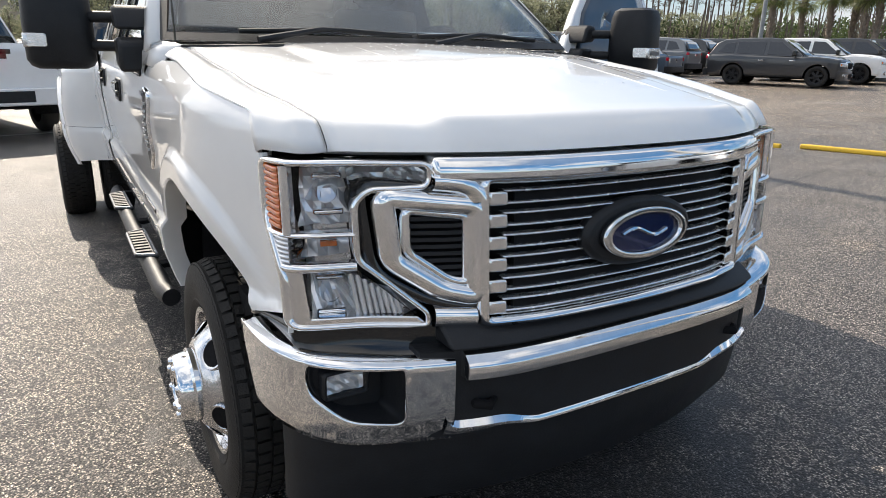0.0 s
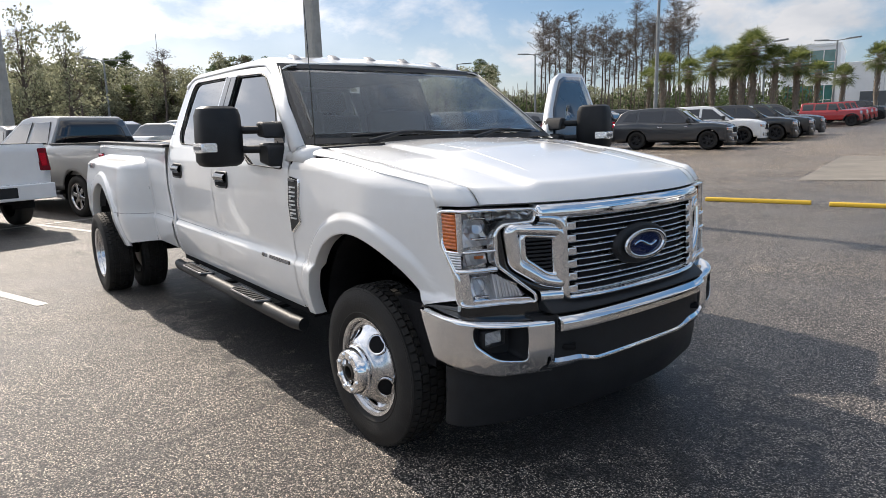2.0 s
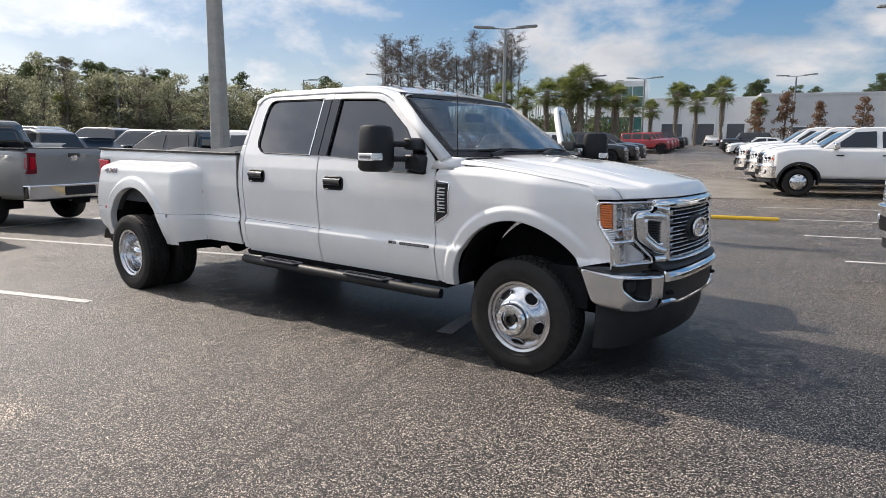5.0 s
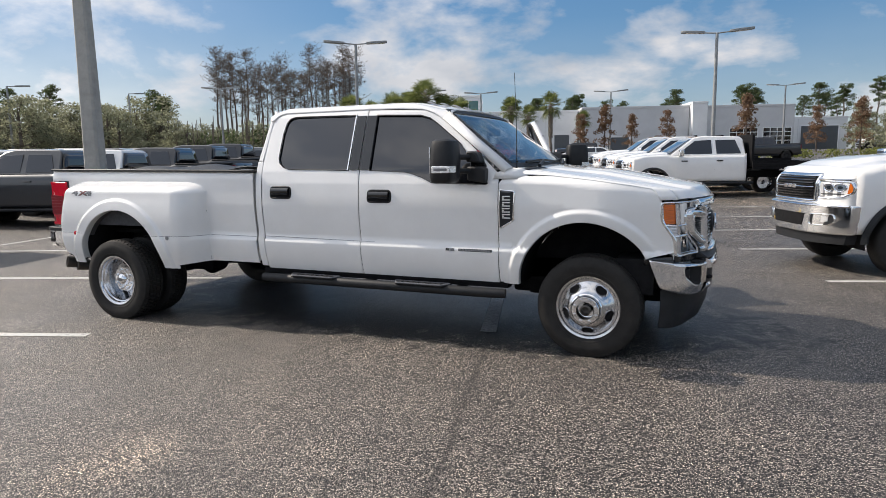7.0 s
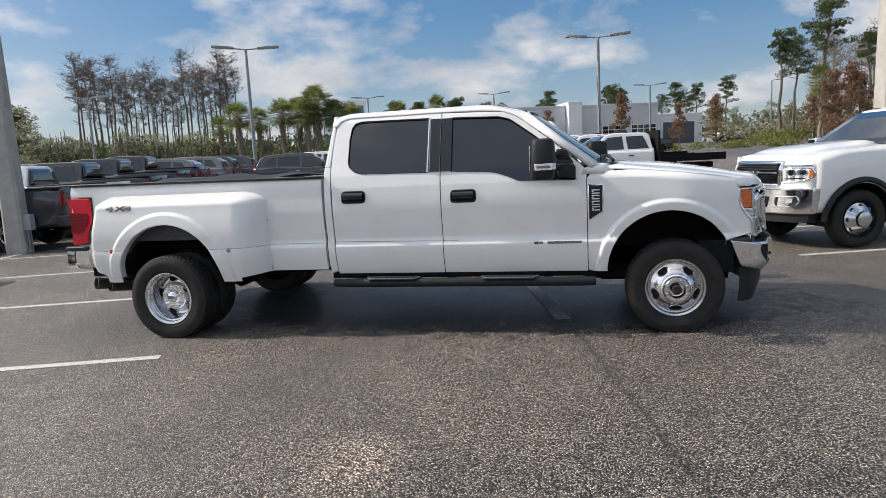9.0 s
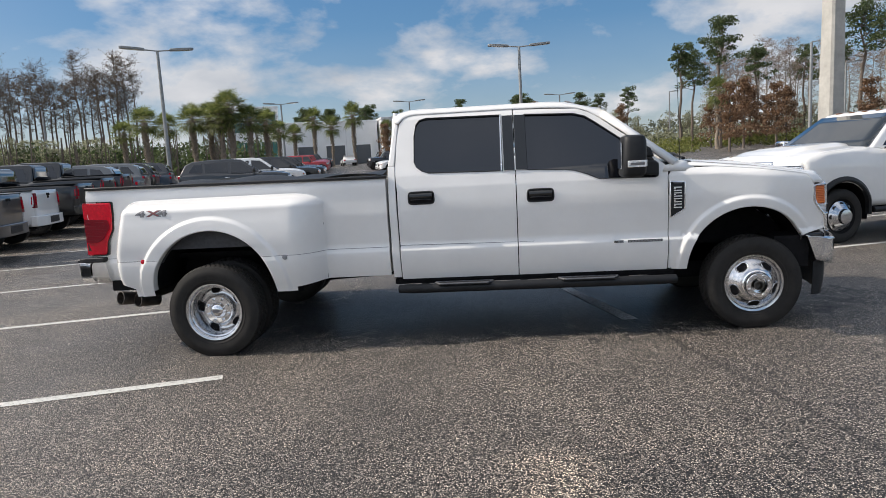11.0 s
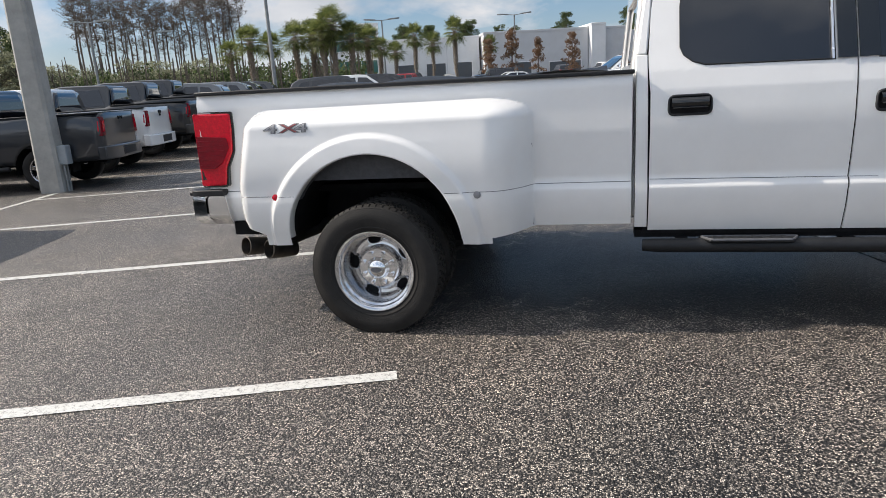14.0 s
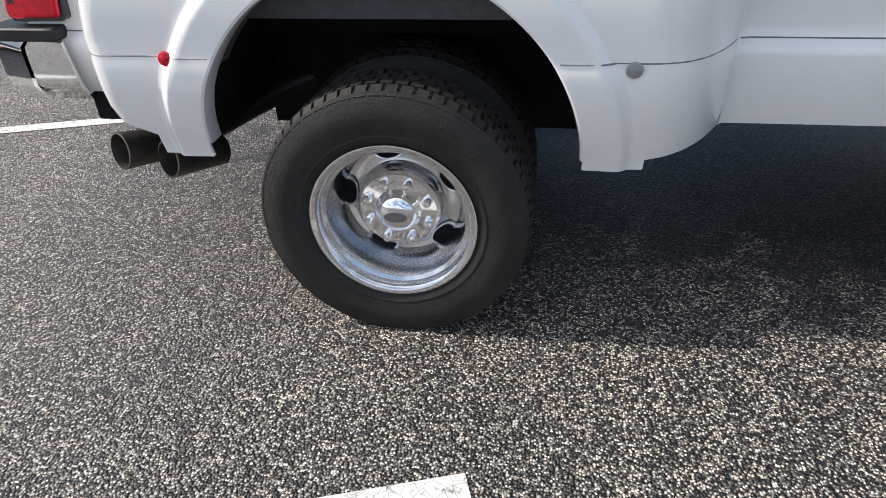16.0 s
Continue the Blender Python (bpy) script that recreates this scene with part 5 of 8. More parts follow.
# ---- headlamps and side vents ----
for s in (-1, 1):
    H = lampface(s)
    frng = random.Random(4)

    def facets(c, nu, nv, d0, d1):
        """A reflector of many small tilted mirrors."""
        def at(a, b):
            return [c[0][k] * (1 - a) * (1 - b) + c[1][k] * a * (1 - b) + c[2][k] * a * b + c[3][k] * (1 - a) * b for k in (0, 1)]
        return Geo().grid([[H(*at(a / nu, b / nv), frng.uniform(d0 * 0.75 + d1 * 0.25, d1) - 0.035 * (b / nv)) for a in range(nu + 1)] for b in range(nv + 1)])
    outline = [(0.836, 0.782), (0.839, 0.905), (0.879, 1.030), (0.880, 1.162), (0.572, 1.158), (0.574, 1.106), (0.700, 1.100), (0.728, 1.07), (0.726, 0.935), (0.582, 0.806), (0.580, 0.775)]
    hl = part("headlamp", Geo().bead(H, rounded(outline, 0.022), 0.0075, 0.012, closed=True, n=9, base=-0.06), CHROME, truck, "clear stacked headlamp in a chrome surround")
    part("lamp_back", Geo().slab([(0.62, 0.785), (0.834, 0.790), (0.834, 1.155), (0.70, 1.150)], H, -0.10, -0.088, 12, 8), SATIN, hl)
    part("lamp_bowl", facets([(0.735, 1.010), (0.822, 1.010), (0.822, 1.150), (0.735, 1.150)], 6, 5, -0.080, -0.030), REFLECT, hl, smooth=False)
    part("lamp_bowl", facets([(0.580, 1.112), (0.735, 1.106), (0.735, 1.150), (0.580, 1.150)], 12, 4, -0.060, -0.030), REFLECT, hl, smooth=False)
    part("lamp_bowl", facets([(0.605, 0.794), (0.805, 0.800), (0.805, 0.908), (0.725, 0.908)], 20, 2, -0.075, -0.020), REFLECT, hl, smooth=False)
    part("lamp_bezel", Geo().slab([(0.806, 0.784), (0.836, 0.786), (0.839, 0.914), (0.814, 0.914)], H, -0.05, 0.004, 5, 6), CHROME, hl, bev=0.003)
    part("lamp_bezel", Geo().slab([(0.586, 0.778), (0.808, 0.785), (0.808, 0.802), (0.606, 0.796)], H, -0.05, 0.004, 12, 2), CHROME, hl, bev=0.003)
    part("lamp_bowl", facets([(0.735, 0.936), (0.825, 0.936), (0.825, 0.990), (0.735, 0.990)], 5, 2, -0.075, -0.040), REFLECT, hl, smooth=False)
    for c in ([(0.735, 1.006), (0.826, 1.006), (0.826, 1.152), (0.735, 1.152)], [(0.580, 1.108), (0.735, 1.104), (0.735, 1.152), (0.580, 1.152)], [(0.600, 0.790), (0.810, 0.796), (0.816, 0.912), (0.725, 0.912)], [(0.732, 0.932), (0.828, 0.932), (0.828, 0.992), (0.732, 0.992)]):
        part("lamp_cover", Geo().slab(c, H, -0.004, 0.002, 10, 5), LENS, hl).visible_shadow = False
    part("turn_lamp", Geo().slab([(0.836, 1.010), (0.871, 1.010), (0.874, 1.150), (0.836, 1.150)], H, -0.03, 0.000, 6, 6), AMBER, hl, "amber ribbed turn lamp", bev=0.004)
    for k in range(10):
        zz = 1.017 + 0.0142 * k
        part("lamp_rib", Geo().bead(H, [(0.837 + 0.0070 * q, zz) for q in range(6)], 0.0058, 0.006, n=6, base=-0.004), AMBER, hl)
    for pts, r_ in (([(0.846, 0.922), (0.728, 0.922)], 0.010), ([(0.868, 1.000), (0.728, 0.998)], 0.006), ([(0.829, 1.002), (0.829, 1.155)], 0.006)):
        part("lamp_trim", Geo().bead(H, [(pts[0][0] + (pts[1][0] - pts[0][0]) * q / 8, pts[0][1] + (pts[1][1] - pts[0][1]) * q / 8) for q in range(9)], r_, 0.012), CHROME, hl)
    for k in range(6):
        zz = 0.938 + 0.0105 * k
        part("lamp_rib", Geo().bead(H, [(0.829 + (0.018 + 0.36 * (zz - 0.938)) * q / 4, zz) for q in range(5)], 0.0042, 0.005, n=5), REFLECT, hl)
    part("bulb_amber", Geo().slab([(0.758, 0.964), (0.785, 0.964), (0.785, 0.976), (0.758, 0.976)], H, -0.040, -0.028, 2, 2), AMBER, hl)
    for y, z, r in ((0.772, 1.088, 0.024), (0.775, 0.850, 0.024)):
        c0 = H(y, z, -0.05)
        part("projector", Geo().lathe([(r, 0.0), (r * 1.05, 0.015), (r * 0.85, 0.026), (0.0, 0.032)], c0, axis="x", n=24), LENS, hl)
        part("lamp_housing", Geo().slab([(y - 0.028, z + 0.032), (y + 0.022, z + 0.032), (y + 0.022, z + 0.046), (y - 0.028, z + 0.046)], H, -0.05, -0.026, 3, 1), CHROME, hl, bev=0.006)
        part("lamp_housing", Geo().slab([(y - 0.028, z - 0.050), (y + 0.022, z - 0.050), (y + 0.022, z - 0.036), (y - 0.028, z - 0.036)], H, -0.05, -0.022, 3, 1), CHROME, hl, bev=0.005)
    for k in range(8):
        ya = 0.640 + 0.0125 * k
        top = min(0.900, 0.812 + (ya - 0.610) * 0.80)
        part("reflector_rib", Geo().bead(H, [(ya + 0.012 * q / 5, 0.800 + (top - 0.800) * q / 5) for q in range(6)], 0.0045, -0.012, n=6, base=-0.03), REFLECT, hl)
    H = face(s)
    # dark gap and the chrome C-shaped vent surround
    vin = [(0.490, 0.866), (0.545, 0.880), (0.638, 0.953), (0.640, 1.062), (0.490, 1.044)]
    vout = [(0.464, 0.818), (0.572, 0.843), (0.686, 0.914), (0.712, 1.100), (0.466, 1.080)]
    vsoft = [(0.455, 0.806), (0.578, 0.830), (0.700, 0.905), (0.722, 1.112), (0.449, 1.092)]
    part("vent_gap", Geo().slab([(0.45, 0.795), (0.71, 0.88), (0.724, 1.112), (0.45, 1.112)], H, -0.08, -0.022, 6, 5), DARK, gr)
    part("vent_seal", Geo().bead(H, rounded(vsoft, 0.05), 0.012, 0.008, closed=True, base=-0.05), GLOSSB, gr)
    ra = rounded([((a[0] + b[0]) / 2, (a[1] + b[1]) / 2) for a, b in zip(vin, vout)], 0.022)
    part("vent_surround", Geo().bead(H, ra, 0.025, 0.028, closed=True, n=13, base=-0.03), CHROME, gr, "chrome vent surround")
    vi2 = [(0.505, 0.892), (0.532, 0.900), (0.612, 0.960), (0.614, 1.040), (0.505, 1.026)]
    part("vent_rim", Geo().bead(H, rounded([((a[0] * 0.35 + b[0] * 0.65), (a[1] * 0.35 + b[1] * 0.65)) for a, b in zip(vi2, vin)], 0.02), 0.012, 0.016, closed=True, n=7), CHROME, gr)
    for k in range(9):
        z = 0.895 + 0.0165 * k
        part("vent_louvre", Geo().slab([(0.485, z), (min(0.62, 0.535 + (z - 0.89) * 1.4), z), (min(0.62, 0.535 + (z - 0.89) * 1.4), z + 0.009), (0.485, z + 0.009)], H, -0.03, 0.004, 4, 1), BLACKP, gr)
    part("grille_foot", Geo().bead(H, [(0.478 + 0.012 * q, 0.790 + 0.0006 * q) for q in range(9)], 0.026, 0.022, n=9, base=-0.05), CHROME, gr)
    part("lamp_gasket", Geo().slab([(0.50, 0.690), (0.838, 0.690), (0.838, 0.780), (0.50, 0.774)], lampface(s), -0.05, -0.012, 16, 2), GLOSSB, truck)
    part("fender_gasket", Geo().grid([[(x, s * (0.982 + nose(x) - dy), z) for x in np.linspace(2.62, 2.825, 12)] for z, dy in ((0.785, 0.03), (0.762, 0.004), (0.745, 0.0), (0.715, 0.01), (0.69, 0.04))]), GLOSSB, truck, thick=0.006)

# ---- front bumper ----
B0 = bump()
fb = part("front_bumper", Geo().slab([(-0.56, 0.728), (0.56, 0.728), (0.56, 0.785), (-0.56, 0.785)], lambda y, z, w: (B0(y, z, w)[0] - 1.5 * max(0, z - 0.735), y, z), -0.16, -0.010, 20, 4), BLACKP, truck, "chrome front bumper with black inserts", bev=0.008)
part("bumper_back", Geo().slab([(-0.62, 0.49), (0.62, 0.49), (0.62, 0.72), (-0.62, 0.72)], B0, -0.10, -0.034, 24, 2), BLACKP, fb)
strip = [(0.655, -0.06), (0.655, -0.004), (0.659, 0.002), (0.690, 0.006), (0.696, 0.003), (0.716, -0.016), (0.723, -0.030), (0.721, -0.07)]
ys = [-0.528 + 1.056 * q / 40 for q in range(41)]
part("chrome_strip", Geo().grid([[B0(y, z, w) for z, w in strip] for y in ys]).cap([B0(ys[0], z, w) for z, w in strip]).cap([B0(ys[-1], z, w) for z, w in strip], True), CHROME, fb)


def lower_top(y):
    """Height of the lower chrome band's upper lip."""
    a = abs(y)
    return 0.511 + 0.022 * ease((a - 0.30) / 0.14) + 0.030 * ease((a - 0.530) / 0.045) ** 2


def lower_row(y):
    z, h = lower_top(y), 0.036 + 0.022 * ease((abs(y) - 0.25) / 0.3) + 0.03 * ease((abs(y) - 0.530) / 0.045) ** 2
    return [B0(y, z + dz, w - 0.012 - 0.022 * ease((0.57 - z - dz) / 0.09)) for dz, w in ((-h - 0.004, -0.07), (-h, -0.030), (-h + 0.014, -0.004), (-0.022, 0.006), (-0.015, 0.004), (0.0, -0.013), (0.001, -0.06))]


part("lower_strip", Geo().grid([lower_row(-0.568 + 1.136 * q / 70) for q in range(71)]), CHROME, fb)
for k in range(7):
    part("pad_groove", Geo().box(3.0, 3.06, -0.40 + 0.12 * k, -0.385 + 0.12 * k, 0.772, 0.778), DARK, fb)
for s in (-1, 1):
    # plan of the corner from its inner end round to the wheel, by the way along it
    plan = [(3.036, 0.548), (3.004, 0.66), (2.965, 0.77), (2.905, 0.86), (2.825, 0.915), (2.75, 0.938), (2.662, 0.950)]
    way = [0.0]
    for a, b in zip(plan, plan[1:]):
        way.append(way[-1] + math.hypot(b[0] - a[0], b[1] - a[1]))
    px, py = [(t, p[0]) for t, p in zip(way, plan)], [(t, p[1]) for t, p in zip(way, plan)]

    def corner(t, z, w=0.0, s=s, px=px, py=py, end=way[-1]):
        """A point of the corner: way along it, height, distance out of its skin."""
        t = min(max(t, 0.0), end)
        e = 0.01
        dx, dy = smoothed(min(t + e, end), px) - smoothed(max(t - e, 0), px), smoothed(min(t + e, end), py) - smoothed(max(t - e, 0), py)
        d = math.hypot(dx, dy)
        w -= 0.022 * ease((0.57 - z) / 0.09)
        return (smoothed(t, px) + w * dy / d, s * (smoothed(t, py) - w * dx / d), z)
    end = way[-1]
    crest = [(0.0, 0.690), (0.30, 0.706), (0.42, 0.718), (0.54, 0.738), (end, 0.748)]
    foot = [(0.0, 0.478), (0.25, 0.490), (0.36, 0.505), (0.46, 0.528), (end - 0.075, 0.550), (end - 0.055, 0.60), (end - 0.02, 0.69), (end, 0.743)]
    # the hole for the fog lamp, with rounded corners
    hole = rounded([(0.118, 0.545), (0.255, 0.566), (0.352, 0.640), (0.352, 0.712), (0.118, 0.698)], 0.030, 6)
    h0, h1 = min(p[0] for p in hole), max(p[0] for p in hole)

    def span(t):
        """Lower and upper edge of the hole at t."""
        t = min(max(t, h0 + 1e-5), h1 - 1e-5)
        zs = []
        for a, b in zip(hole, hole[1:] + hole[:1]):
            if (a[0] - t) * (b[0] - t) <= 0 and a[0] != b[0]:
                zs.append(a[1] + (b[1] - a[1]) * (t - a[0]) / (b[0] - a[0]))
        return min(zs), max(zs)
    cols = [h0 * q / 6 for q in range(7)] + [(h0 + h1) / 2 - (h1 - h0) / 2 * math.cos(math.pi * q / 30) for q in range(31)] + [h1 + (end - h1) * q / 14 for q in range(15)]
    low, high, roll = [], [], []
    for i, t in enumerate([0.0] + cols):
        inside = 7 < i < 39
        back = -0.05 if not low else 0.0
        zb, zc = lerp(t, foot), smoothed(t, crest)
        a, b = span(t)
        a, b = (a, b) if inside else ((a + b) / 2, (a + b) / 2)
        a, b = max(a, zb + 0.002), min(max(b, zb + 0.002), zc - 0.004)
        low.append([corner(t, zb + (a - zb) * q / 8, back) for q in range(9)])
        high.append([corner(t, b + (zc - b) * q / 6, back) for q in range(7)])
        k, flat = 1.0 - 0.2 * ease((t - 0.40) / 0.25), 1.0 - 0.85 * ease((t - 0.36) / 0.25)
        roll.append([corner(t, zc + dz * flat, back + w * k) for w, dz in ((0, 0), (-0.004, 0.006), (-0.012, 0.011), (-0.030, 0.015), (-0.060, 0.018), (-0.085, 0.018), (-0.090, 0.0))])
    part("chrome_corner", Geo().grid(low).grid(high).grid(roll).weld(), CHROME, fb, "chrome bumper corner", thick=0.006)
    # the black pocket behind the hole, with a flat floor round the lamp
    hole = [(t, min(z, smoothed(t, crest) - 0.004)) for t, z in hole]
    loop = [corner(*p) for p in hole]
    cy, cz = 0.775, 0.640

    def floor_at(y, z):
        return (2.908 - 0.75 * max(0.0, abs(y) - 0.825), y, z)
    rows = [[corner(*p, 0.001) for p in hole], [corner(*p, -0.008) for p in hole]]
    for q in (0.5, 1.0):
        rows.append([tuple((1 - q) * a + q * b for a, b in zip(p, floor_at(s * (cy + (abs(p[1]) - cy) * 0.80), cz + (p[2] - cz) * 0.80))) for p in loop])
    pk = part("fog_pocket", Geo().grid(rows, closed=True).cap(rows[-1]), BLACKP, fb)
    fog = rounded([(0.726, 0.617), (0.832, 0.617), (0.832, 0.681), (0.726, 0.681)], 0.010)
    L = lambda y, z, w=0.0: (2.915 + w, s * y, z)
    fg = part("fog_lamp", Geo().bead(L, fog, 0.006, 0.014, closed=True, base=-0.02), BLACKP, fb, "clear rectangular fog lamp")
    frng = random.Random(6)
    part("lamp_bowl", Geo().grid([[L(0.730 + 0.0123 * a, 0.620 + 0.0115 * b, frng.uniform(-0.006, 0.004)) for a in range(9)] for b in range(6)]), REFLECT, fg, smooth=False)
    part("lamp_cover", Geo().slab([(0.728, 0.619), (0.830, 0.619), (0.830, 0.679), (0.728, 0.679)], L, 0.006, 0.009, 4, 3), LENS, fg).visible_shadow = False
    part("tow_hook", Geo().tube([(2.98, s * 0.44, 0.575), (3.05, s * 0.44, 0.577), (3.07, s * 0.465, 0.577), (3.05, s * 0.49, 0.577), (2.98, s * 0.49, 0.575)], 0.013, 8), DARK, fb)
    part("inner_arch", Geo().box(2.42, 2.69, min(s * 0.55, s * 0.90), max(s * 0.55, s * 0.90), 0.49, 0.75), DARK, truck)
DAM_X = [(0.0, 3.05), (0.30, 3.035), (0.50, 2.990), (0.62, 2.945), (0.72, 2.895), (0.80, 2.835), (0.86, 2.765)]
DAM_Y = [(0.0, 0.0), (0.30, 0.30), (0.50, 0.51), (0.62, 0.64), (0.72, 0.755), (0.80, 0.845), (0.86, 0.885)]


def dam(p, z, w):
    a = abs(p)
    return (smoothed(a, DAM_X) + w - (0.04 + 0.16 * ease((0.40 - z) / 0.16)) * (0.50 - z) * (1 - 0.75 * ease((a - 0.5) / 0.36)), math.copysign(smoothed(a, DAM_Y), p), z)


part("air_dam", Geo().slab([(-0.86, 0.245), (0.86, 0.245), (0.86, 0.53), (-0.86, 0.53)], dam, -0.03, 0.0, 44, 5), BLACKP, truck, "black plastic air dam", bev=0.006)

# ---------- painted lines and wheel stops ----------
def worn(name, col, under=(0.07, 0.068, 0.065), lo=0.36, hi=0.46):
    m = mat(name, col, 0.6)
    n, l = m.node_tree.nodes, m.node_tree.links
    b = n["Principled BSDF"]
    tc = n.new("ShaderNodeTexCoord")
    t = n.new("ShaderNodeTexNoise")
    t.inputs["Scale"].default_value, t.inputs["Detail"].default_value, t.inputs["Roughness"].default_value = 38.0, 9.0, 0.75
    vo = n.new("ShaderNodeTexVoronoi")
    vo.feature = "DISTANCE_TO_EDGE"
    vo.inputs["Scale"].default_value = 26.0
    l.new(tc.outputs["Object"], t.inputs["Vector"])
    l.new(tc.outputs["Object"], vo.inputs["Vector"])
    r = n.new("ShaderNodeValToRGB")
    r.color_ramp.elements[0].position, r.color_ramp.elements[0].color = lo, (*under, 1)
    r.color_ramp.elements[1].position, r.color_ramp.elements[1].color = hi, (*col, 1)
    l.new(t.outputs[0], r.inputs[0])
    cr = n.new("ShaderNodeValToRGB")
    cr.color_ramp.elements[0].position, cr.color_ramp.elements[0].color = 0.0, (0.45, 0.45, 0.45, 1)
    cr.color_ramp.elements[1].position, cr.color_ramp.elements[1].color = 0.03, (1, 1, 1, 1)
    l.new(vo.outputs["Distance"], cr.inputs[0])
    mx = n.new("ShaderNodeMixRGB")
    mx.blend_type, mx.inputs[0].default_value = "MULTIPLY", 1.0
    l.new(r.outputs[0], mx.inputs[1])
    l.new(cr.outputs[0], mx.inputs[2])
    l.new(mx.outputs[0], b.inputs["Base Color"])
    return m


LINEP = worn("worn_white_line_paint", (0.60, 0.595, 0.565))
FAINT = worn("faded_white_line_paint", (0.46, 0.46, 0.47), (0.085, 0.085, 0.088), lo=0.34, hi=0.54)
YELLOW = worn("worn_yellow_paint", (0.70, 0.44, 0.03), (0.30, 0.24, 0.12), 0.28, 0.36)


def line(u0, u1, v, m=LINEP, w=0.10, label="worn white painted parking line"):
    n = max(1, int(abs(u1 - u0) / 0.8))
    rows = []
    for k in range(n + 1):
        u = u0 + (u1 - u0) * k / n
        rows.append([(*lot(u, v - w / 2), ground_z(*lot(u, v)) + 0.005), (*lot(u, v + w / 2), ground_z(*lot(u, v)) + 0.005)])
    tagged(part("parking_line", Geo().grid(rows), m, smooth=False), label, "road marking", "parking lines", "structure")


PITCH = 2.74
for k in range(16):
    line(-8.55, -2.45, (-1.16, 1.62, 4.5)[k] if k < 3 else 7.75 + 3.0 * (k - 3))
for k in range(17):
    line(5.02, 10.6, 1.40 + PITCH * k)
tagged(part("parking_line", Geo().grid([[(*lot(-8.65, v), 0.006 + ground_z(*lot(-8.6, v))), (*lot(-8.55, v), 0.006 + ground_z(*lot(-8.6, v)))] for v in np.linspace(-6, 8.6, 20)]), LINEP, smooth=False), "worn white painted line between facing bays", "road marking", "parking lines", "structure")
# newer pale paving laid beyond the wheel stops
PAVING = mat("pale_paving", (0.205, 0.184, 0.156), 0.75, 0, 0.22, 1.3, 0.2, 90, rvar=0.08)
patch = [(-2.4, 14.1), (1.9, 16.6), (-0.4, 23.6), (-4.3, 21.8)]
rows = []
for q in [k / 10 for k in range(11)]:
    row = []
    for t in [k / 8 for k in range(9)]:
        x, y = [patch[0][i] * (1 - t) * (1 - q) + patch[1][i] * t * (1 - q) + patch[2][i] * t * q + patch[3][i] * (1 - t) * q for i in (0, 1)]
        row.append((x, y, ground_z(x, y) + 0.012))
    rows.append(row)
tagged(part("pavement", Geo().grid(rows), PAVING), "pale patch of newer paving in the lot", "pavement", kind="structure")
# faded old line under the truck
tagged(part("parking_line", Geo().grid([[(0.78, 1.20, 0.004), (0.90, 1.22, 0.004)], [(1.24, -0.58, 0.004), (1.38, -0.56, 0.004)]]), FAINT, smooth=False), "faded old white line on the asphalt", "road marking", "parking lines", "structure")


def wheel_stop(m):
    ob = part("wheel_stop", Geo().hull([(-0.075, 0.0), (-0.07, 0.04), (-0.045, 0.072), (0.045, 0.072), (0.07, 0.04), (0.075, 0.0)], lambda y, z, w: (w, y, z), -0.9, 0.9), YELLOW, bev=0.012)
    ob.matrix_world = m
    return tagged(ob, "yellow painted concrete wheel stop with worn edges", "wheel stop", "wheel stops")


for u, v in ((-0.10, 9.28), (1.97, 9.44), (4.06, 9.25)):
    wheel_stop(on_lot(u, v))

# ---------- parked vehicles ----------
PAINTS = {"white": WHITE, "grey": paint("grey_paint", (0.13, 0.14, 0.15)), "silver": paint("pewter_paint", (0.26, 0.26, 0.255)), "dark": paint("dark_grey_paint", (0.026, 0.029, 0.034)), "black": paint("black_paint", (0.006, 0.007, 0.009)),
          "slate": paint("slate_paint", (0.095, 0.100, 0.108)), "red": paint("red_paint", (0.42, 0.018, 0.02)), "blue": paint("blue_grey_paint", (0.06, 0.09, 0.13))}
TAILC = [(0.5, 0.93), (0.62, 0.96), (0.9, 0.985), (1.15, 0.985), (1.32, 0.955), (1.42, 0.92), (1.95, 0.70)]

RAM = dict(nose=2.92, tail=-3.05, xf=1.95, xr=-1.88, R=0.41, arch=0.52, sill=0.52, kx=1.0,
           belt=[(-3.05, 1.42), (-0.98, 1.42), (-0.97, 1.36), (1.25, 1.36), (1.5, 1.40), (2.2, 1.36), (2.75, 1.28), (2.92, 1.22)],
           green=[(-1.01, 1.34), (-0.96, 1.88), (-0.88, 1.965), (-0.6, 1.985), (0.32, 1.995), (0.60, 1.945), (1.42, 1.36)],
           wins=[[(-0.86, 1.41), (-0.08, 1.41), (-0.08, 1.86), (-0.70, 1.86)], [(0.06, 1.41), (1.16, 1.41), (0.58, 1.84), (0.06, 1.87)]], screen=[(1.38, 1.40), (0.66, 1.90)], rearw=[(-1.015, 1.43), (-0.965, 1.885)],
           doors=[-0.92, -0.01, 1.12], bed=True, cowl=1.35, tail_lamp=(0.98, 1.35), head=(0.965, 1.165), grille=(0.50, 0.92, 1.22), hoodbulge=0.045)
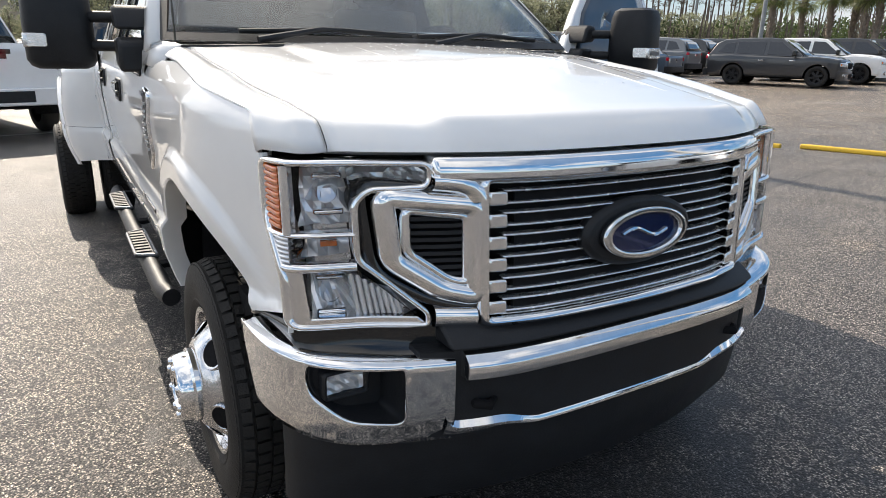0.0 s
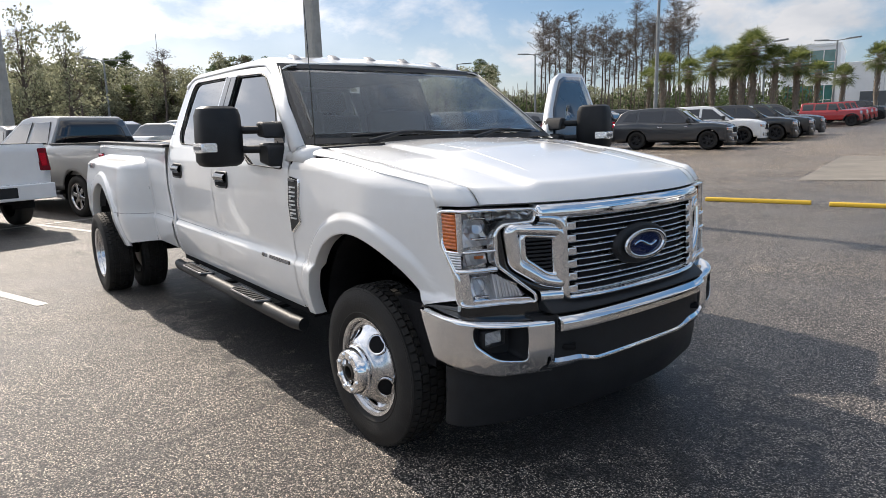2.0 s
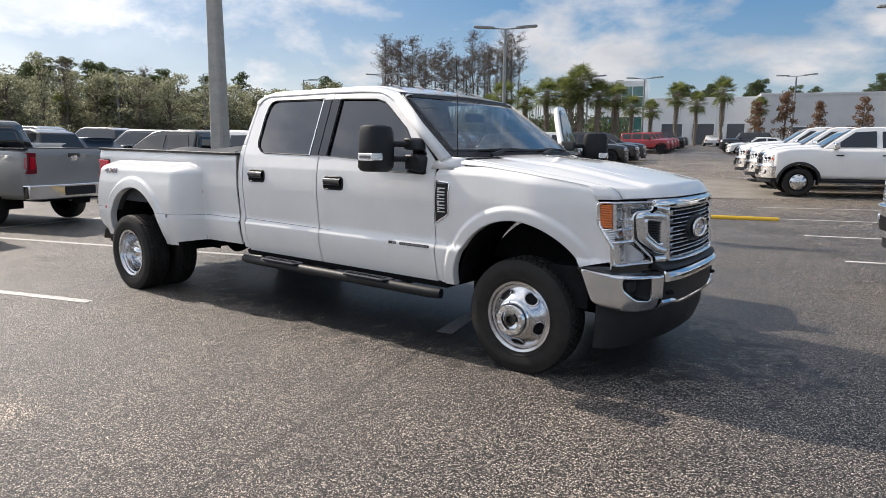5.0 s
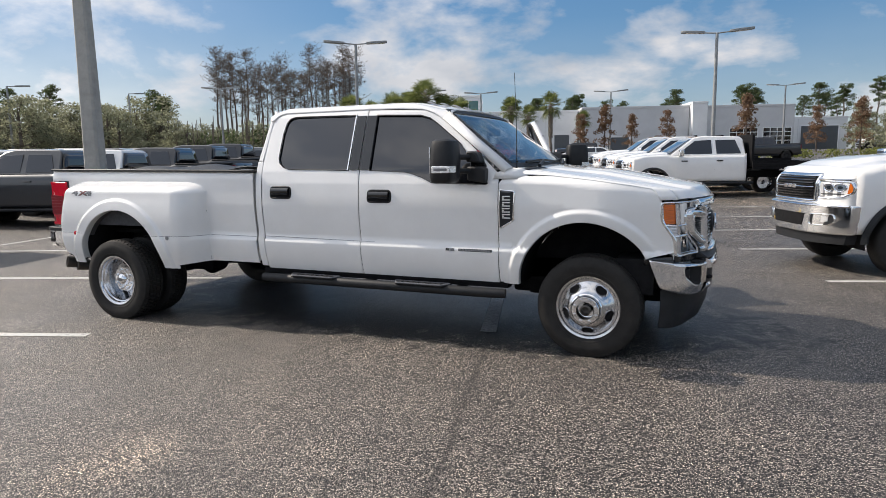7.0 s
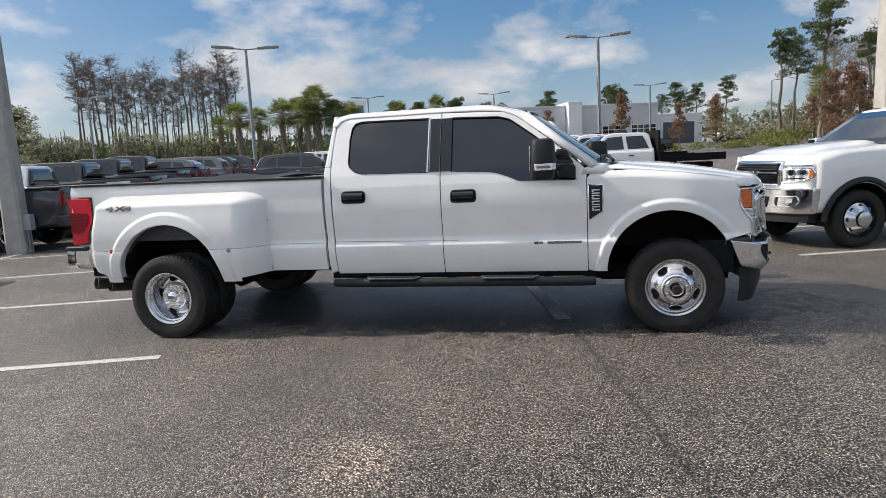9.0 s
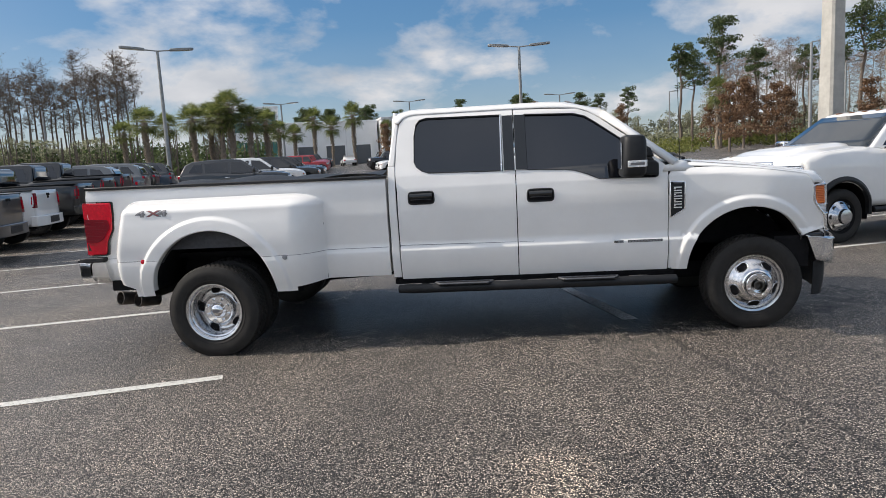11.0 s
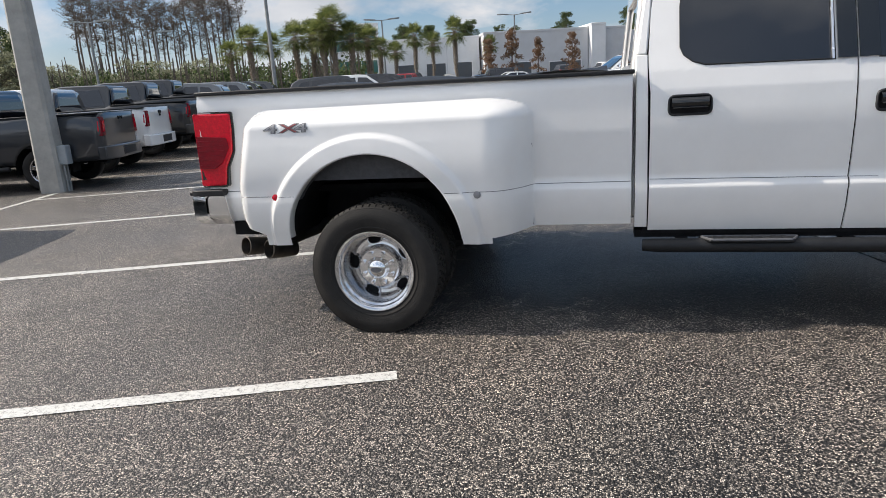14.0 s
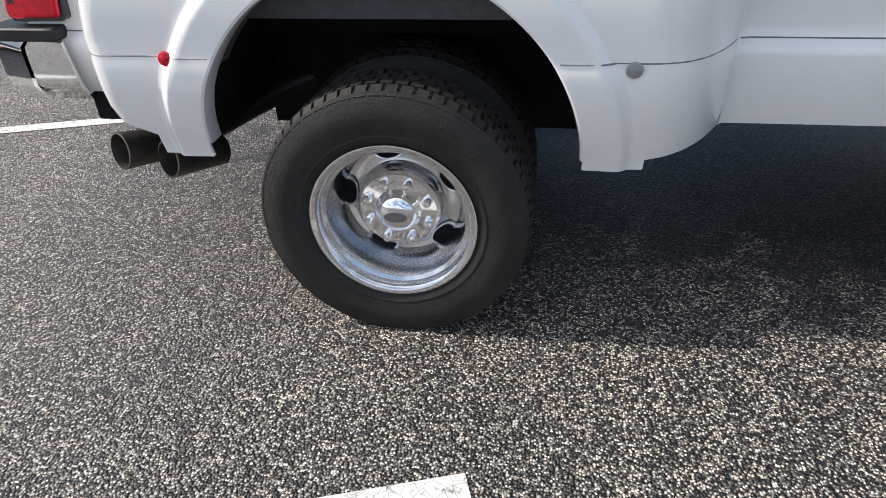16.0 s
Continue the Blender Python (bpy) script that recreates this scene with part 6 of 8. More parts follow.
SUV = dict(nose=2.5, tail=-2.55, xf=1.60, xr=-1.45, R=0.395, arch=0.46, sill=0.34, kx=0.985,
           belt=[(-2.55, 1.14), (-1.5, 1.14), (0.9, 1.08), (1.2, 1.10), (1.8, 1.07), (2.3, 1.00), (2.5, 0.94)],
           green=[(-2.50, 1.10), (-2.24, 1.58), (-1.95, 1.73), (-1.2, 1.79), (-0.2, 1.80), (0.22, 1.75), (1.10, 1.10)],
           wins=[[(-2.12, 1.24), (-1.50, 1.20), (-1.50, 1.62), (-1.86, 1.58)], [(-1.40, 1.20), (-0.36, 1.17), (-0.36, 1.66), (-1.40, 1.64)], [(-0.24, 1.17), (0.82, 1.15), (0.20, 1.63), (-0.24, 1.66)]], screen=[(1.08, 1.14), (0.26, 1.71)], rearw=[(-2.50, 1.20), (-2.28, 1.58)],
           doors=[-1.38, -0.27, 0.86], bed=False, cowl=1.10, tail_lamp=(0.98, 1.10), head=(0.78, 0.90), grille=(0.50, 0.68, 0.90), hoodbulge=0.03)
SEDAN = dict(SUV, belt=[(-2.55, 0.98), (-1.7, 1.0), (0.9, 0.93), (1.8, 0.88), (2.3, 0.80), (2.5, 0.74)], green=[(-2.0, 0.92), (-1.35, 1.36), (-1.0, 1.43), (-0.1, 1.45), (0.2, 1.42), (1.15, 0.92)],
             wins=[[(-1.65, 1.0), (-0.55, 0.99), (-0.55, 1.36), (-1.15, 1.33)], [(-0.45, 0.99), (0.78, 0.97), (0.12, 1.36), (-0.45, 1.37)]], screen=[(1.10, 0.96), (0.24, 1.40)], rearw=[(-1.95, 0.97), (-1.38, 1.33)], doors=[-1.5, -0.5, 0.8],
             tail_lamp=(0.78, 0.92), head=(0.62, 0.74), grille=(0.42, 0.5, 0.66), R=0.34, arch=0.39, sill=0.28, cowl=1.1)
JEEP = dict(SUV, nose=2.2, tail=-2.1, xf=1.5, xr=-1.45, R=0.42, arch=0.50, sill=0.50, belt=[(-2.1, 1.22), (0.75, 1.22), (0.85, 1.24), (2.1, 1.20), (2.2, 1.14)], green=[(-2.08, 1.18), (-2.0, 1.80), (-1.9, 1.85), (0.35, 1.85), (0.45, 1.80), (0.8, 1.18)],
            wins=[[(-1.9, 1.28), (-1.15, 1.28), (-1.15, 1.76), (-1.85, 1.76)], [(-1.02, 1.28), (-0.22, 1.28), (-0.22, 1.76), (-1.02, 1.76)], [(-0.10, 1.28), (0.62, 1.28), (0.38, 1.76), (-0.10, 1.76)]], screen=[(0.78, 1.26), (0.47, 1.78)], rearw=[(-2.09, 1.28), (-2.02, 1.76)], doors=[-1.08, -0.16, 0.7], cowl=0.8, head=(0.95, 1.12), grille=(0.45, 0.82, 1.14))


DARKAMB = mat("dark_amber_lens", (0.16, 0.06, 0.015), 0.15, 0, 0.2, 60, coat=0.8)


def park_wheel(parent, x, s, R, y, rim, dually=False):
    c = (x, s * y, R - 0.01)
    ri = R * 0.62
    h = 0.12
    w = part("wheel", Geo().lathe([(ri * 0.30, 0.05), (ri * 0.9, 0.045), (ri * 0.93, 0.10), (ri * 1.02, 0.115), (ri * 1.02, 0.09), (ri * 0.98, -0.1)], c, n=32, sign=s), DARK if rim is not None else ALU, parent)
    part("tyre", Geo().lathe([(ri, h * 0.8), (ri + 0.02, h * 0.95), (ri + 0.06, h * 1.03), (R - 0.04, h), (R - 0.012, h * 0.86), (R, h * 0.6), (R, -h * 0.6), (R - 0.012, -h * 0.86), (R - 0.04, -h), (ri, -h)], c, n=40, sign=s), RUBBER, w)
    if dually:
        part("wheel_disc", Geo().lathe([(ri * 0.98, 0.08), (ri * 0.8, 0.10), (ri * 0.55, 0.15), (ri * 0.45, 0.16), (ri * 0.42, 0.20), (ri * 0.2, 0.21), (0, 0.21)], c, n=32, sign=s), ALU, w)
        # dark ovals on the uncut disc paint the shade inside its hand holes
        for k in range(8):
            vent_at = 2 * math.pi * k / 8
            part("hand_hole_shade", Geo().hull([(0.026 * math.cos(t), 0.032 * math.sin(t)) for t in [2 * math.pi * q / 12 for q in range(12)]], lambda a, b, d: (c[0] + (ri * 0.74 + a) * math.cos(vent_at) - b * math.sin(vent_at), c[1] + s * (0.108 - 0.25 * a + d), c[2] + (ri * 0.74 + a) * math.sin(vent_at) + b * math.cos(vent_at)), 0.0, 0.006), GLOSSB, w)
        return w
    for k in range(6):
        a = 2 * math.pi * (k + 0.25) / 6
        def sp(u, t, d, a=a):
            return (c[0] + u * math.cos(a) - t * math.sin(a), c[1] + s * d, c[2] + u * math.sin(a) + t * math.cos(a))
        part("spoke", Geo().hull([(0.03, -0.035), (ri * 0.95, -0.045), (ri * 0.95, 0.045), (0.03, 0.035)], sp, 0.06, 0.095), rim or ALU, w, bev=0.008)
    part("rim_lip", Geo().lathe([(ri * 0.90, 0.09), (ri * 0.94, 0.112), (ri * 1.01, 0.118), (ri * 1.02, 0.10)], c, n=32, sign=s), rim or ALU, w)
    part("hub_cap", Geo().lathe([(ri * 0.34, 0.07), (ri * 0.30, 0.10), (0, 0.105)], c, n=18, sign=s), rim or ALU, w)
    return w


def vehicle(name, label, category, m, colour, sp, group, rim=ALU, flare=None, chrome=CHROME, flatbed=False, dually=False, roof_lamps=False):
    P = PAINTS[colour]
    root = thing(name, m, label, category, group)
    nose_x, tail_x, kx, sill = sp["nose"], sp["tail"], sp["kx"], sp["sill"]
    xt = -1.02 if flatbed else tail_x
    nr = 0.30 if sp["bed"] else 0.18

    def hw(z, x=0.0):
        z2 = z if sp["bed"] else z + 0.20
        return kx * lerp(z2, TAILC) - 0.10 * ease((x - nose_x + 0.75) / 0.75) ** 1.5 - 0.05 * ease((tail_x + 0.5 - x) / 0.5) ** 2

    def low(x):
        z = sill
        for xa in (sp["xf"], sp["xr"]):
            d = abs(x - xa)
            if d < sp["arch"]:
                z = max(z, sp["R"] - 0.01 + math.sqrt(sp["arch"] ** 2 - d * d) * 0.97)
        return z
    xs = set(np.linspace(xt, nose_x - nr, 40).round(4))
    for xa in (sp["xf"], sp["xr"]):
        xs |= {round(xa + sp["arch"] * math.cos(math.pi * k / 24), 4) for k in range(25)}
    xs = [x for x in sorted(xs) if x >= xt]
    body = Geo()
    for s in (-1, 1):
        body.grid([[(x, s * hw(low(x) + (lerp(x, sp["belt"]) - low(x)) * t, x), low(x) + (lerp(x, sp["belt"]) - low(x)) * t) for x in xs] for t in [k / 8 for k in range(9)]])
    # hood and nose
    zt = lerp(nose_x - nr, sp["belt"])
    nb = sill + 0.06

    def nose_face(q, z, w=0.0):
        f = (z - nb) / (zt - nb)
        return (nose_x - nr * abs(q) ** 3.2 - 0.10 * ease((f - 0.75) / 0.3) + w, q * hw(z, nose_x - nr), z)
    def hood_pt(q, t):
        xe = nose_face(q, zt + 0.03 * (1 - q * q))[0]
        x = sp["cowl"] - 0.1 + (xe - sp["cowl"] + 0.1) * t
        crown = lerp(x, sp["belt"]) + 0.05 * (1 - q * q) + sp["hoodbulge"] * ease((0.62 - abs(q)) / 0.15)
        k = ease((t - 0.80) / 0.20)
        return (x, hw(lerp(x, sp["belt"]), min(x, nose_x - nr)) * q, crown * (1 - k) + (zt + 0.03 * (1 - q * q)) * k)
    body.grid([[hood_pt(q, t) for q in np.linspace(-1, 1, 25)] for t in np.linspace(0, 1, 20)])
    body.grid([[nose_face(q, nb + (zt + 0.03 * (1 - q * q) - nb) * t) for q in np.linspace(-1, 1, 21)] for t in [k / 8 for k in range(9)]])
    if not flatbed:
        tz = lerp(tail_x, sp["belt"])
        body.grid([[(tail_x - 0.05 * (1 - q ** 4), q * hw(z, tail_x), z) for q in np.linspace(-1, 1, 13)] for z in np.linspace(sill + 0.1, tz, 7)])
    bd = part("body", body, P, root, thick=0.012)
    part("underbody", Geo().box(xt + 0.1, nose_x - 0.3, -0.62, 0.62, sill - 0.06, sill + 0.25), DARK, root)
    for xa in (sp["xf"], sp["xr"]):
        if flatbed and xa < 0:
            continue
        for s in (-1, 1):
            part("wheel_well", Geo().grid([[(x, s * y, z) for x, z in arc(xa, sp["R"], sp["arch"] + 0.005, 190, -10, 20)] for y in (0.92 * kx, 0.55)]), DARK, root)
            if flare:
                part("wheel_flare", Geo().grid([[(xa + (x - xa) * k, s * (hw(min(z, 1.1), xa) + o), sp["R"] + (z - sp["R"]) * k) for x, z in arc(xa, sp["R"] - 0.01, sp["arch"], 180, 0, 28)] for k, o in ((0.985, -0.03), (0.985, 0.035), (1.04, 0.045), (1.14, 0.012))]), flare, bd)
    # greenhouse
    gz0 = sp["green"][0][1]

    def hg(x, z, w):
        return (x, w * (hw(gz0, 0) - 0.012 - 0.42 * kx * (z - gz0) - 0.05 * ease((z - 1.9 * (1 if sp["bed"] else 0.9)) / 0.1)), z)
    cab = part("cab", Geo().hull(sp["green"], hg, -1, 1), P, root, bev=0.035)
    for s in (-1, 1):
        for q in sp["wins"]:
            part("window", Geo().slab(q, lambda x, z, w: hg(x, z, s * 1.0)[:1] + (hg(x, z, s)[1] + s * w,) + (z,), -0.01, 0.006, 4, 3), TINT, cab, bev=0.003)
        for x in sp["doors"]:
            part("door_gap", Geo().tube([(x, s * (hw(z, x) + 0.001), z) for z in np.linspace(sill + 0.06 if abs(x - sp["xr"]) > sp["arch"] else low(x) + 0.03, lerp(x, sp["belt"]) - 0.01, 8)], 0.0045, 5), DARK, bd)
        for x in sp["doors"][1:]:
            part("door_handle", Geo().box(x - 0.26, x - 0.06, min(s * hw(1.1), s * (hw(1.1) + 0.035)), max(s * hw(1.1), s * (hw(1.1) + 0.035)), gz0 - 0.17, gz0 - 0.135), chrome if colour != "white" else GLOSSB, bd, bev=0.01)
        mi = part("mirror", Geo().box(sp["screen"][0][0] - 0.36, sp["screen"][0][0] - 0.22, min(s * (hw(gz0) + 0.04), s * (hw(gz0) + 0.26)), max(s * (hw(gz0) + 0.04), s * (hw(gz0) + 0.26)), gz0 + 0.02, gz0 + 0.22), chrome if sp["bed"] and colour == "white" else GLOSSB, root, bev=0.03)
        part("mirror_stalk", Geo().box(sp["screen"][0][0] - 0.33, sp["screen"][0][0] - 0.25, min(s * (hw(gz0) - 0.04), s * (hw(gz0) + 0.1)), max(s * (hw(gz0) - 0.04), s * (hw(gz0) + 0.1)), gz0 + 0.01, gz0 + 0.05), GLOSSB, mi)
    (xa, za), (xb, zb) = sp["screen"]
    part("windscreen", Geo().grid([[(xa + (xb - xa) * t + 0.03 + 0.05 * (1 - q * q) * (1 - t), q * (abs(hg(0, za + (zb - za) * t, 1)[1]) - 0.05), za + (zb - za) * t + 0.012) for q in np.linspace(-1, 1, 11)] for t in np.linspace(0, 1, 6)]), SKYGLASS, cab, thick=0.006)
    (xa, za), (xb, zb) = sp["rearw"]
    part("rear_window", Geo().grid([[(xa + (xb - xa) * t - 0.015, q * (abs(hg(0, za + (zb - za) * t, 1)[1]) - 0.06), za + (zb - za) * t) for q in np.linspace(-1, 1, 7)] for t in np.linspace(0, 1, 4)]), TINT, cab, thick=0.008)
    if roof_lamps:
        for y in (-0.5, -0.25, 0, 0.25, 0.5):
            part("clearance_lamp", Geo().box(0.42, 0.52, y - 0.035, y + 0.035, 1.962, 1.984), DARKAMB, cab, bev=0.012)
    # face
    gh, g0, g1 = sp["grille"]
    gq = gh / hw(1.0, nose_x - nr)
    gp = part("grille", Geo().slab([(-gq, g0), (gq, g0), (gq, g1), (-gq, g1)], nose_face, -0.02, 0.012, 14, 4), DARK, root)
    nbar = 9 if sp["bed"] else 5
    for k in range(nbar):
        z = g0 + (g1 - g0) * (k + 0.5) / nbar
        part("grille_bar", Geo().slab([(-gq * 0.96, z - 0.008), (gq * 0.96, z - 0.008), (gq * 0.96, z + 0.004), (-gq * 0.96, z + 0.004)], nose_face, 0.0, 0.026, 12, 1), GLOSSB if sp["bed"] else DARK, gp)
    if sp["bed"]:
        frame_ = rounded([(-gq - 0.025, g0 - 0.012), (gq + 0.025, g0 - 0.012), (gq + 0.045, g1 + 0.012), (-gq - 0.045, g1 + 0.012)], 0.025)
        part("grille_surround", Geo().bead(nose_face, frame_, 0.026, 0.034, closed=True, n=9, base=-0.03), chrome, gp)
        zc = (g0 + g1) / 2 + 0.012
        part("grille_crossbar", Geo().bead(nose_face, [(-gq + 2 * gq * k / 20, zc) for k in range(21)], 0.011, 0.030, n=7), chrome, gp)
        for k in range(3):
            part("grille_badge", Geo().slab([(-0.17 + 0.12 * k, zc - 0.026), (-0.08 + 0.12 * k, zc - 0.026), (-0.08 + 0.12 * k, zc + 0.026), (-0.17 + 0.12 * k, zc + 0.026)], nose_face, 0.01, 0.044, 2, 1), chrome, gp, bev=0.004)
    else:
        part("grille_surround", Geo().ring([(-gq, g0), (gq, g0), (gq, g1), (-gq, g1)], [(-gq - 0.05, g0 - 0.03), (gq + 0.05, g0 - 0.03), (gq + 0.05, g1 + 0.03), (-gq - 0.05, g1 + 0.03)], nose_face, 0.022, 8, 2), chrome, gp, thick=0.03)
    h0, h1 = sp["head"]
    for s in (-1, 1):
        N = lambda q, z, w=0.0, s=s: nose_face(s * q, z, w)
        if sp["bed"]:
            lamp = [(gq + 0.075, h0 - 0.015), (0.90, h0), (0.985, h0 + 0.055), (0.995, h0 + 0.115), (0.965, h1 - 0.01), (gq + 0.065, h1 + 0.005)]
            hl = part("headlamp", Geo().slab([(gq + 0.075, h0 - 0.01), (0.985, h0 + 0.01), (0.99, h1 - 0.005), (gq + 0.065, h1)], N, -0.03, 0.006, 8, 4), DECALG, root, "clear headlamp in a chrome surround")
            part("lamp_surround", Geo().bead(N, rounded(lamp, 0.02), 0.013, 0.026, closed=True, n=7, base=-0.03), chrome, hl)
            part("lamp_brow", Geo().bead(N, [(gq + 0.04 + (0.97 - gq - 0.04) * k / 8, h1 + 0.018 - 0.004 * k / 8) for k in range(9)], 0.011, 0.036, n=7, base=-0.03), chrome, hl)
            for qc, r_ in ((gq + 0.20, 0.060), (gq + 0.33, 0.060)):
                qc = min(qc, 0.86)
                oval_ = [(qc + r_ * math.cos(2 * math.pi * k / 20), (h0 + h1) / 2 + 0.016 + 0.048 * math.sin(2 * math.pi * k / 20)) for k in range(20)]
                part("projector", Geo().bead(N, oval_, 0.008, 0.018, closed=True, n=5), CHROME, hl)
                part("lamp_bowl", Geo().hull(oval_, N, 0.0, 0.009), CHROME, hl)
                part("bulb", Geo().hull([(qc + 0.4 * (q - qc), (h0 + h1) / 2 + 0.016 + 0.4 * (z - (h0 + h1) / 2 - 0.016)) for q, z in oval_], N, 0.0, 0.014), SKYGLASS, hl)
            part("lamp_divider", Geo().slab([(gq + 0.10, h0 + 0.030), (0.90, h0 + 0.036), (0.90, h0 + 0.046), (gq + 0.10, h0 + 0.040)], N, 0.002, 0.014, 4, 1), GLOSSB, hl)
            part("inner_pod", Geo().slab([(gq + 0.085, h0 + 0.01), (gq + 0.13, h0 + 0.01), (gq + 0.12, h1 - 0.03), (gq + 0.085, h1 - 0.02)], N, 0.002, 0.012, 2, 2), REFLECT, hl)
            part("turn_lamp", Geo().slab([(0.935, h0 + 0.040), (0.972, h0 + 0.060), (0.984, h0 + 0.115), (0.955, h1 - 0.03)], N, 0.0, 0.018, 2, 3), AMBER, hl)
        else:
            hl = part("headlamp", Geo().slab([(gq + 0.07, h0 - 0.03), (0.995, h0), (0.995, h1), (gq + 0.05, h1 + 0.01)], N, -0.03, 0.018, 8, 4), REFLECT, root, bev=0.008)
            part("turn_lamp", Geo().slab([(0.94, h0 + 0.03), (0.99, h0 + 0.03), (0.99, h1 - 0.02), (0.94, h1 - 0.02)], N, 0.0, 0.026, 2, 2), AMBER, hl)
            part("lamp_divider", Geo().slab([(gq + 0.10, (h0 + h1) / 2 - 0.006), (0.93, (h0 + h1) / 2 + 0.006), (0.93, (h0 + h1) / 2 + 0.018), (gq + 0.10, (h0 + h1) / 2 + 0.006)], N, 0.01, 0.024, 4, 1), GLOSSB, hl)
    bz0, bz1 = sill - 0.02 if sp["bed"] else sill - 0.08, g0 - 0.05
    fbp = part("front_bumper", Geo().slab([(-1.02, bz0), (1.02, bz0), (1.02, bz1), (-1.02, bz1)], nose_face, -0.10, 0.055, 20, 4), chrome if sp["bed"] else P, root, bev=0.02)
    hz = bz1 - bz0
    part("bumper_intake", Geo().slab([(-0.40, bz0 + 0.24 * hz), (0.40, bz0 + 0.24 * hz), (0.44, bz0 + 0.66 * hz), (-0.44, bz0 + 0.66 * hz)], nose_face, 0.03, 0.060, 10, 2), DARK, fbp)
    if sp["bed"]:
        part("bumper_lip", Geo().bead(nose_face, [(-1.0 + 0.05 * k, bz1 - 0.014) for k in range(41)], 0.022, 0.078, n=7, base=0.0), chrome, fbp)
    for s in (-1, 1):
        N = lambda q, z, w=0.0, s=s: nose_face(s * q, z, w)
        slot = rounded([(0.55, bz0 + 0.30 * hz), (0.80, bz0 + 0.30 * hz), (0.88, bz0 + 0.44 * hz), (0.86, bz0 + 0.68 * hz), (0.55, bz0 + 0.66 * hz)], 0.03)
        fo = part("fog_pocket", Geo().hull(slot, N, 0.03, 0.058), BLACKP, fbp)
        part("pocket_rim", Geo().bead(N, slot, 0.012, 0.070, closed=True, n=7, base=0.02), chrome, fo)
        part("fog_lamp", Geo().slab([(0.72, bz0 + 0.42 * hz), (0.80, bz0 + 0.44 * hz), (0.80, bz0 + 0.60 * hz), (0.72, bz0 + 0.60 * hz)], N, 0.05, 0.062, 3, 1), REFLECT, fo)
    part("air_dam", Geo().slab([(-0.95, bz0 - 0.12), (0.95, bz0 - 0.12), (0.97, bz0), (-0.97, bz0)], nose_face, -0.12, 0.01, 12, 2), BLACKP, fbp)
    # tail
    if not flatbed:
        tl0, tl1 = sp["tail_lamp"]
        for s in (-1, 1):
            tlp = part("tail_lamp", Geo().hull([(tail_x - 0.035, tl0), (tail_x + 0.16, tl0), (tail_x + 0.12, tl1), (tail_x - 0.03, tl1)], lambda x, z, w: (x, s * (hw(z, tail_x) + w), z), -0.17, 0.012), DREDLENS if sp["bed"] else REDLENS, root, "dark red tail lamp with a bright core" if sp["bed"] else "", bev=0.012)
            part("lamp_core", Geo().hull([(tail_x - 0.045, tl0 + 0.08), (tail_x, tl0 + 0.08), (tail_x, tl1 - 0.08), (tail_x - 0.045, tl1 - 0.08)], lambda x, z, w: (x, s * (hw(z, tail_x) + w), z), -0.13, -0.04), REDLENS if sp["bed"] else DREDLENS, tlp)
            if sp["bed"]:
                part("lamp_bar", Geo().hull([(tail_x + 0.02, tl0 + 0.09), (tail_x + 0.045, tl0 + 0.09), (tail_x + 0.035, tl1 - 0.09), (tail_x + 0.01, tl1 - 0.09)], lambda x, z, w: (x, s * (hw(z, tail_x) + w), z), 0.0, 0.015), REDLENS, tlp)
        part("rear_bumper", Geo().slab([(-0.97 * kx, sill + 0.0), (0.97 * kx, sill + 0.0), (0.97 * kx, sill + 0.26), (-0.97 * kx, sill + 0.26)], lambda y, z, w: (tail_x - 0.10 + 0.10 * (abs(y) / 0.97) ** 5 - w, y, z), -0.10, 0.06, 14, 3), (P if colour in ("white", "black") else chrome) if sp["bed"] else BLACKP, root, bev=0.02)
        part("bumper_step", Geo().box(tail_x - 0.165, tail_x - 0.10, -0.34, 0.34, sill + 0.05, sill + 0.22), BLACKP, root, bev=0.01)
        part("tail_badge", Geo().box(tail_x - 0.062, tail_x - 0.045, -0.07, 0.07, sp["belt"][0][1] - 0.22, sp["belt"][0][1] - 0.11), GLOSSB if colour == "white" else chrome, bd, bev=0.01)
        if sp["bed"]:
            part("bed_floor", Geo().box(tail_x + 0.03, -1.0, -0.83, 0.83, 0.80, 0.86), DARK, root)
            part("bed_wall", Geo().box(-1.04, -1.0, -0.90, 0.90, 0.8, 1.40), P, root)
            for s in (-1, 1):
                part("rail_cap", Geo().box(tail_x, -1.0, min(s * 0.86, s * 0.945), max(s * 0.86, s * 0.945), 1.405, 1.432), BLACKP, bd, bev=0.008)
                part("inner_wall", Geo().box(tail_x + 0.04, -1.02, min(s * 0.83, s * 0.88), max(s * 0.83, s * 0.88), 0.82, 1.41), P, bd)
            part("tailgate_handle", Geo().box(tail_x - 0.062, tail_x - 0.04, -0.13, 0.13, 1.27, 1.34), GLOSSB, bd, bev=0.008)
    else:
        fl = part("flatbed", Geo().box(-3.6, -1.15, -1.15, 1.15, 0.98, 1.08), DARK, root, "black steel flatbed", bev=0.01)
        part("headboard", Geo().box(-1.22, -1.13, -1.05, 1.05, 1.05, 2.02), DARK, fl, bev=0.02)
        for y in (-1.14, 1.10):
            part("bed_rail", Geo().box(-3.6, -1.15, y, y + 0.04, 0.90, 1.16), DARK, fl)
        part("frame_rail", Geo().box(-3.5, -1.0, -0.42, 0.42, 0.62, 0.82), DARK, root)
        for s in (-1, 1):
            park_wheel(root, -2.35, s, sp["R"], 0.98, None, True)
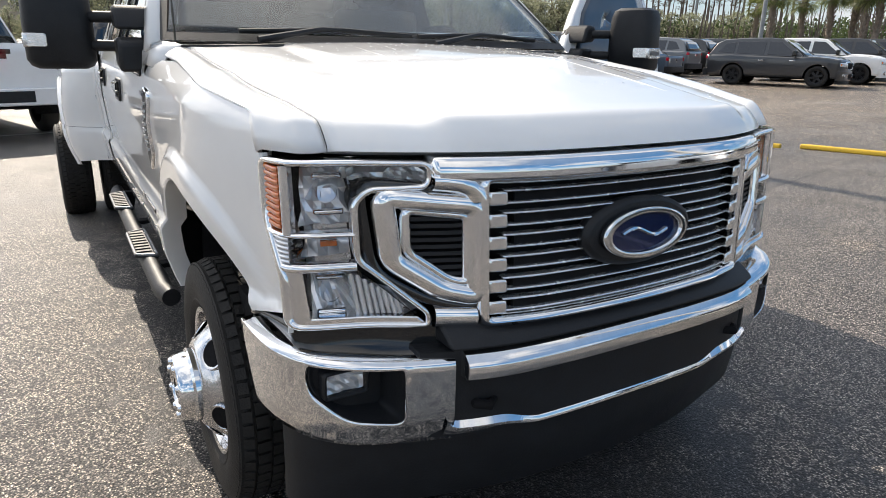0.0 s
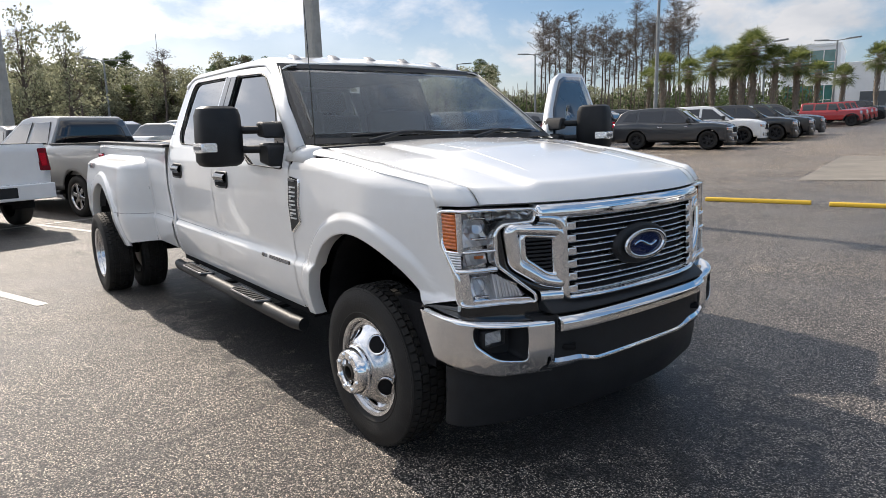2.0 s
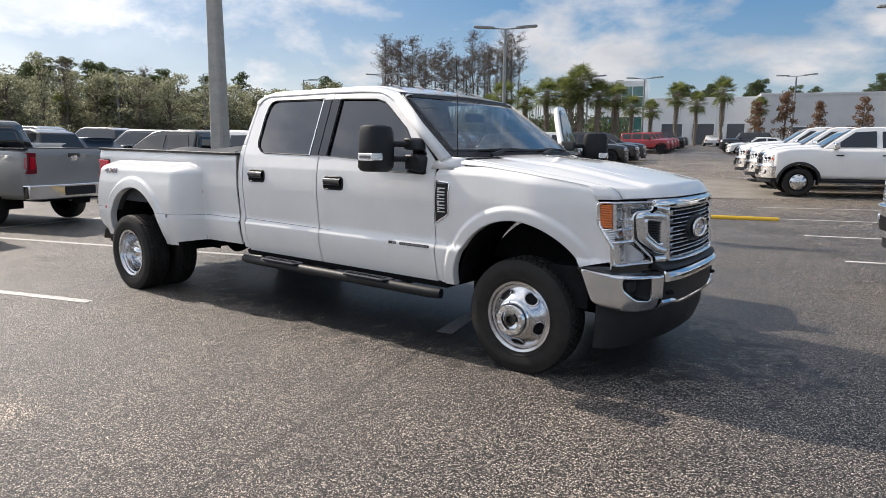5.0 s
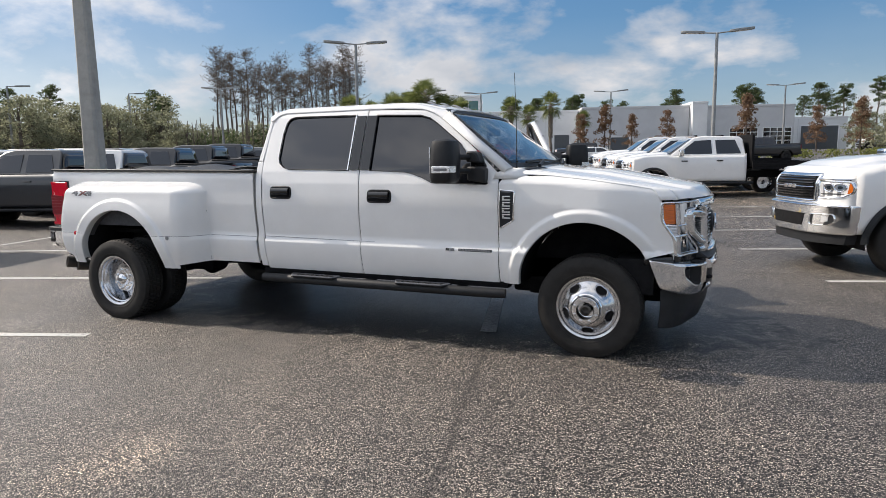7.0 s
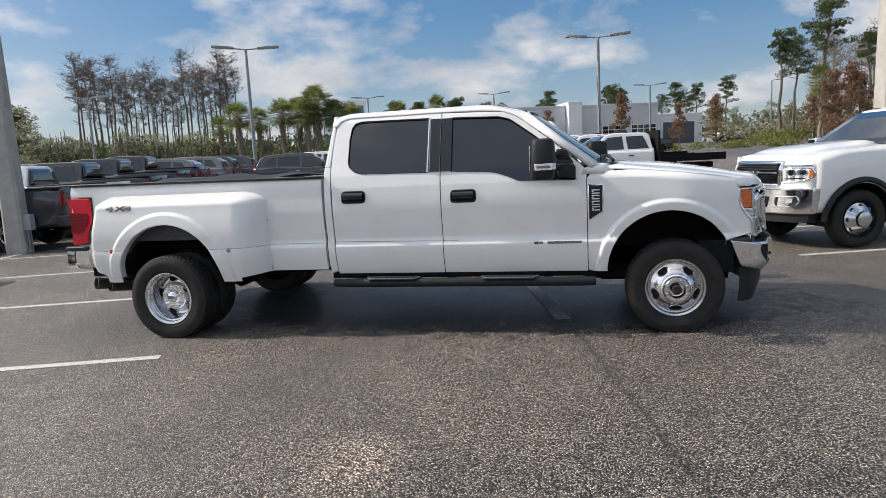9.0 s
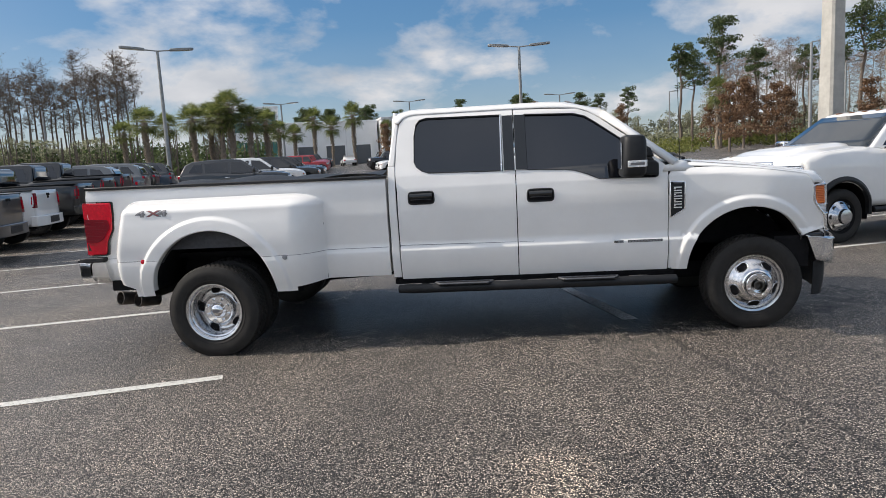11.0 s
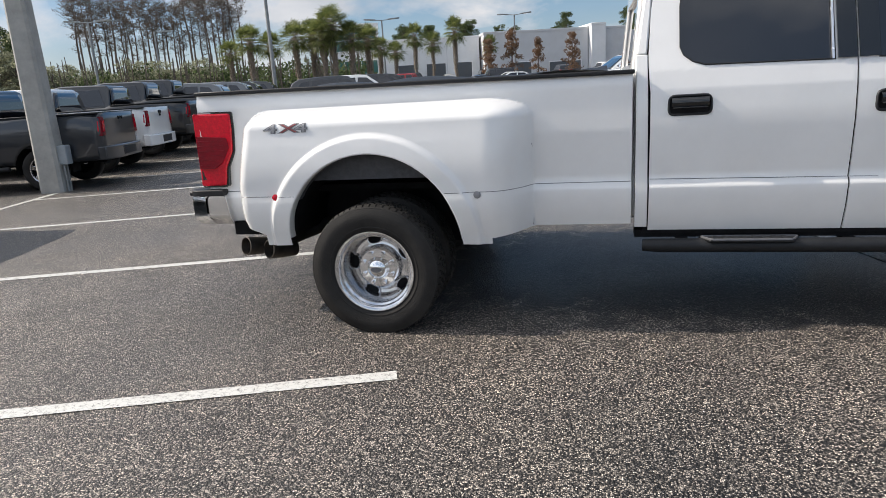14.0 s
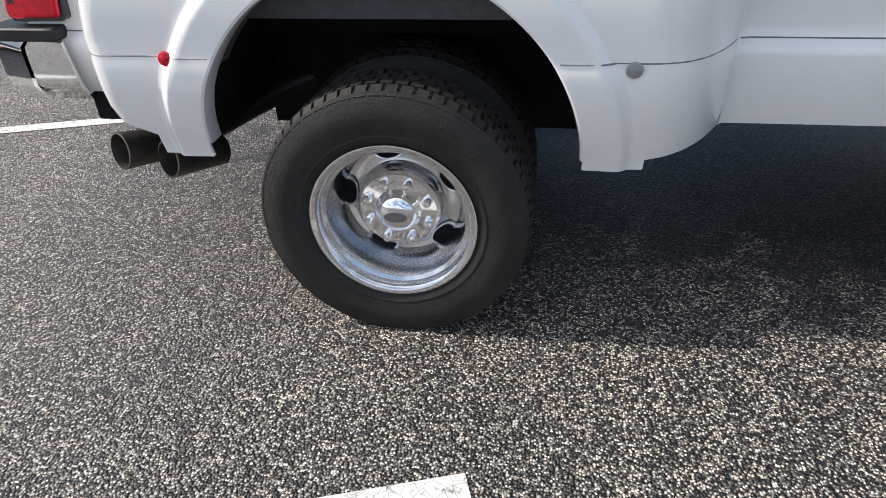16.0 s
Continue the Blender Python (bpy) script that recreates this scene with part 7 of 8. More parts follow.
    for s in (-1, 1):
        park_wheel(root, sp["xf"], s, sp["R"], 0.84 * kx, rim, dually)
        if not flatbed:
            park_wheel(root, sp["xr"], s, sp["R"], 0.84 * kx, rim)
        if sp["bed"]:
            part("step_bar", Geo().tube([(sp["xr"] + 0.62, s * 0.95, sill - 0.06), (sp["xf"] - 0.6, s * 0.95, sill - 0.06)], 0.045, 10), BLACKP, root)
    return root


ROW_L, ROW_R = "pickups in the back row", "white trucks in the facing row"
BLACKRIM = mat("black_wheel", (0.02, 0.02, 0.022), 0.3, 0.4, 0.1, 10)
tailc = lambda v, u=-10.45: on_lot(u, v, 180)
vehicle("parked_pickup", "white pickup truck parked tail out, black bumper pad", "pickup truck", tailc(0.62, -10.85), "white", RAM, ROW_L)
vehicle("parked_pickup", "pewter grey crew-cab pickup parked tail out", "pickup truck", tailc(3.58, -11.0), "silver", RAM, ROW_L)
vehicle("parked_pickup", "dark grey crew-cab pickup parked tail out by the pole", "pickup truck", tailc(10.05, -10.85), "dark", RAM, ROW_L, chrome=PAINTS["dark"])
vehicle("parked_pickup", "white crew-cab pickup with black wheels, tail out", "pickup truck", tailc(12.9, -10.94), "white", RAM, ROW_L, rim=BLACKRIM)
pk = vehicle("parked_pickup", "black crew-cab pickup parked tail out", "pickup truck", tailc(15.8, -10.75), "black", RAM, ROW_L, rim=BLACKRIM, chrome=PAINTS["black"])
copy_thing(pk, tailc(18.7, -10.75))
copy_thing(pk, tailc(21.6, -10.75))
wt = vehicle("chassis_truck", "white heavy crew-cab truck with black wheel flares and chrome face", "truck", on_lot(8.03, 2.70, 181.7), "white", RAM, ROW_R, flare=BLACKP, flatbed=True, dually=True, roof_lamps=True)
for u, v in ((5.35, 16.4), (5.3, 19.15), (5.2, 21.9)):
    copy_thing(wt, on_lot(u + 2.92, v, 180))
dg = vehicle("parked_suv", "dark grey sport utility vehicle with black wheels", "car", on_lot(-3.8, 26.4), "dark", SUV, "vehicles along the aisle", rim=BLACKRIM)
vehicle("parked_suv", "white sport utility vehicle with black wheels", "car", on_lot(-3.0, 29.8), "white", SUV, "vehicles along the aisle", rim=BLACKRIM)
bs_ = vehicle("parked_suv", "black sport utility vehicle with black wheels", "car", on_lot(-2.0, 33.0), "black", SUV, "vehicles along the aisle", rim=BLACKRIM)
gs_ = vehicle("parked_suv", "grey sport utility vehicle with bright wheels", "car", on_lot(-8.4 - 2.5, 24.0, 180), "grey", SUV, "vehicles along the aisle")
copy_thing(bs_, on_lot(-1.5, 35.6))
copy_thing(dg, on_lot(-1.2, 39.0))
jp = vehicle("parked_jeep", "red boxy off-road vehicle with black flares", "car", on_lot(0.55, 57.0), "red", JEEP, "vehicles along the aisle", rim=BLACKRIM, flare=BLACKP, chrome=PAINTS["red"])
for u, v in ((0.9, 60.2), (1.2, 63.4), (1.5, 66.6)):
    copy_thing(jp, on_lot(u, v))
jb = vehicle("parked_jeep", "black boxy off-road vehicle", "car", on_lot(2.2, 72.0), "black", JEEP, "vehicles along the aisle", rim=BLACKRIM, flare=BLACKP, chrome=PAINTS["black"])
copy_thing(jb, on_lot(9.5, 62.0, 180))
copy_thing(jb, on_lot(2.6, 75.5))
sw = vehicle("parked_car", "small white saloon car in the far lot", "car", on_lot(10.0, 56.0, 180), "white", SEDAN, "cars in the far lot")
sb = vehicle("parked_car", "blue grey saloon car in the far lot", "car", on_lot(-10.8, 27.0, 180), "blue", SEDAN, "cars in the far lot")
for u, v in ((10.2, 59), (10.3, 65)):
    copy_thing(sw, on_lot(u, v, 180))
for u, v in ((-10.6, 35.5),):
    copy_thing(sb, on_lot(u, v, 180))
for u, v, src in ((-11, 29.8, gs_), (-11, 32.6, bs_), (-11, 38, dg)):
    copy_thing(src, on_lot(u, v, 180))


def far_car(label, m, colour, tall):
    """A parked car far off, with its main parts."""
    P, k = PAINTS[colour], 1.0 if tall else 0.82
    root = thing("parked_car", m, label, "car", "cars in the far lot")
    prof = rounded([(-2.4, 0.40), (-2.42, 0.95 * k), (-2.30, 1.10 * k), (0.95, 1.08 * k), (2.1, 0.98 * k), (2.36, 0.80 * k), (2.38, 0.40)], 0.10, 3)
    body = part("body", Geo().hull(prof, lambda x, z, w: (x, w, z), -0.93, 0.93), P, root, bev=0.05)
    gl = [(-2.2 if tall else -1.75, 1.06 * k), (-1.95 if tall else -1.2, 1.62 * k), (-1.5, 1.74 * k), (0.0, 1.76 * k), (0.3, 1.70 * k), (1.05, 1.06 * k)]
    cab = part("cab", Geo().hull(gl, lambda x, z, w: (x, w * (0.90 - 0.35 * (z - 1.06 * k)), z), -1, 1), P, root, bev=0.06)
    band = [(-1.95 if tall else -1.5, 1.15 * k), (-1.8 if tall else -1.2, 1.58 * k), (-0.1, 1.64 * k), (0.22, 1.58 * k), (0.85, 1.14 * k)]
    for sd in (-1, 1):
        part("window", Geo().hull(band, lambda x, z, w: (x, sd * (0.905 - 0.35 * (z - 1.06 * k) + w), z), -0.02, 0.004), TINT, cab)
        part("headlamp", Geo().box(2.30, 2.40, min(sd * 0.55, sd * 0.86), max(sd * 0.55, sd * 0.86), 0.74 * k, 0.88 * k), REFLECT, body, bev=0.02)
        part("tail_lamp", Geo().box(-2.44, -2.34, min(sd * 0.62, sd * 0.90), max(sd * 0.62, sd * 0.90), 0.88 * k, 1.04 * k), REDLENS, body, bev=0.02)
        for x in (-1.45, 1.48):
            w_ = part("wheel", Geo().lathe([(0.0, 0.10), (0.20, 0.10), (0.22, 0.12), (0.24, 0.10)], (x, sd * 0.84, 0.36), n=20, sign=sd), ALU, root)
            part("tyre", Geo().lathe([(0.23, 0.10), (0.28, 0.125), (0.34, 0.12), (0.37, 0.08), (0.37, -0.1), (0.23, -0.1)], (x, sd * 0.84, 0.36), n=24, sign=sd), RUBBER, w_)
    part("windscreen", Geo().hull([(1.03, 1.12 * k), (0.36, 1.68 * k), (0.40, 1.70 * k), (1.08, 1.13 * k)], lambda x, z, w: (x, w * (0.80 - 0.30 * (z - 1.06 * k)), z), -1, 1), SKYGLASS, cab)
    part("grille", Geo().box(2.33, 2.395, -0.5, 0.5, 0.55 * k, 0.80 * k), DARK, body)
    return root


FAR = {(c, t): far_car(("tall " if t else "low ") + {"dark": "dark grey", "black": "black", "white": "white", "grey": "grey", "blue": "blue grey"}[c] + " car parked in the far lot", on_lot(u, v, r), c, t) for c, t, u, v, r in (("dark", True, 24, 88, 90), ("black", True, -9, 88, 90), ("white", True, -1, 88, 90), ("grey", True, -5, 88, 90), ("white", False, 8, 88, 90), ("blue", False, 36, 88, 90))}
for u, v, r, key in ((-14, 88, 90, ("black", True)), (3, 88, 90, ("black", True)), (13, 88, 90, ("black", True)), (30, 88, 90, ("white", True)), (-16, 8.5, 180, ("white", False)), (-19, 2.5, 180, ("blue", False)), (-19.2, 13.6, 180, ("blue", False)), (-20, -2, 180, ("blue", False)), (-18.6, 5.4, 180, ("black", True)), (-18.8, 19.5, 180, ("dark", True)), (-18.8, 22.3, 180, ("white", True)), (-18.5, 28, 180, ("grey", True)), (-25, 12, 180, ("grey", True)), (-25, 20, 180, ("dark", True)), (-18.8, 10.9, 180, ("black", True)), (-18.7, 16.6, 180, ("grey", True)), (-19, 25.1, 180, ("black", True)), (-25, 16, 180, ("black", True))):
    copy_thing(FAR[key], on_lot(u, v, r))
copy_thing(pk, on_lot(24, 52, 180))
copy_thing(wt, on_lot(52, 84, 180))

# ---------- lamp poles ----------
POLE = mat("galvanised_pole", (0.30, 0.31, 0.31), 0.5, 0.5, 0.18, 5, 0.05, 30)
CONC = mat("cast_concrete", (0.40, 0.39, 0.36), 0.85, 0, 0.16, 4, 0.25, 50)
BOXM = mat("grey_box_paint", (0.33, 0.36, 0.38), 0.5, 0, 0.1, 12)


def big_pole(x, y, h=11.0):
    z = ground_z(x, y)
    p = thing("light_pole", pose(x, y, z, 0, 0, 18.5), "square tapered concrete light pole with a junction box", "light pole", "light poles")
    rows = []
    for t in (0, 0.02, 0.5, 1):
        w = 0.215 - 0.115 * t
        c = 0.25 * w
        rows.append([(a, b, h * t) for a, b in ((-w + c, -w), (w - c, -w), (w, -w + c), (w, w - c), (w - c, w), (-w + c, w), (-w, w - c), (-w, -w + c))])
    part("shaft", Geo().grid(rows, closed=True), CONC, p)
    part("junction_box", Geo().box(0.19, 0.36, -0.11, 0.11, 0.52, 0.88), BOXM, p, bev=0.012)
    for b in (-0.06, 0.05):
        part("conduit", Geo().tube([(0.26, b, 0.0), (0.26, b, 0.53)], 0.022, 8), POLE, p)
    for sgn in (-1, 1):
        hd = part("lamp_head", Geo().box(0.35 * sgn - 0.45, 0.35 * sgn + 0.45, -0.16, 0.16, h, h + 0.09), POLE, p, bev=0.03)
        part("lamp_glass", Geo().box(0.35 * sgn - 0.3, 0.35 * sgn + 0.3, -0.12, 0.12, h - 0.012, h + 0.002), REFLECT, hd)


def lamp(x, y, h=9.7, arms=2, turn=0.0, r=0.15):
    z = ground_z(x, y)
    p = thing("street_lamp", pose(x, y, z, 0, 0, turn), "tall grey lot lamp with flat heads" if arms == 2 else "tall grey lot lamp with one flat head", "street lamp", "lot lamps")
    part("shaft", Geo().tube([(0, 0, 0), (0, 0, h * 0.5), (0, 0, h)], [r, r * 0.85, r * 0.65], 10), POLE, p)
    part("plinth", Geo().lathe([(0.30, 0), (0.30, 0.75), (0.27, 0.8), (0, 0.8)], (0, 0, 0), axis="z", n=20), CONC, p)
    for sgn in ((-1, 1) if arms == 2 else (1,)):
        part("arm", Geo().tube([(0, 0, h - 0.02), (sgn * 0.95, 0, h + 0.06)], 0.045, 8), POLE, p)
        hd = part("lamp_head", Geo().hull([(sgn * 0.80, -0.16), (sgn * 1.3, -0.26), (sgn * 2.15, -0.24), (sgn * 2.35, -0.12), (sgn * 2.35, 0.12), (sgn * 2.15, 0.24), (sgn * 1.3, 0.26), (sgn * 0.80, 0.16)][::sgn], lambda a, b, w: (a, b, w + 0.07 * (abs(a) - 0.8)), h, h + 0.15), POLE, p, bev=0.02)
        part("lamp_glass", Geo().hull([(sgn * 1.2, -0.16), (sgn * 2.1, -0.16), (sgn * 2.1, 0.16), (sgn * 1.2, 0.16)][::sgn], lambda a, b, w: (a, b, w + 0.07 * (abs(a) - 0.8)), h - 0.012, h + 0.004), REFLECT, hd)


def polar(az, d):
    return 2 + d * math.cos(radians(az)), -6 + d * math.sin(radians(az))


big_pole(-11.1, 5.68)
big_pole(7.45, 8.3)
big_pole(-23.3, -0.35)
lamp(-22.3, 37.5, 9.35, 2, 30)
lamp(2.6, 43.7, 9.05, 2, 8)
for az, d, a, tn in ((84.9, 100, 2, 5), (98.0, 96, 2, 5), (75.8, 112, 1, 40), (66.2, 62, 1, -20), (63.5, 88, 1, 10), (131.0, 84, 2, 20), (126.5, 98, 1, 60), (138, 95, 1, 80), (146, 90, 1, 70), (152.5, 92, 1, 90), (166.3, 86, 2, 100), (72, 125, 1, 20), (109, 92, 2, 15), (113.5, 88, 2, 10)):
    lamp(*polar(az, d), 8.8, a, tn)

# ---------- buildings ----------
STUCCO = mat("white_stucco", (0.80, 0.81, 0.81), 0.85, 0, 0.06, 0.35, 0.1, 20)
STUCCO2 = mat("grey_stucco", (0.60, 0.61, 0.62), 0.85, 0, 0.07, 0.35, 0.1, 20)
ROLL = mat("roller_door_paint", (0.10, 0.11, 0.12), 0.5, 0, 0.1, 3)
GREENG = mat("green_curtain_glass", (0.05, 0.16, 0.15), 0.08, 0.0, 0.2, 0.6, spec=0.9)


def building(u0, u1, v, h, m, label, depth=26.0, doors=(), windows=(), parapet=0.35):
    zb = ground_z(*lot((u0 + u1) / 2, v)) - 0.3
    b = thing("building", Matrix.Translation((0, 0, zb)) @ pose(0, 0, 0, 0, 0, 18.5), label, "building", "buildings")
    wl_ = part("wall", Geo().box(u0, u1, v, v + depth, 0, h), m, b, bev=0.03)
    part("parapet", Geo().box(u0 - 0.08, u1 + 0.08, v - 0.08, v + depth, h, h + parapet), m, b, bev=0.03)
    part("roof", Geo().box(u0 + 0.3, u1 - 0.3, v + 0.3, v + depth - 0.3, h, h + 0.1), STUCCO2, b)
    n = int((u1 - u0) / 4)
    for k in range(1, n):
        x = u0 + (u1 - u0) * k / n
        part("wall_joint", Geo().box(x - 0.03, x + 0.03, v - 0.02, v - 0.002, 0.2, h), STUCCO2, wl_)
    for x, w, hh in doors:
        d = part("door", Geo().box(x - w / 2, x + w / 2, v - 0.05, v + 0.02, 0.2, hh), ROLL, b)
        part("door_frame", Geo().ring([(x - w / 2, 0.2), (x + w / 2, 0.2), (x + w / 2, hh), (x - w / 2, hh)], [(x - w / 2 - 0.12, 0.2), (x + w / 2 + 0.12, 0.2), (x + w / 2 + 0.12, hh + 0.12), (x - w / 2 - 0.12, hh + 0.12)], lambda a, c, e=0.0: (a, v - 0.06, c), 0, 1, 1), STUCCO, d, thick=0.04)
    for x, z, w, hh, nx, nz in windows:
        wd = part("window", Geo().box(x - w / 2, x + w / 2, v - 0.04, v + 0.02, z, z + hh), GREENG if m is GREENG or hh > 3 else TINT, b)
        for k in range(nx + 1):
            xx = x - w / 2 + w * k / nx
            part("mullion", Geo().box(xx - 0.05, xx + 0.05, v - 0.09, v - 0.03, z, z + hh), STUCCO, wd)
        for k in range(nz + 1):
            zz = z + hh * k / nz
            part("transom", Geo().box(x - w / 2, x + w / 2, v - 0.085, v - 0.035, zz - 0.05, zz + 0.05), STUCCO, wd)


building(-8.6, -1.2, 104, 9.9, STUCCO, "tall white showroom block with green glass above", 14, windows=[(-4.9, 6.1, 6.6, 3.3, 4, 2), (-4.9, 0.4, 6.6, 4.2, 5, 2)])
building(-1.1, 14.5, 101, 7.0, STUCCO, "long white warehouse with roller doors", 30, doors=[(3, 3, 3.4), (7.5, 3, 3.4), (12, 2.4, 3.4)])
building(14.8, 31.2, 98, 7.2, STUCCO2, "long pale grey warehouse hall", 34, doors=[(20.5, 3.2, 2.8), (27.5, 5.0, 2.6)])
building(31.3, 33.5, 96.5, 7.6, STUCCO, "white stair block of the warehouse", 8)
building(33.6, 47.0, 98, 7.0, STUCCO2, "pale grey warehouse with gridded windows", 34, windows=[(39.5, 1.2, 4.2, 2.6, 4, 4), (44.5, 1.2, 4.2, 2.6, 4, 4)])
# the porch has no depth: its shade is the dark door panel's colour
building(48.0, 60.0, 108, 5.4, STUCCO, "low white building with its shaded porch drawn as a flat dark panel", 14, doors=[(55.5, 6.0, 4.2)], windows=[(50, 1.0, 2.4, 1.6, 3, 2)])

# apartment house behind the trees
BEIGE = mat("beige_stucco", (0.50, 0.43, 0.35), 0.85, 0, 0.08, 0.5, 0.1, 20)
SHINGLE = mat("brown_shingle", (0.16, 0.12, 0.10), 0.85, 0, 0.2, 1.2, 0.3, 12)
ah = thing("apartment_house", pose(-124, -6, 2.3), "beige two-storey apartment house with a brown hip roof", "building", "buildings")
part("wall", Geo().box(-12, 0, -11, 11, 0, 7.0), BEIGE, ah, bev=0.03)
part("roof", Geo().grid([[(-12.7, -11.7, 6.9), (0.7, -11.7, 6.9), (0.7, 11.7, 6.9), (-12.7, 11.7, 6.9)], [(-12.7, -11.7, 7.1), (0.7, -11.7, 7.1), (0.7, 11.7, 7.1), (-12.7, 11.7, 7.1)], [(-6.2, -5.0, 9.4), (-5.8, -5.0, 9.4), (-5.8, 5.0, 9.4), (-6.2, 5.0, 9.4)]], closed=True).cap([(-6.2, -5.0, 9.4), (-5.8, -5.0, 9.4), (-5.8, 5.0, 9.4), (-6.2, 5.0, 9.4)]), SHINGLE, ah, smooth=False)
for yy in (-8, -5, -2, 2, 5, 8):
    for zz in (1.0, 4.3):
        wn_ = part("window", Geo().box(-0.02, 0.05, yy - 0.5, yy + 0.5, zz, zz + 1.4), TINT, ah)
        part("frame", Geo().ring([(yy - 0.5, zz), (yy + 0.5, zz), (yy + 0.5, zz + 1.4), (yy - 0.5, zz + 1.4)], [(yy - 0.62, zz - 0.12), (yy + 0.62, zz - 0.12), (yy + 0.62, zz + 1.52), (yy - 0.62, zz + 1.52)], lambda a, b, w=0.0: (0.06, a, b), 0, 1, 1), STUCCO, wn_, thick=0.06)

# ---------- trees ----------


def leaf_mat(name, lo, hi, rough=0.65):
    m = mat(name, hi, rough)
    n, l = m.node_tree.nodes, m.node_tree.links
    b = n["Principled BSDF"]
    gi = n.new("ShaderNodeNewGeometry")
    r = n.new("ShaderNodeValToRGB")
    r.color_ramp.elements[0].color, r.color_ramp.elements[1].color = (*lo, 1), (*hi, 1)
    l.new(gi.outputs["Random Per Island"], r.inputs[0])
    l.new(r.outputs[0], b.inputs["Base Color"])
    tr = n.new("ShaderNodeBsdfTranslucent")
    l.new(r.outputs[0], tr.inputs[0])
    ms = n.new("ShaderNodeMixShader")
    ms.inputs[0].default_value = 0.55
    l.new(b.outputs[0], ms.inputs[1])
    l.new(tr.outputs[0], ms.inputs[2])
    l.new(ms.outputs[0], n["Material Output"].inputs["Surface"])
    return m


PINE = leaf_mat("pine_needles", (0.035, 0.058, 0.022), (0.125, 0.16, 0.065))
OAK = leaf_mat("oak_leaves", (0.12, 0.13, 0.08), (0.42, 0.425, 0.28))
# grey green lifted in colour to stand for the haze of distance
HAZY = leaf_mat("hazed_foliage", (0.11, 0.125, 0.095), (0.24, 0.26, 0.20))
BROWN = leaf_mat("brown_twigs", (0.15, 0.10, 0.078), (0.40, 0.29, 0.23))
PALEBARK = mat("pale_grey_bark", (0.27, 0.235, 0.20), 0.9, 0, 0.3, 3, 0.5, 14)
PALMG = leaf_mat("palm_leaf", (0.06, 0.088, 0.026), (0.25, 0.275, 0.095), 0.5)
RUST = leaf_mat("rusty_needles", (0.12, 0.072, 0.045), (0.33, 0.205, 0.125))
TWIG = leaf_mat("grey_brown_twigs", (0.06, 0.047, 0.037), (0.17, 0.135, 0.105))
SHRUB = leaf_mat("yellow_green_shrub", (0.08, 0.10, 0.02), (0.26, 0.27, 0.08))
BARK = mat("grey_brown_bark", (0.13, 0.105, 0.085), 0.9, 0, 0.35, 3, 0.6, 14)
PBARK = mat("palm_bark", (0.22, 0.18, 0.14), 0.9, 0, 0.35, 5, 0.8, 10)


def tuft(g, c, r, n, size, rng, flat=0.7, wide=0.55):
    for _ in range(n):
        while True:
            p = Vector((rng.uniform(-1, 1), rng.uniform(-1, 1), rng.uniform(-1, 1)))
            if p.length < 1:
                break
        p = Vector(c) + Vector((p.x * r, p.y * r, p.z * r * flat))
        a = Vector((rng.gauss(0, 1), rng.gauss(0, 1), rng.gauss(0, 1))).normalized()
        b = a.cross(Vector((rng.gauss(0, 1), rng.gauss(0, 1), rng.gauss(0, 1)))).normalized()
        s = size * rng.uniform(0.6, 1.4)
        n0 = len(g.v)
        g.v += [tuple(p - a * s), tuple(p + b * s * wide), tuple(p + a * s), tuple(p - b * s * wide)]
        g.f.append((n0, n0 + 1, n0 + 2, n0 + 3))


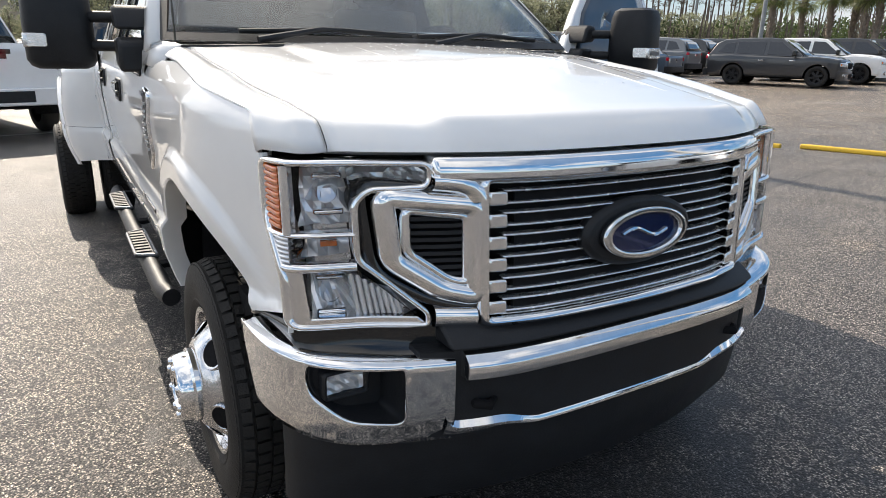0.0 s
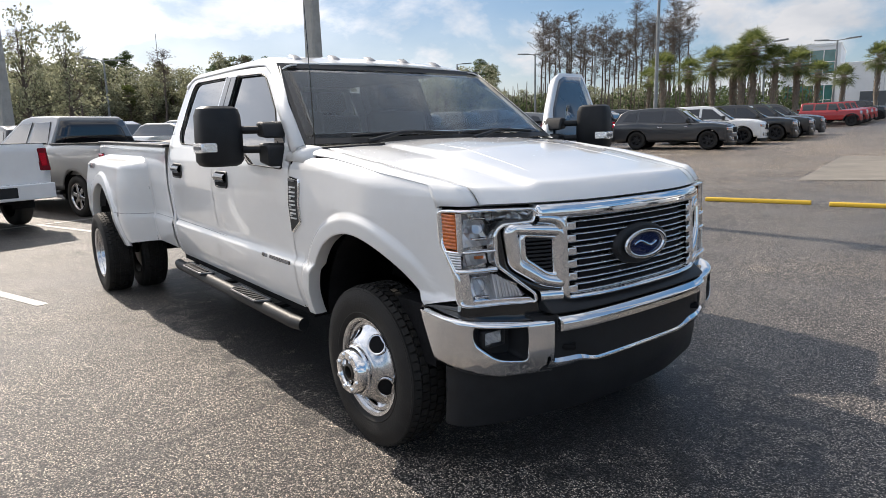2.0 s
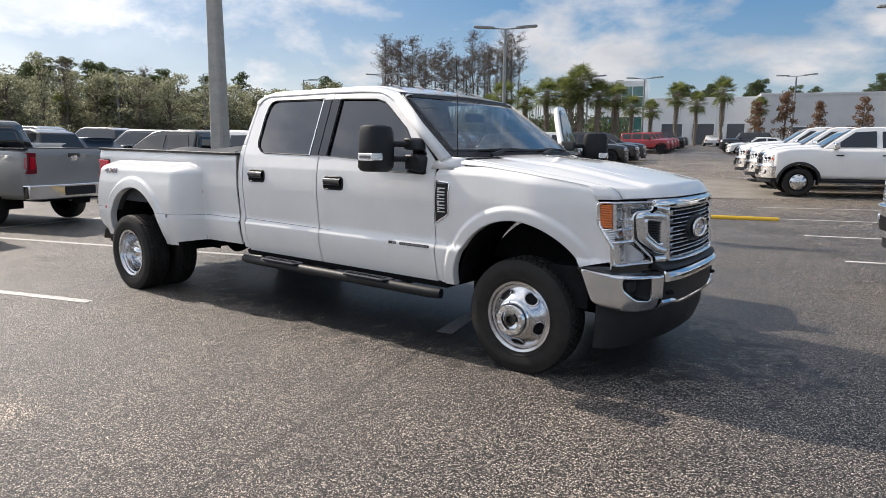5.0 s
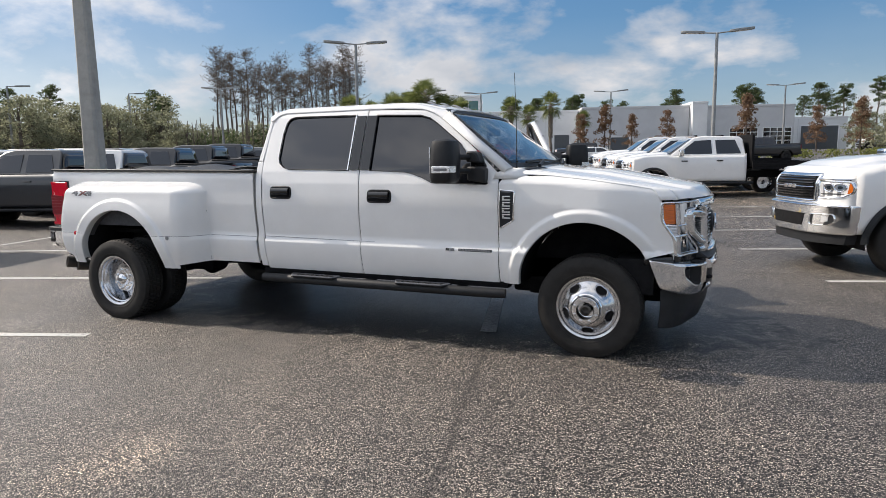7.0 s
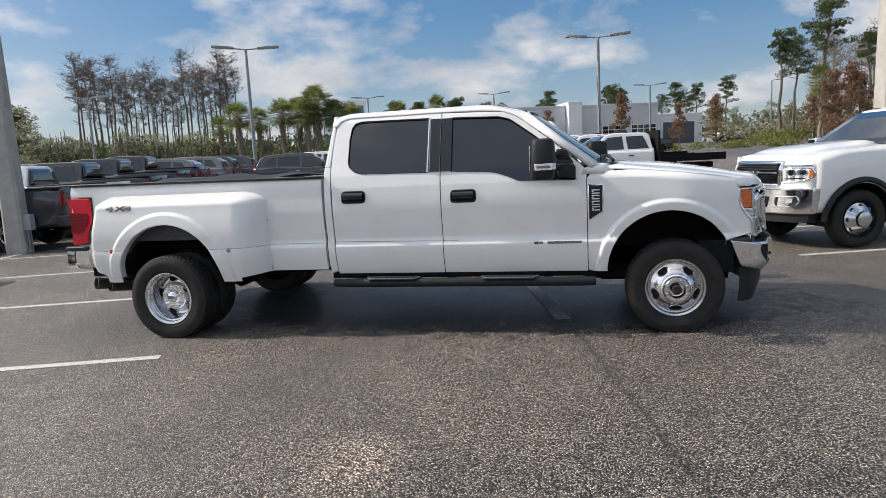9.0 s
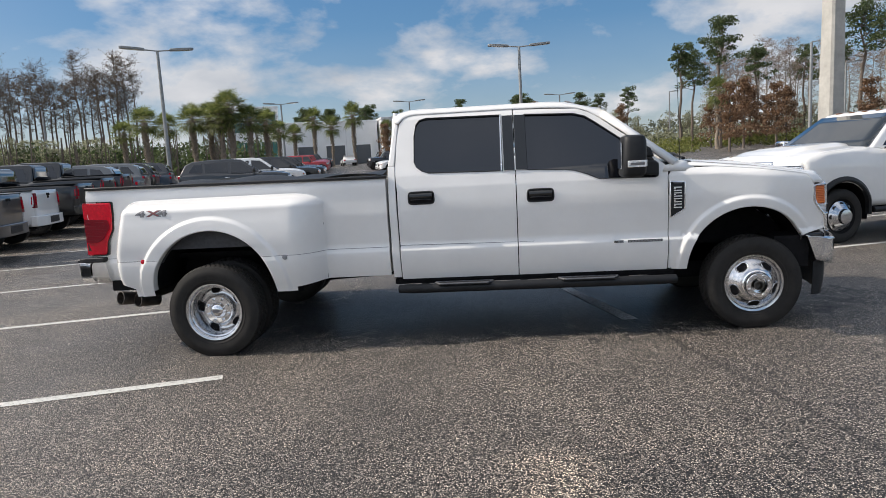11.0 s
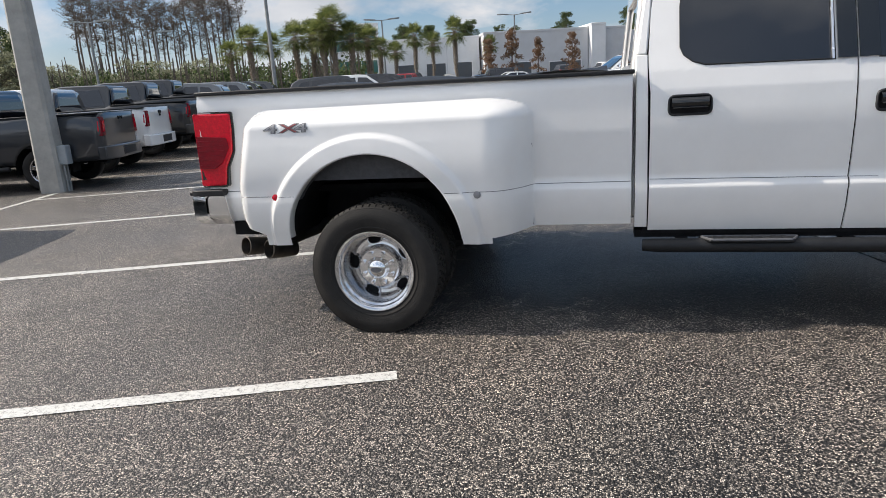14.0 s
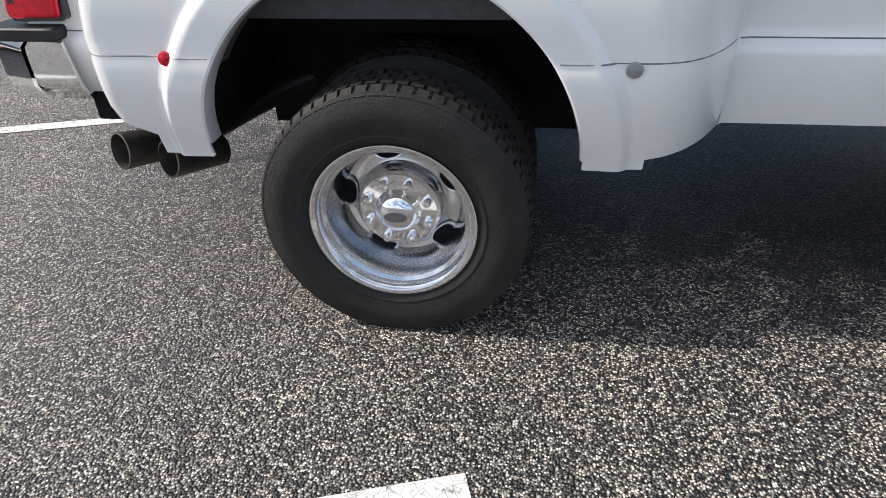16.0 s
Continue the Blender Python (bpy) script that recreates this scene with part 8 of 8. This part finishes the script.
def tree(kind, seed, label):
    rng = random.Random(seed)
    t = thing(kind, pose(0, 0, -50), label, "tree", "trees")
    wood, leaf = Geo(), Geo()
    if kind == "pine_tree":
        h = 13.0
        bend = [(rng.uniform(-0.3, 0.3), rng.uniform(-0.3, 0.3), h * k / 6) for k in range(7)]
        wood.tube(bend, [0.24, 0.21, 0.18, 0.15, 0.12, 0.08, 0.03], 8)
        for k in range(38):
            z = h * (0.62 + 0.38 * rng.uniform(0, 1) ** 0.7)
            a, ln = rng.uniform(0, 6.28), rng.uniform(0.4, 2.5) * (1.15 - 0.6 * (z / h - 0.62) / 0.38)
            tip = (ln * math.cos(a), ln * math.sin(a), z + rng.uniform(0.0, 0.8))
            wood.tube([(0, 0, z - 0.3), tip], [0.045, 0.012], 5)
            tuft(leaf, tip, rng.uniform(0.5, 0.95), 95, 0.115, rng, 0.5)
    elif kind == "oak_tree":
        h = 9.0
        wood.tube([(0, 0, 0), (0.1, 0.1, 2.0), (0.0, 0.2, 4.5), (0.2, 0, 7)], [0.25, 0.2, 0.13, 0.05], 8)
        for k in range(34):
            a, z = rng.uniform(0, 6.28), rng.uniform(1.2, h)
            ln = rng.uniform(0.5, 3.0) * math.sin(math.pi * min(0.95, 0.22 + 0.75 * z / h)) + 0.3
            tip = (ln * math.cos(a), ln * math.sin(a), z)
            wood.tube([(0, 0, z * 0.7), tip], [0.05, 0.012], 5)
            tuft(leaf, tip, rng.uniform(0.6, 1.05), 62, 0.15, rng, 0.7)
    elif kind in ("cypress_tree", "brown_tree"):
        h = 20.0
        wood.tube([(rng.uniform(-0.25, 0.25), rng.uniform(-0.25, 0.25), h * k / 6) for k in range(7)], [0.28, 0.22, 0.18, 0.15, 0.11, 0.07, 0.02], 7)
        low = 0.40 if kind == "cypress_tree" else 0.22
        for k in range(54 if kind == "cypress_tree" else 46):
            z = h * (low + (0.985 - low) * rng.uniform(0, 1) ** 0.62)
            a, ln = rng.uniform(0, 6.28), rng.uniform(0.7, 2.9) * (0.40 + 0.75 * ease((z / h - low) / 0.35)) * (1.0 - 0.35 * ease((z / h - 0.85) / 0.15))
            mid = Vector((0.55 * ln * math.cos(a), 0.55 * ln * math.sin(a), z + 0.12 * ln))
            tip = Vector((ln * math.cos(a + 0.2), ln * math.sin(a + 0.2), z + rng.uniform(0.2, 0.55) * ln))
            wood.tube([(0, 0, z), tuple(mid), tuple(tip)], [0.045, 0.032, 0.014], 4)
            for q in range(7):
                t_ = rng.uniform(0.35, 1.0)
                e = Vector((0, 0, z)).lerp(tip, t_) if t_ < 0.6 else mid.lerp(tip, (t_ - 0.55) / 0.45)
                f = e + Vector((rng.uniform(-0.65, 0.65), rng.uniform(-0.65, 0.65), rng.uniform(0.0, 0.75)))
                wood.tube([tuple(e), tuple(f)], [0.024, 0.010], 3, False)
                tuft(leaf, tuple(f), 0.45, 4, 0.20, rng, 0.45, 0.10)
                tuft(leaf, tuple(f), 0.22, 1, 0.08, rng, 0.5)
    elif kind == "rust_tree":
        h = 6.0
        wood.tube([(0, 0, 0), (0, 0, h)], [0.12, 0.02], 7)
        for k in range(60):
            z = rng.uniform(1.2, h)
            a, ln = rng.uniform(0, 6.28), rng.uniform(0.2, 1.5) * (1.15 - z / h) + 0.1
            tuft(leaf, (ln * math.cos(a), ln * math.sin(a), z), 0.42, 32, 0.11, rng)
    else:
        h = 4.6
        pts = [(0.08 * math.sin(k), 0.06 * math.cos(2 * k), h * k / 10) for k in range(11)]
        wood.tube(pts, [0.24, 0.2, 0.18, 0.18, 0.18, 0.18, 0.19, 0.2, 0.22, 0.22, 0.16], 10)
        for k in range(60):
            a, z = k * 2.4, 1.6 + 2.8 * k / 60
            wood.tube([(0.18 * math.cos(a), 0.18 * math.sin(a), z), (0.30 * math.cos(a + 0.2), 0.30 * math.sin(a + 0.2), z + 0.22)], [0.05, 0.03], 4)
        for k in range(46):
            a = k * 2.39996 + rng.uniform(-0.2, 0.2)
            el = radians(78 - 128 * (k / 46) + rng.uniform(-8, 8))
            d = Vector((math.cos(a) * math.cos(el), math.sin(a) * math.cos(el), math.sin(el)))
            base = Vector((0, 0, h - 0.1))
            hubp = base + d * rng.uniform(0.7, 0.95)
            wood.tube([tuple(base), tuple(hubp)], [0.022, 0.012], 4)
            across = d.cross(Vector((0, 0, 1))).normalized()
            upv = across.cross(d).normalized()
            for q in range(17):
                th = radians(-105 + 210 * q / 16)
                ln = rng.uniform(0.75, 1.0) * (1.0 - 0.25 * abs(th) / 2)
                dirv = (d * math.cos(th) + across * math.sin(th)).normalized()
                tip = hubp + dirv * ln + Vector((0, 0, -0.28 * ln * ln)) + upv * 0.04
                mid = hubp + dirv * ln * 0.5 + upv * 0.03
                wv = dirv.cross(upv) * 0.032
                n0 = len(leaf.v)
                leaf.v += [tuple(hubp), tuple(mid + wv), tuple(tip), tuple(mid - wv)]
                leaf.f.append((n0, n0 + 1, n0 + 2, n0 + 3))
    lm = {"pine_tree": PINE, "oak_tree": OAK, "cypress_tree": TWIG, "brown_tree": BROWN, "rust_tree": RUST}.get(kind, PALMG)
    part("trunk", wood, {"palm_tree": PBARK, "brown_tree": PALEBARK}.get(kind, BARK), t)
    part("crown", leaf, lm, t, smooth=False)
    return t


LAB = {"pine_tree": "tall green pine with tufted crown", "oak_tree": "bushy dark green broadleaf tree", "cypress_tree": "tall bare cypress with thin grey twigs", "brown_tree": "bare reddish-brown tree with fine twigs", "rust_tree": "small conical tree with rusty brown foliage", "palm_tree": "cabbage palm with fan leaves and rough trunk"}
KINDS = {k: [tree(k, 11 * i + len(k), LAB[k]) for i in range(n)] for k, n in (("pine_tree", 4), ("oak_tree", 4), ("cypress_tree", 4), ("brown_tree", 3), ("rust_tree", 2), ("palm_tree", 3))}
used = {}
TR = random.Random(5)


def plant(kind, x, y, s=1.0, sz=None):
    i = used.get(kind, 0)
    used[kind] = i + 1
    src = KINDS[kind][i % len(KINDS[kind])]
    m = pose(x, y, ground_z(x, y) - 0.05, 0, 0, TR.uniform(0, 360)) @ Matrix.Diagonal((s, s, sz or s, 1))
    if i < len(KINDS[kind]):
        src.matrix_basis = m
    else:
        ob = copy_thing(src, pose(0, 0, 0))
        ob.matrix_basis = m


# palms near the aisle's far end
for az, d, s in ((113.6, 70, 1.45), (116.5, 72, 1.25), (120.1, 70, 1.2), (112.1, 70, 1.2), (110.7, 72, 1.15), (109.6, 78, 1.0), (115.1, 74, 1.3), (118.4, 76, 1.15), (121.5, 78, 1.05), (114.4, 70, 1.25), (108.2, 84, 0.95)):
    plant("palm_tree", *polar(az, d), s * 1.02, s * 1.04)
for az, d, s in ((106.4, 92, 1.15), (104.9, 94, 1.0), (103.0, 95, 1.25), (100.2, 90, 0.85), (72.5, 78, 1.1)):
    plant("palm_tree", *polar(az, d), s, s * 1.25)
# bare cypress stand
for k in range(32):
    plant("cypress_tree", *polar(119.9 + 11.9 * (k + TR.uniform(0.1, 0.9)) / 32, TR.uniform(128, 146)), TR.uniform(0.84, 1.06))
# woods on the sunny side
for k in range(46):
    plant("pine_tree", *polar(TR.uniform(135, 186), TR.uniform(104, 125)), TR.uniform(0.66, 0.88))
for k in range(190):
    az = 122 + 68 * (k + TR.uniform(0, 1)) / 190
    s = TR.uniform(0.8, 1.12) * (1.0 if az > 135 else 0.62)
    if az > 175.5:
        s *= 0.42
    plant("oak_tree", *polar(az, TR.uniform(88, 112)), s * 1.15, s * (0.94 if az > 148 else 0.86))
for az, d, s in ((171.0, 66, 1.0), (168.4, 70, 0.95), (175.5, 60, 0.9), (157.5, 84, 0.85)):
    plant("oak_tree", *polar(az, d), s, s * 1.25)
for k in range(8):
    plant("palm_tree", *polar(TR.uniform(150, 178), TR.uniform(92, 98)), TR.uniform(0.9, 1.1))
# behind the warehouses
for k in range(26):
    plant("pine_tree", *polar(TR.uniform(78, 114), TR.uniform(150, 175)), TR.uniform(0.85, 1.05))
# right-hand woods
for az, d, s in ((75.2, 84, 0.92), (74.2, 88, 0.88), (72.2, 80, 1.08), (69.5, 95, 0.92), (79.0, 130, 0.85), (62.5, 82, 1.05), (60.8, 78, 1.1), (58.8, 84, 1.1), (57, 80, 1.0), (66.0, 110, 1.0), (64.2, 104, 1.0)):
    plant("pine_tree", *polar(az, d), s)
for k in range(44):
    plant("brown_tree", *polar(55 + 18.0 * (k + TR.uniform(0, 1)) / 44, TR.uniform(96, 122)), TR.uniform(0.56, 0.72))
for az, d, s in ((72.9, 84, 0.9), (71.5, 82, 1.0), (70.0, 84, 1.15), (68.8, 86, 1.0), (67.4, 88, 1.1), (62.0, 80, 1.1)):
    plant("rust_tree", *polar(az, d), s * 1.15, s * 1.0)
for az, d, s in ((171.5, 74, 0.52), (168.0, 80, 0.46), (162.0, 84, 0.50), (156.0, 90, 0.48), (150.5, 92, 0.46)):
    plant("cypress_tree", *polar(az, d), s * 1.2, s)
for k in range(30):
    plant("oak_tree", *polar(TR.uniform(54, 80), TR.uniform(104, 128)), TR.uniform(0.5, 0.8))
for az, d, s in ((87.3, 74, 1.05), (100.4, 88, 0.95), (98.4, 90, 1.1), (93.4, 92, 1.0), (96.2, 92, 0.9), (82.6, 96, 1.0), (79.8, 98, 1.1), (71.8, 66, 1.1), (70.6, 74, 1.2), (68.2, 78, 1.15)):
    plant("rust_tree", *polar(az, d), s)
# hedge strip by the road
g = Geo()
hr = random.Random(3)
for k in range(300):
    far = k >= 90
    x, y = polar(hr.uniform(53, 77), hr.uniform(80, 97)) if far else polar(hr.uniform(74, 92), hr.uniform(68, 74))
    tuft(g, (x, y, ground_z(x, y) + (hr.uniform(0.2, 1.1) if far else 0.35)), 1.1 if far else 0.7, 40, 0.17 if far else 0.13, hr, 0.6)
tagged(part("hedge", g, SHRUB, smooth=False), "low yellow green hedge along the road", "hedge", kind="stuff")
g = Geo()
for k in range(420):
    az = hr.uniform(52, 80) if k % 3 == 0 else hr.uniform(120, 192)
    x, y = polar(az, hr.uniform(96, 116))
    tuft(g, (x, y, ground_z(x, y) + hr.uniform(0.4, 2.2)), 1.5, 46, 0.24, hr, 0.7)
tagged(part("undergrowth", g, OAK, smooth=False), "dark green undergrowth below the woods", "bushes", kind="stuff")
# brush and thin stems behind the palms
g, stems = Geo(), Geo()
for k in range(330):
    x, y = polar(hr.uniform(109.8, 134), hr.uniform(86, 102))
    tuft(g, (x, y, ground_z(x, y) + 3.6 * hr.random() ** 1.3), 1.3, 40, 0.22, hr, 0.8)
for k in range(150):
    x, y = polar(hr.uniform(109.8, 134), hr.uniform(82, 100))
    z = ground_z(x, y)
    stems.tube([(x, y, z), (x + hr.uniform(-0.4, 0.4), y, z + hr.uniform(3, 6))], [0.09, 0.04], 5)
tagged(part("brush", g, PINE, smooth=False), "dark brush behind the palms", "bushes", kind="stuff")
tagged(part("thin_stems", stems, BARK), "thin grey tree stems in the brush", "trunks", kind="stuff")
# far wall of woods closing the view all round
g = Geo()
for k in range(900):
    az = 360 * k / 900
    x, y = 190 * math.cos(radians(az)), 190 * math.sin(radians(az))
    hh = 7.5 + 2.5 * noise.noise(Vector((k * 0.13, 3.3, 0)))
    for q in range(3):
        tuft(g, (x, y, ground_z(150, 0) + hh * hr.uniform(0.05, 0.95)), 2.0, 14, 0.62, hr, 1.0)
tagged(part("far_woods", g, HAZY, smooth=False), "distant dark woods round the lot", "woods", kind="stuff")
# radio mast
x, y = polar(164.2, 260)
tagged(part("radio_mast", Geo().tube([(x, y, 0), (x, y, 38)], [0.16, 0.09], 6), POLE), "thin distant radio mast above the woods", "mast")
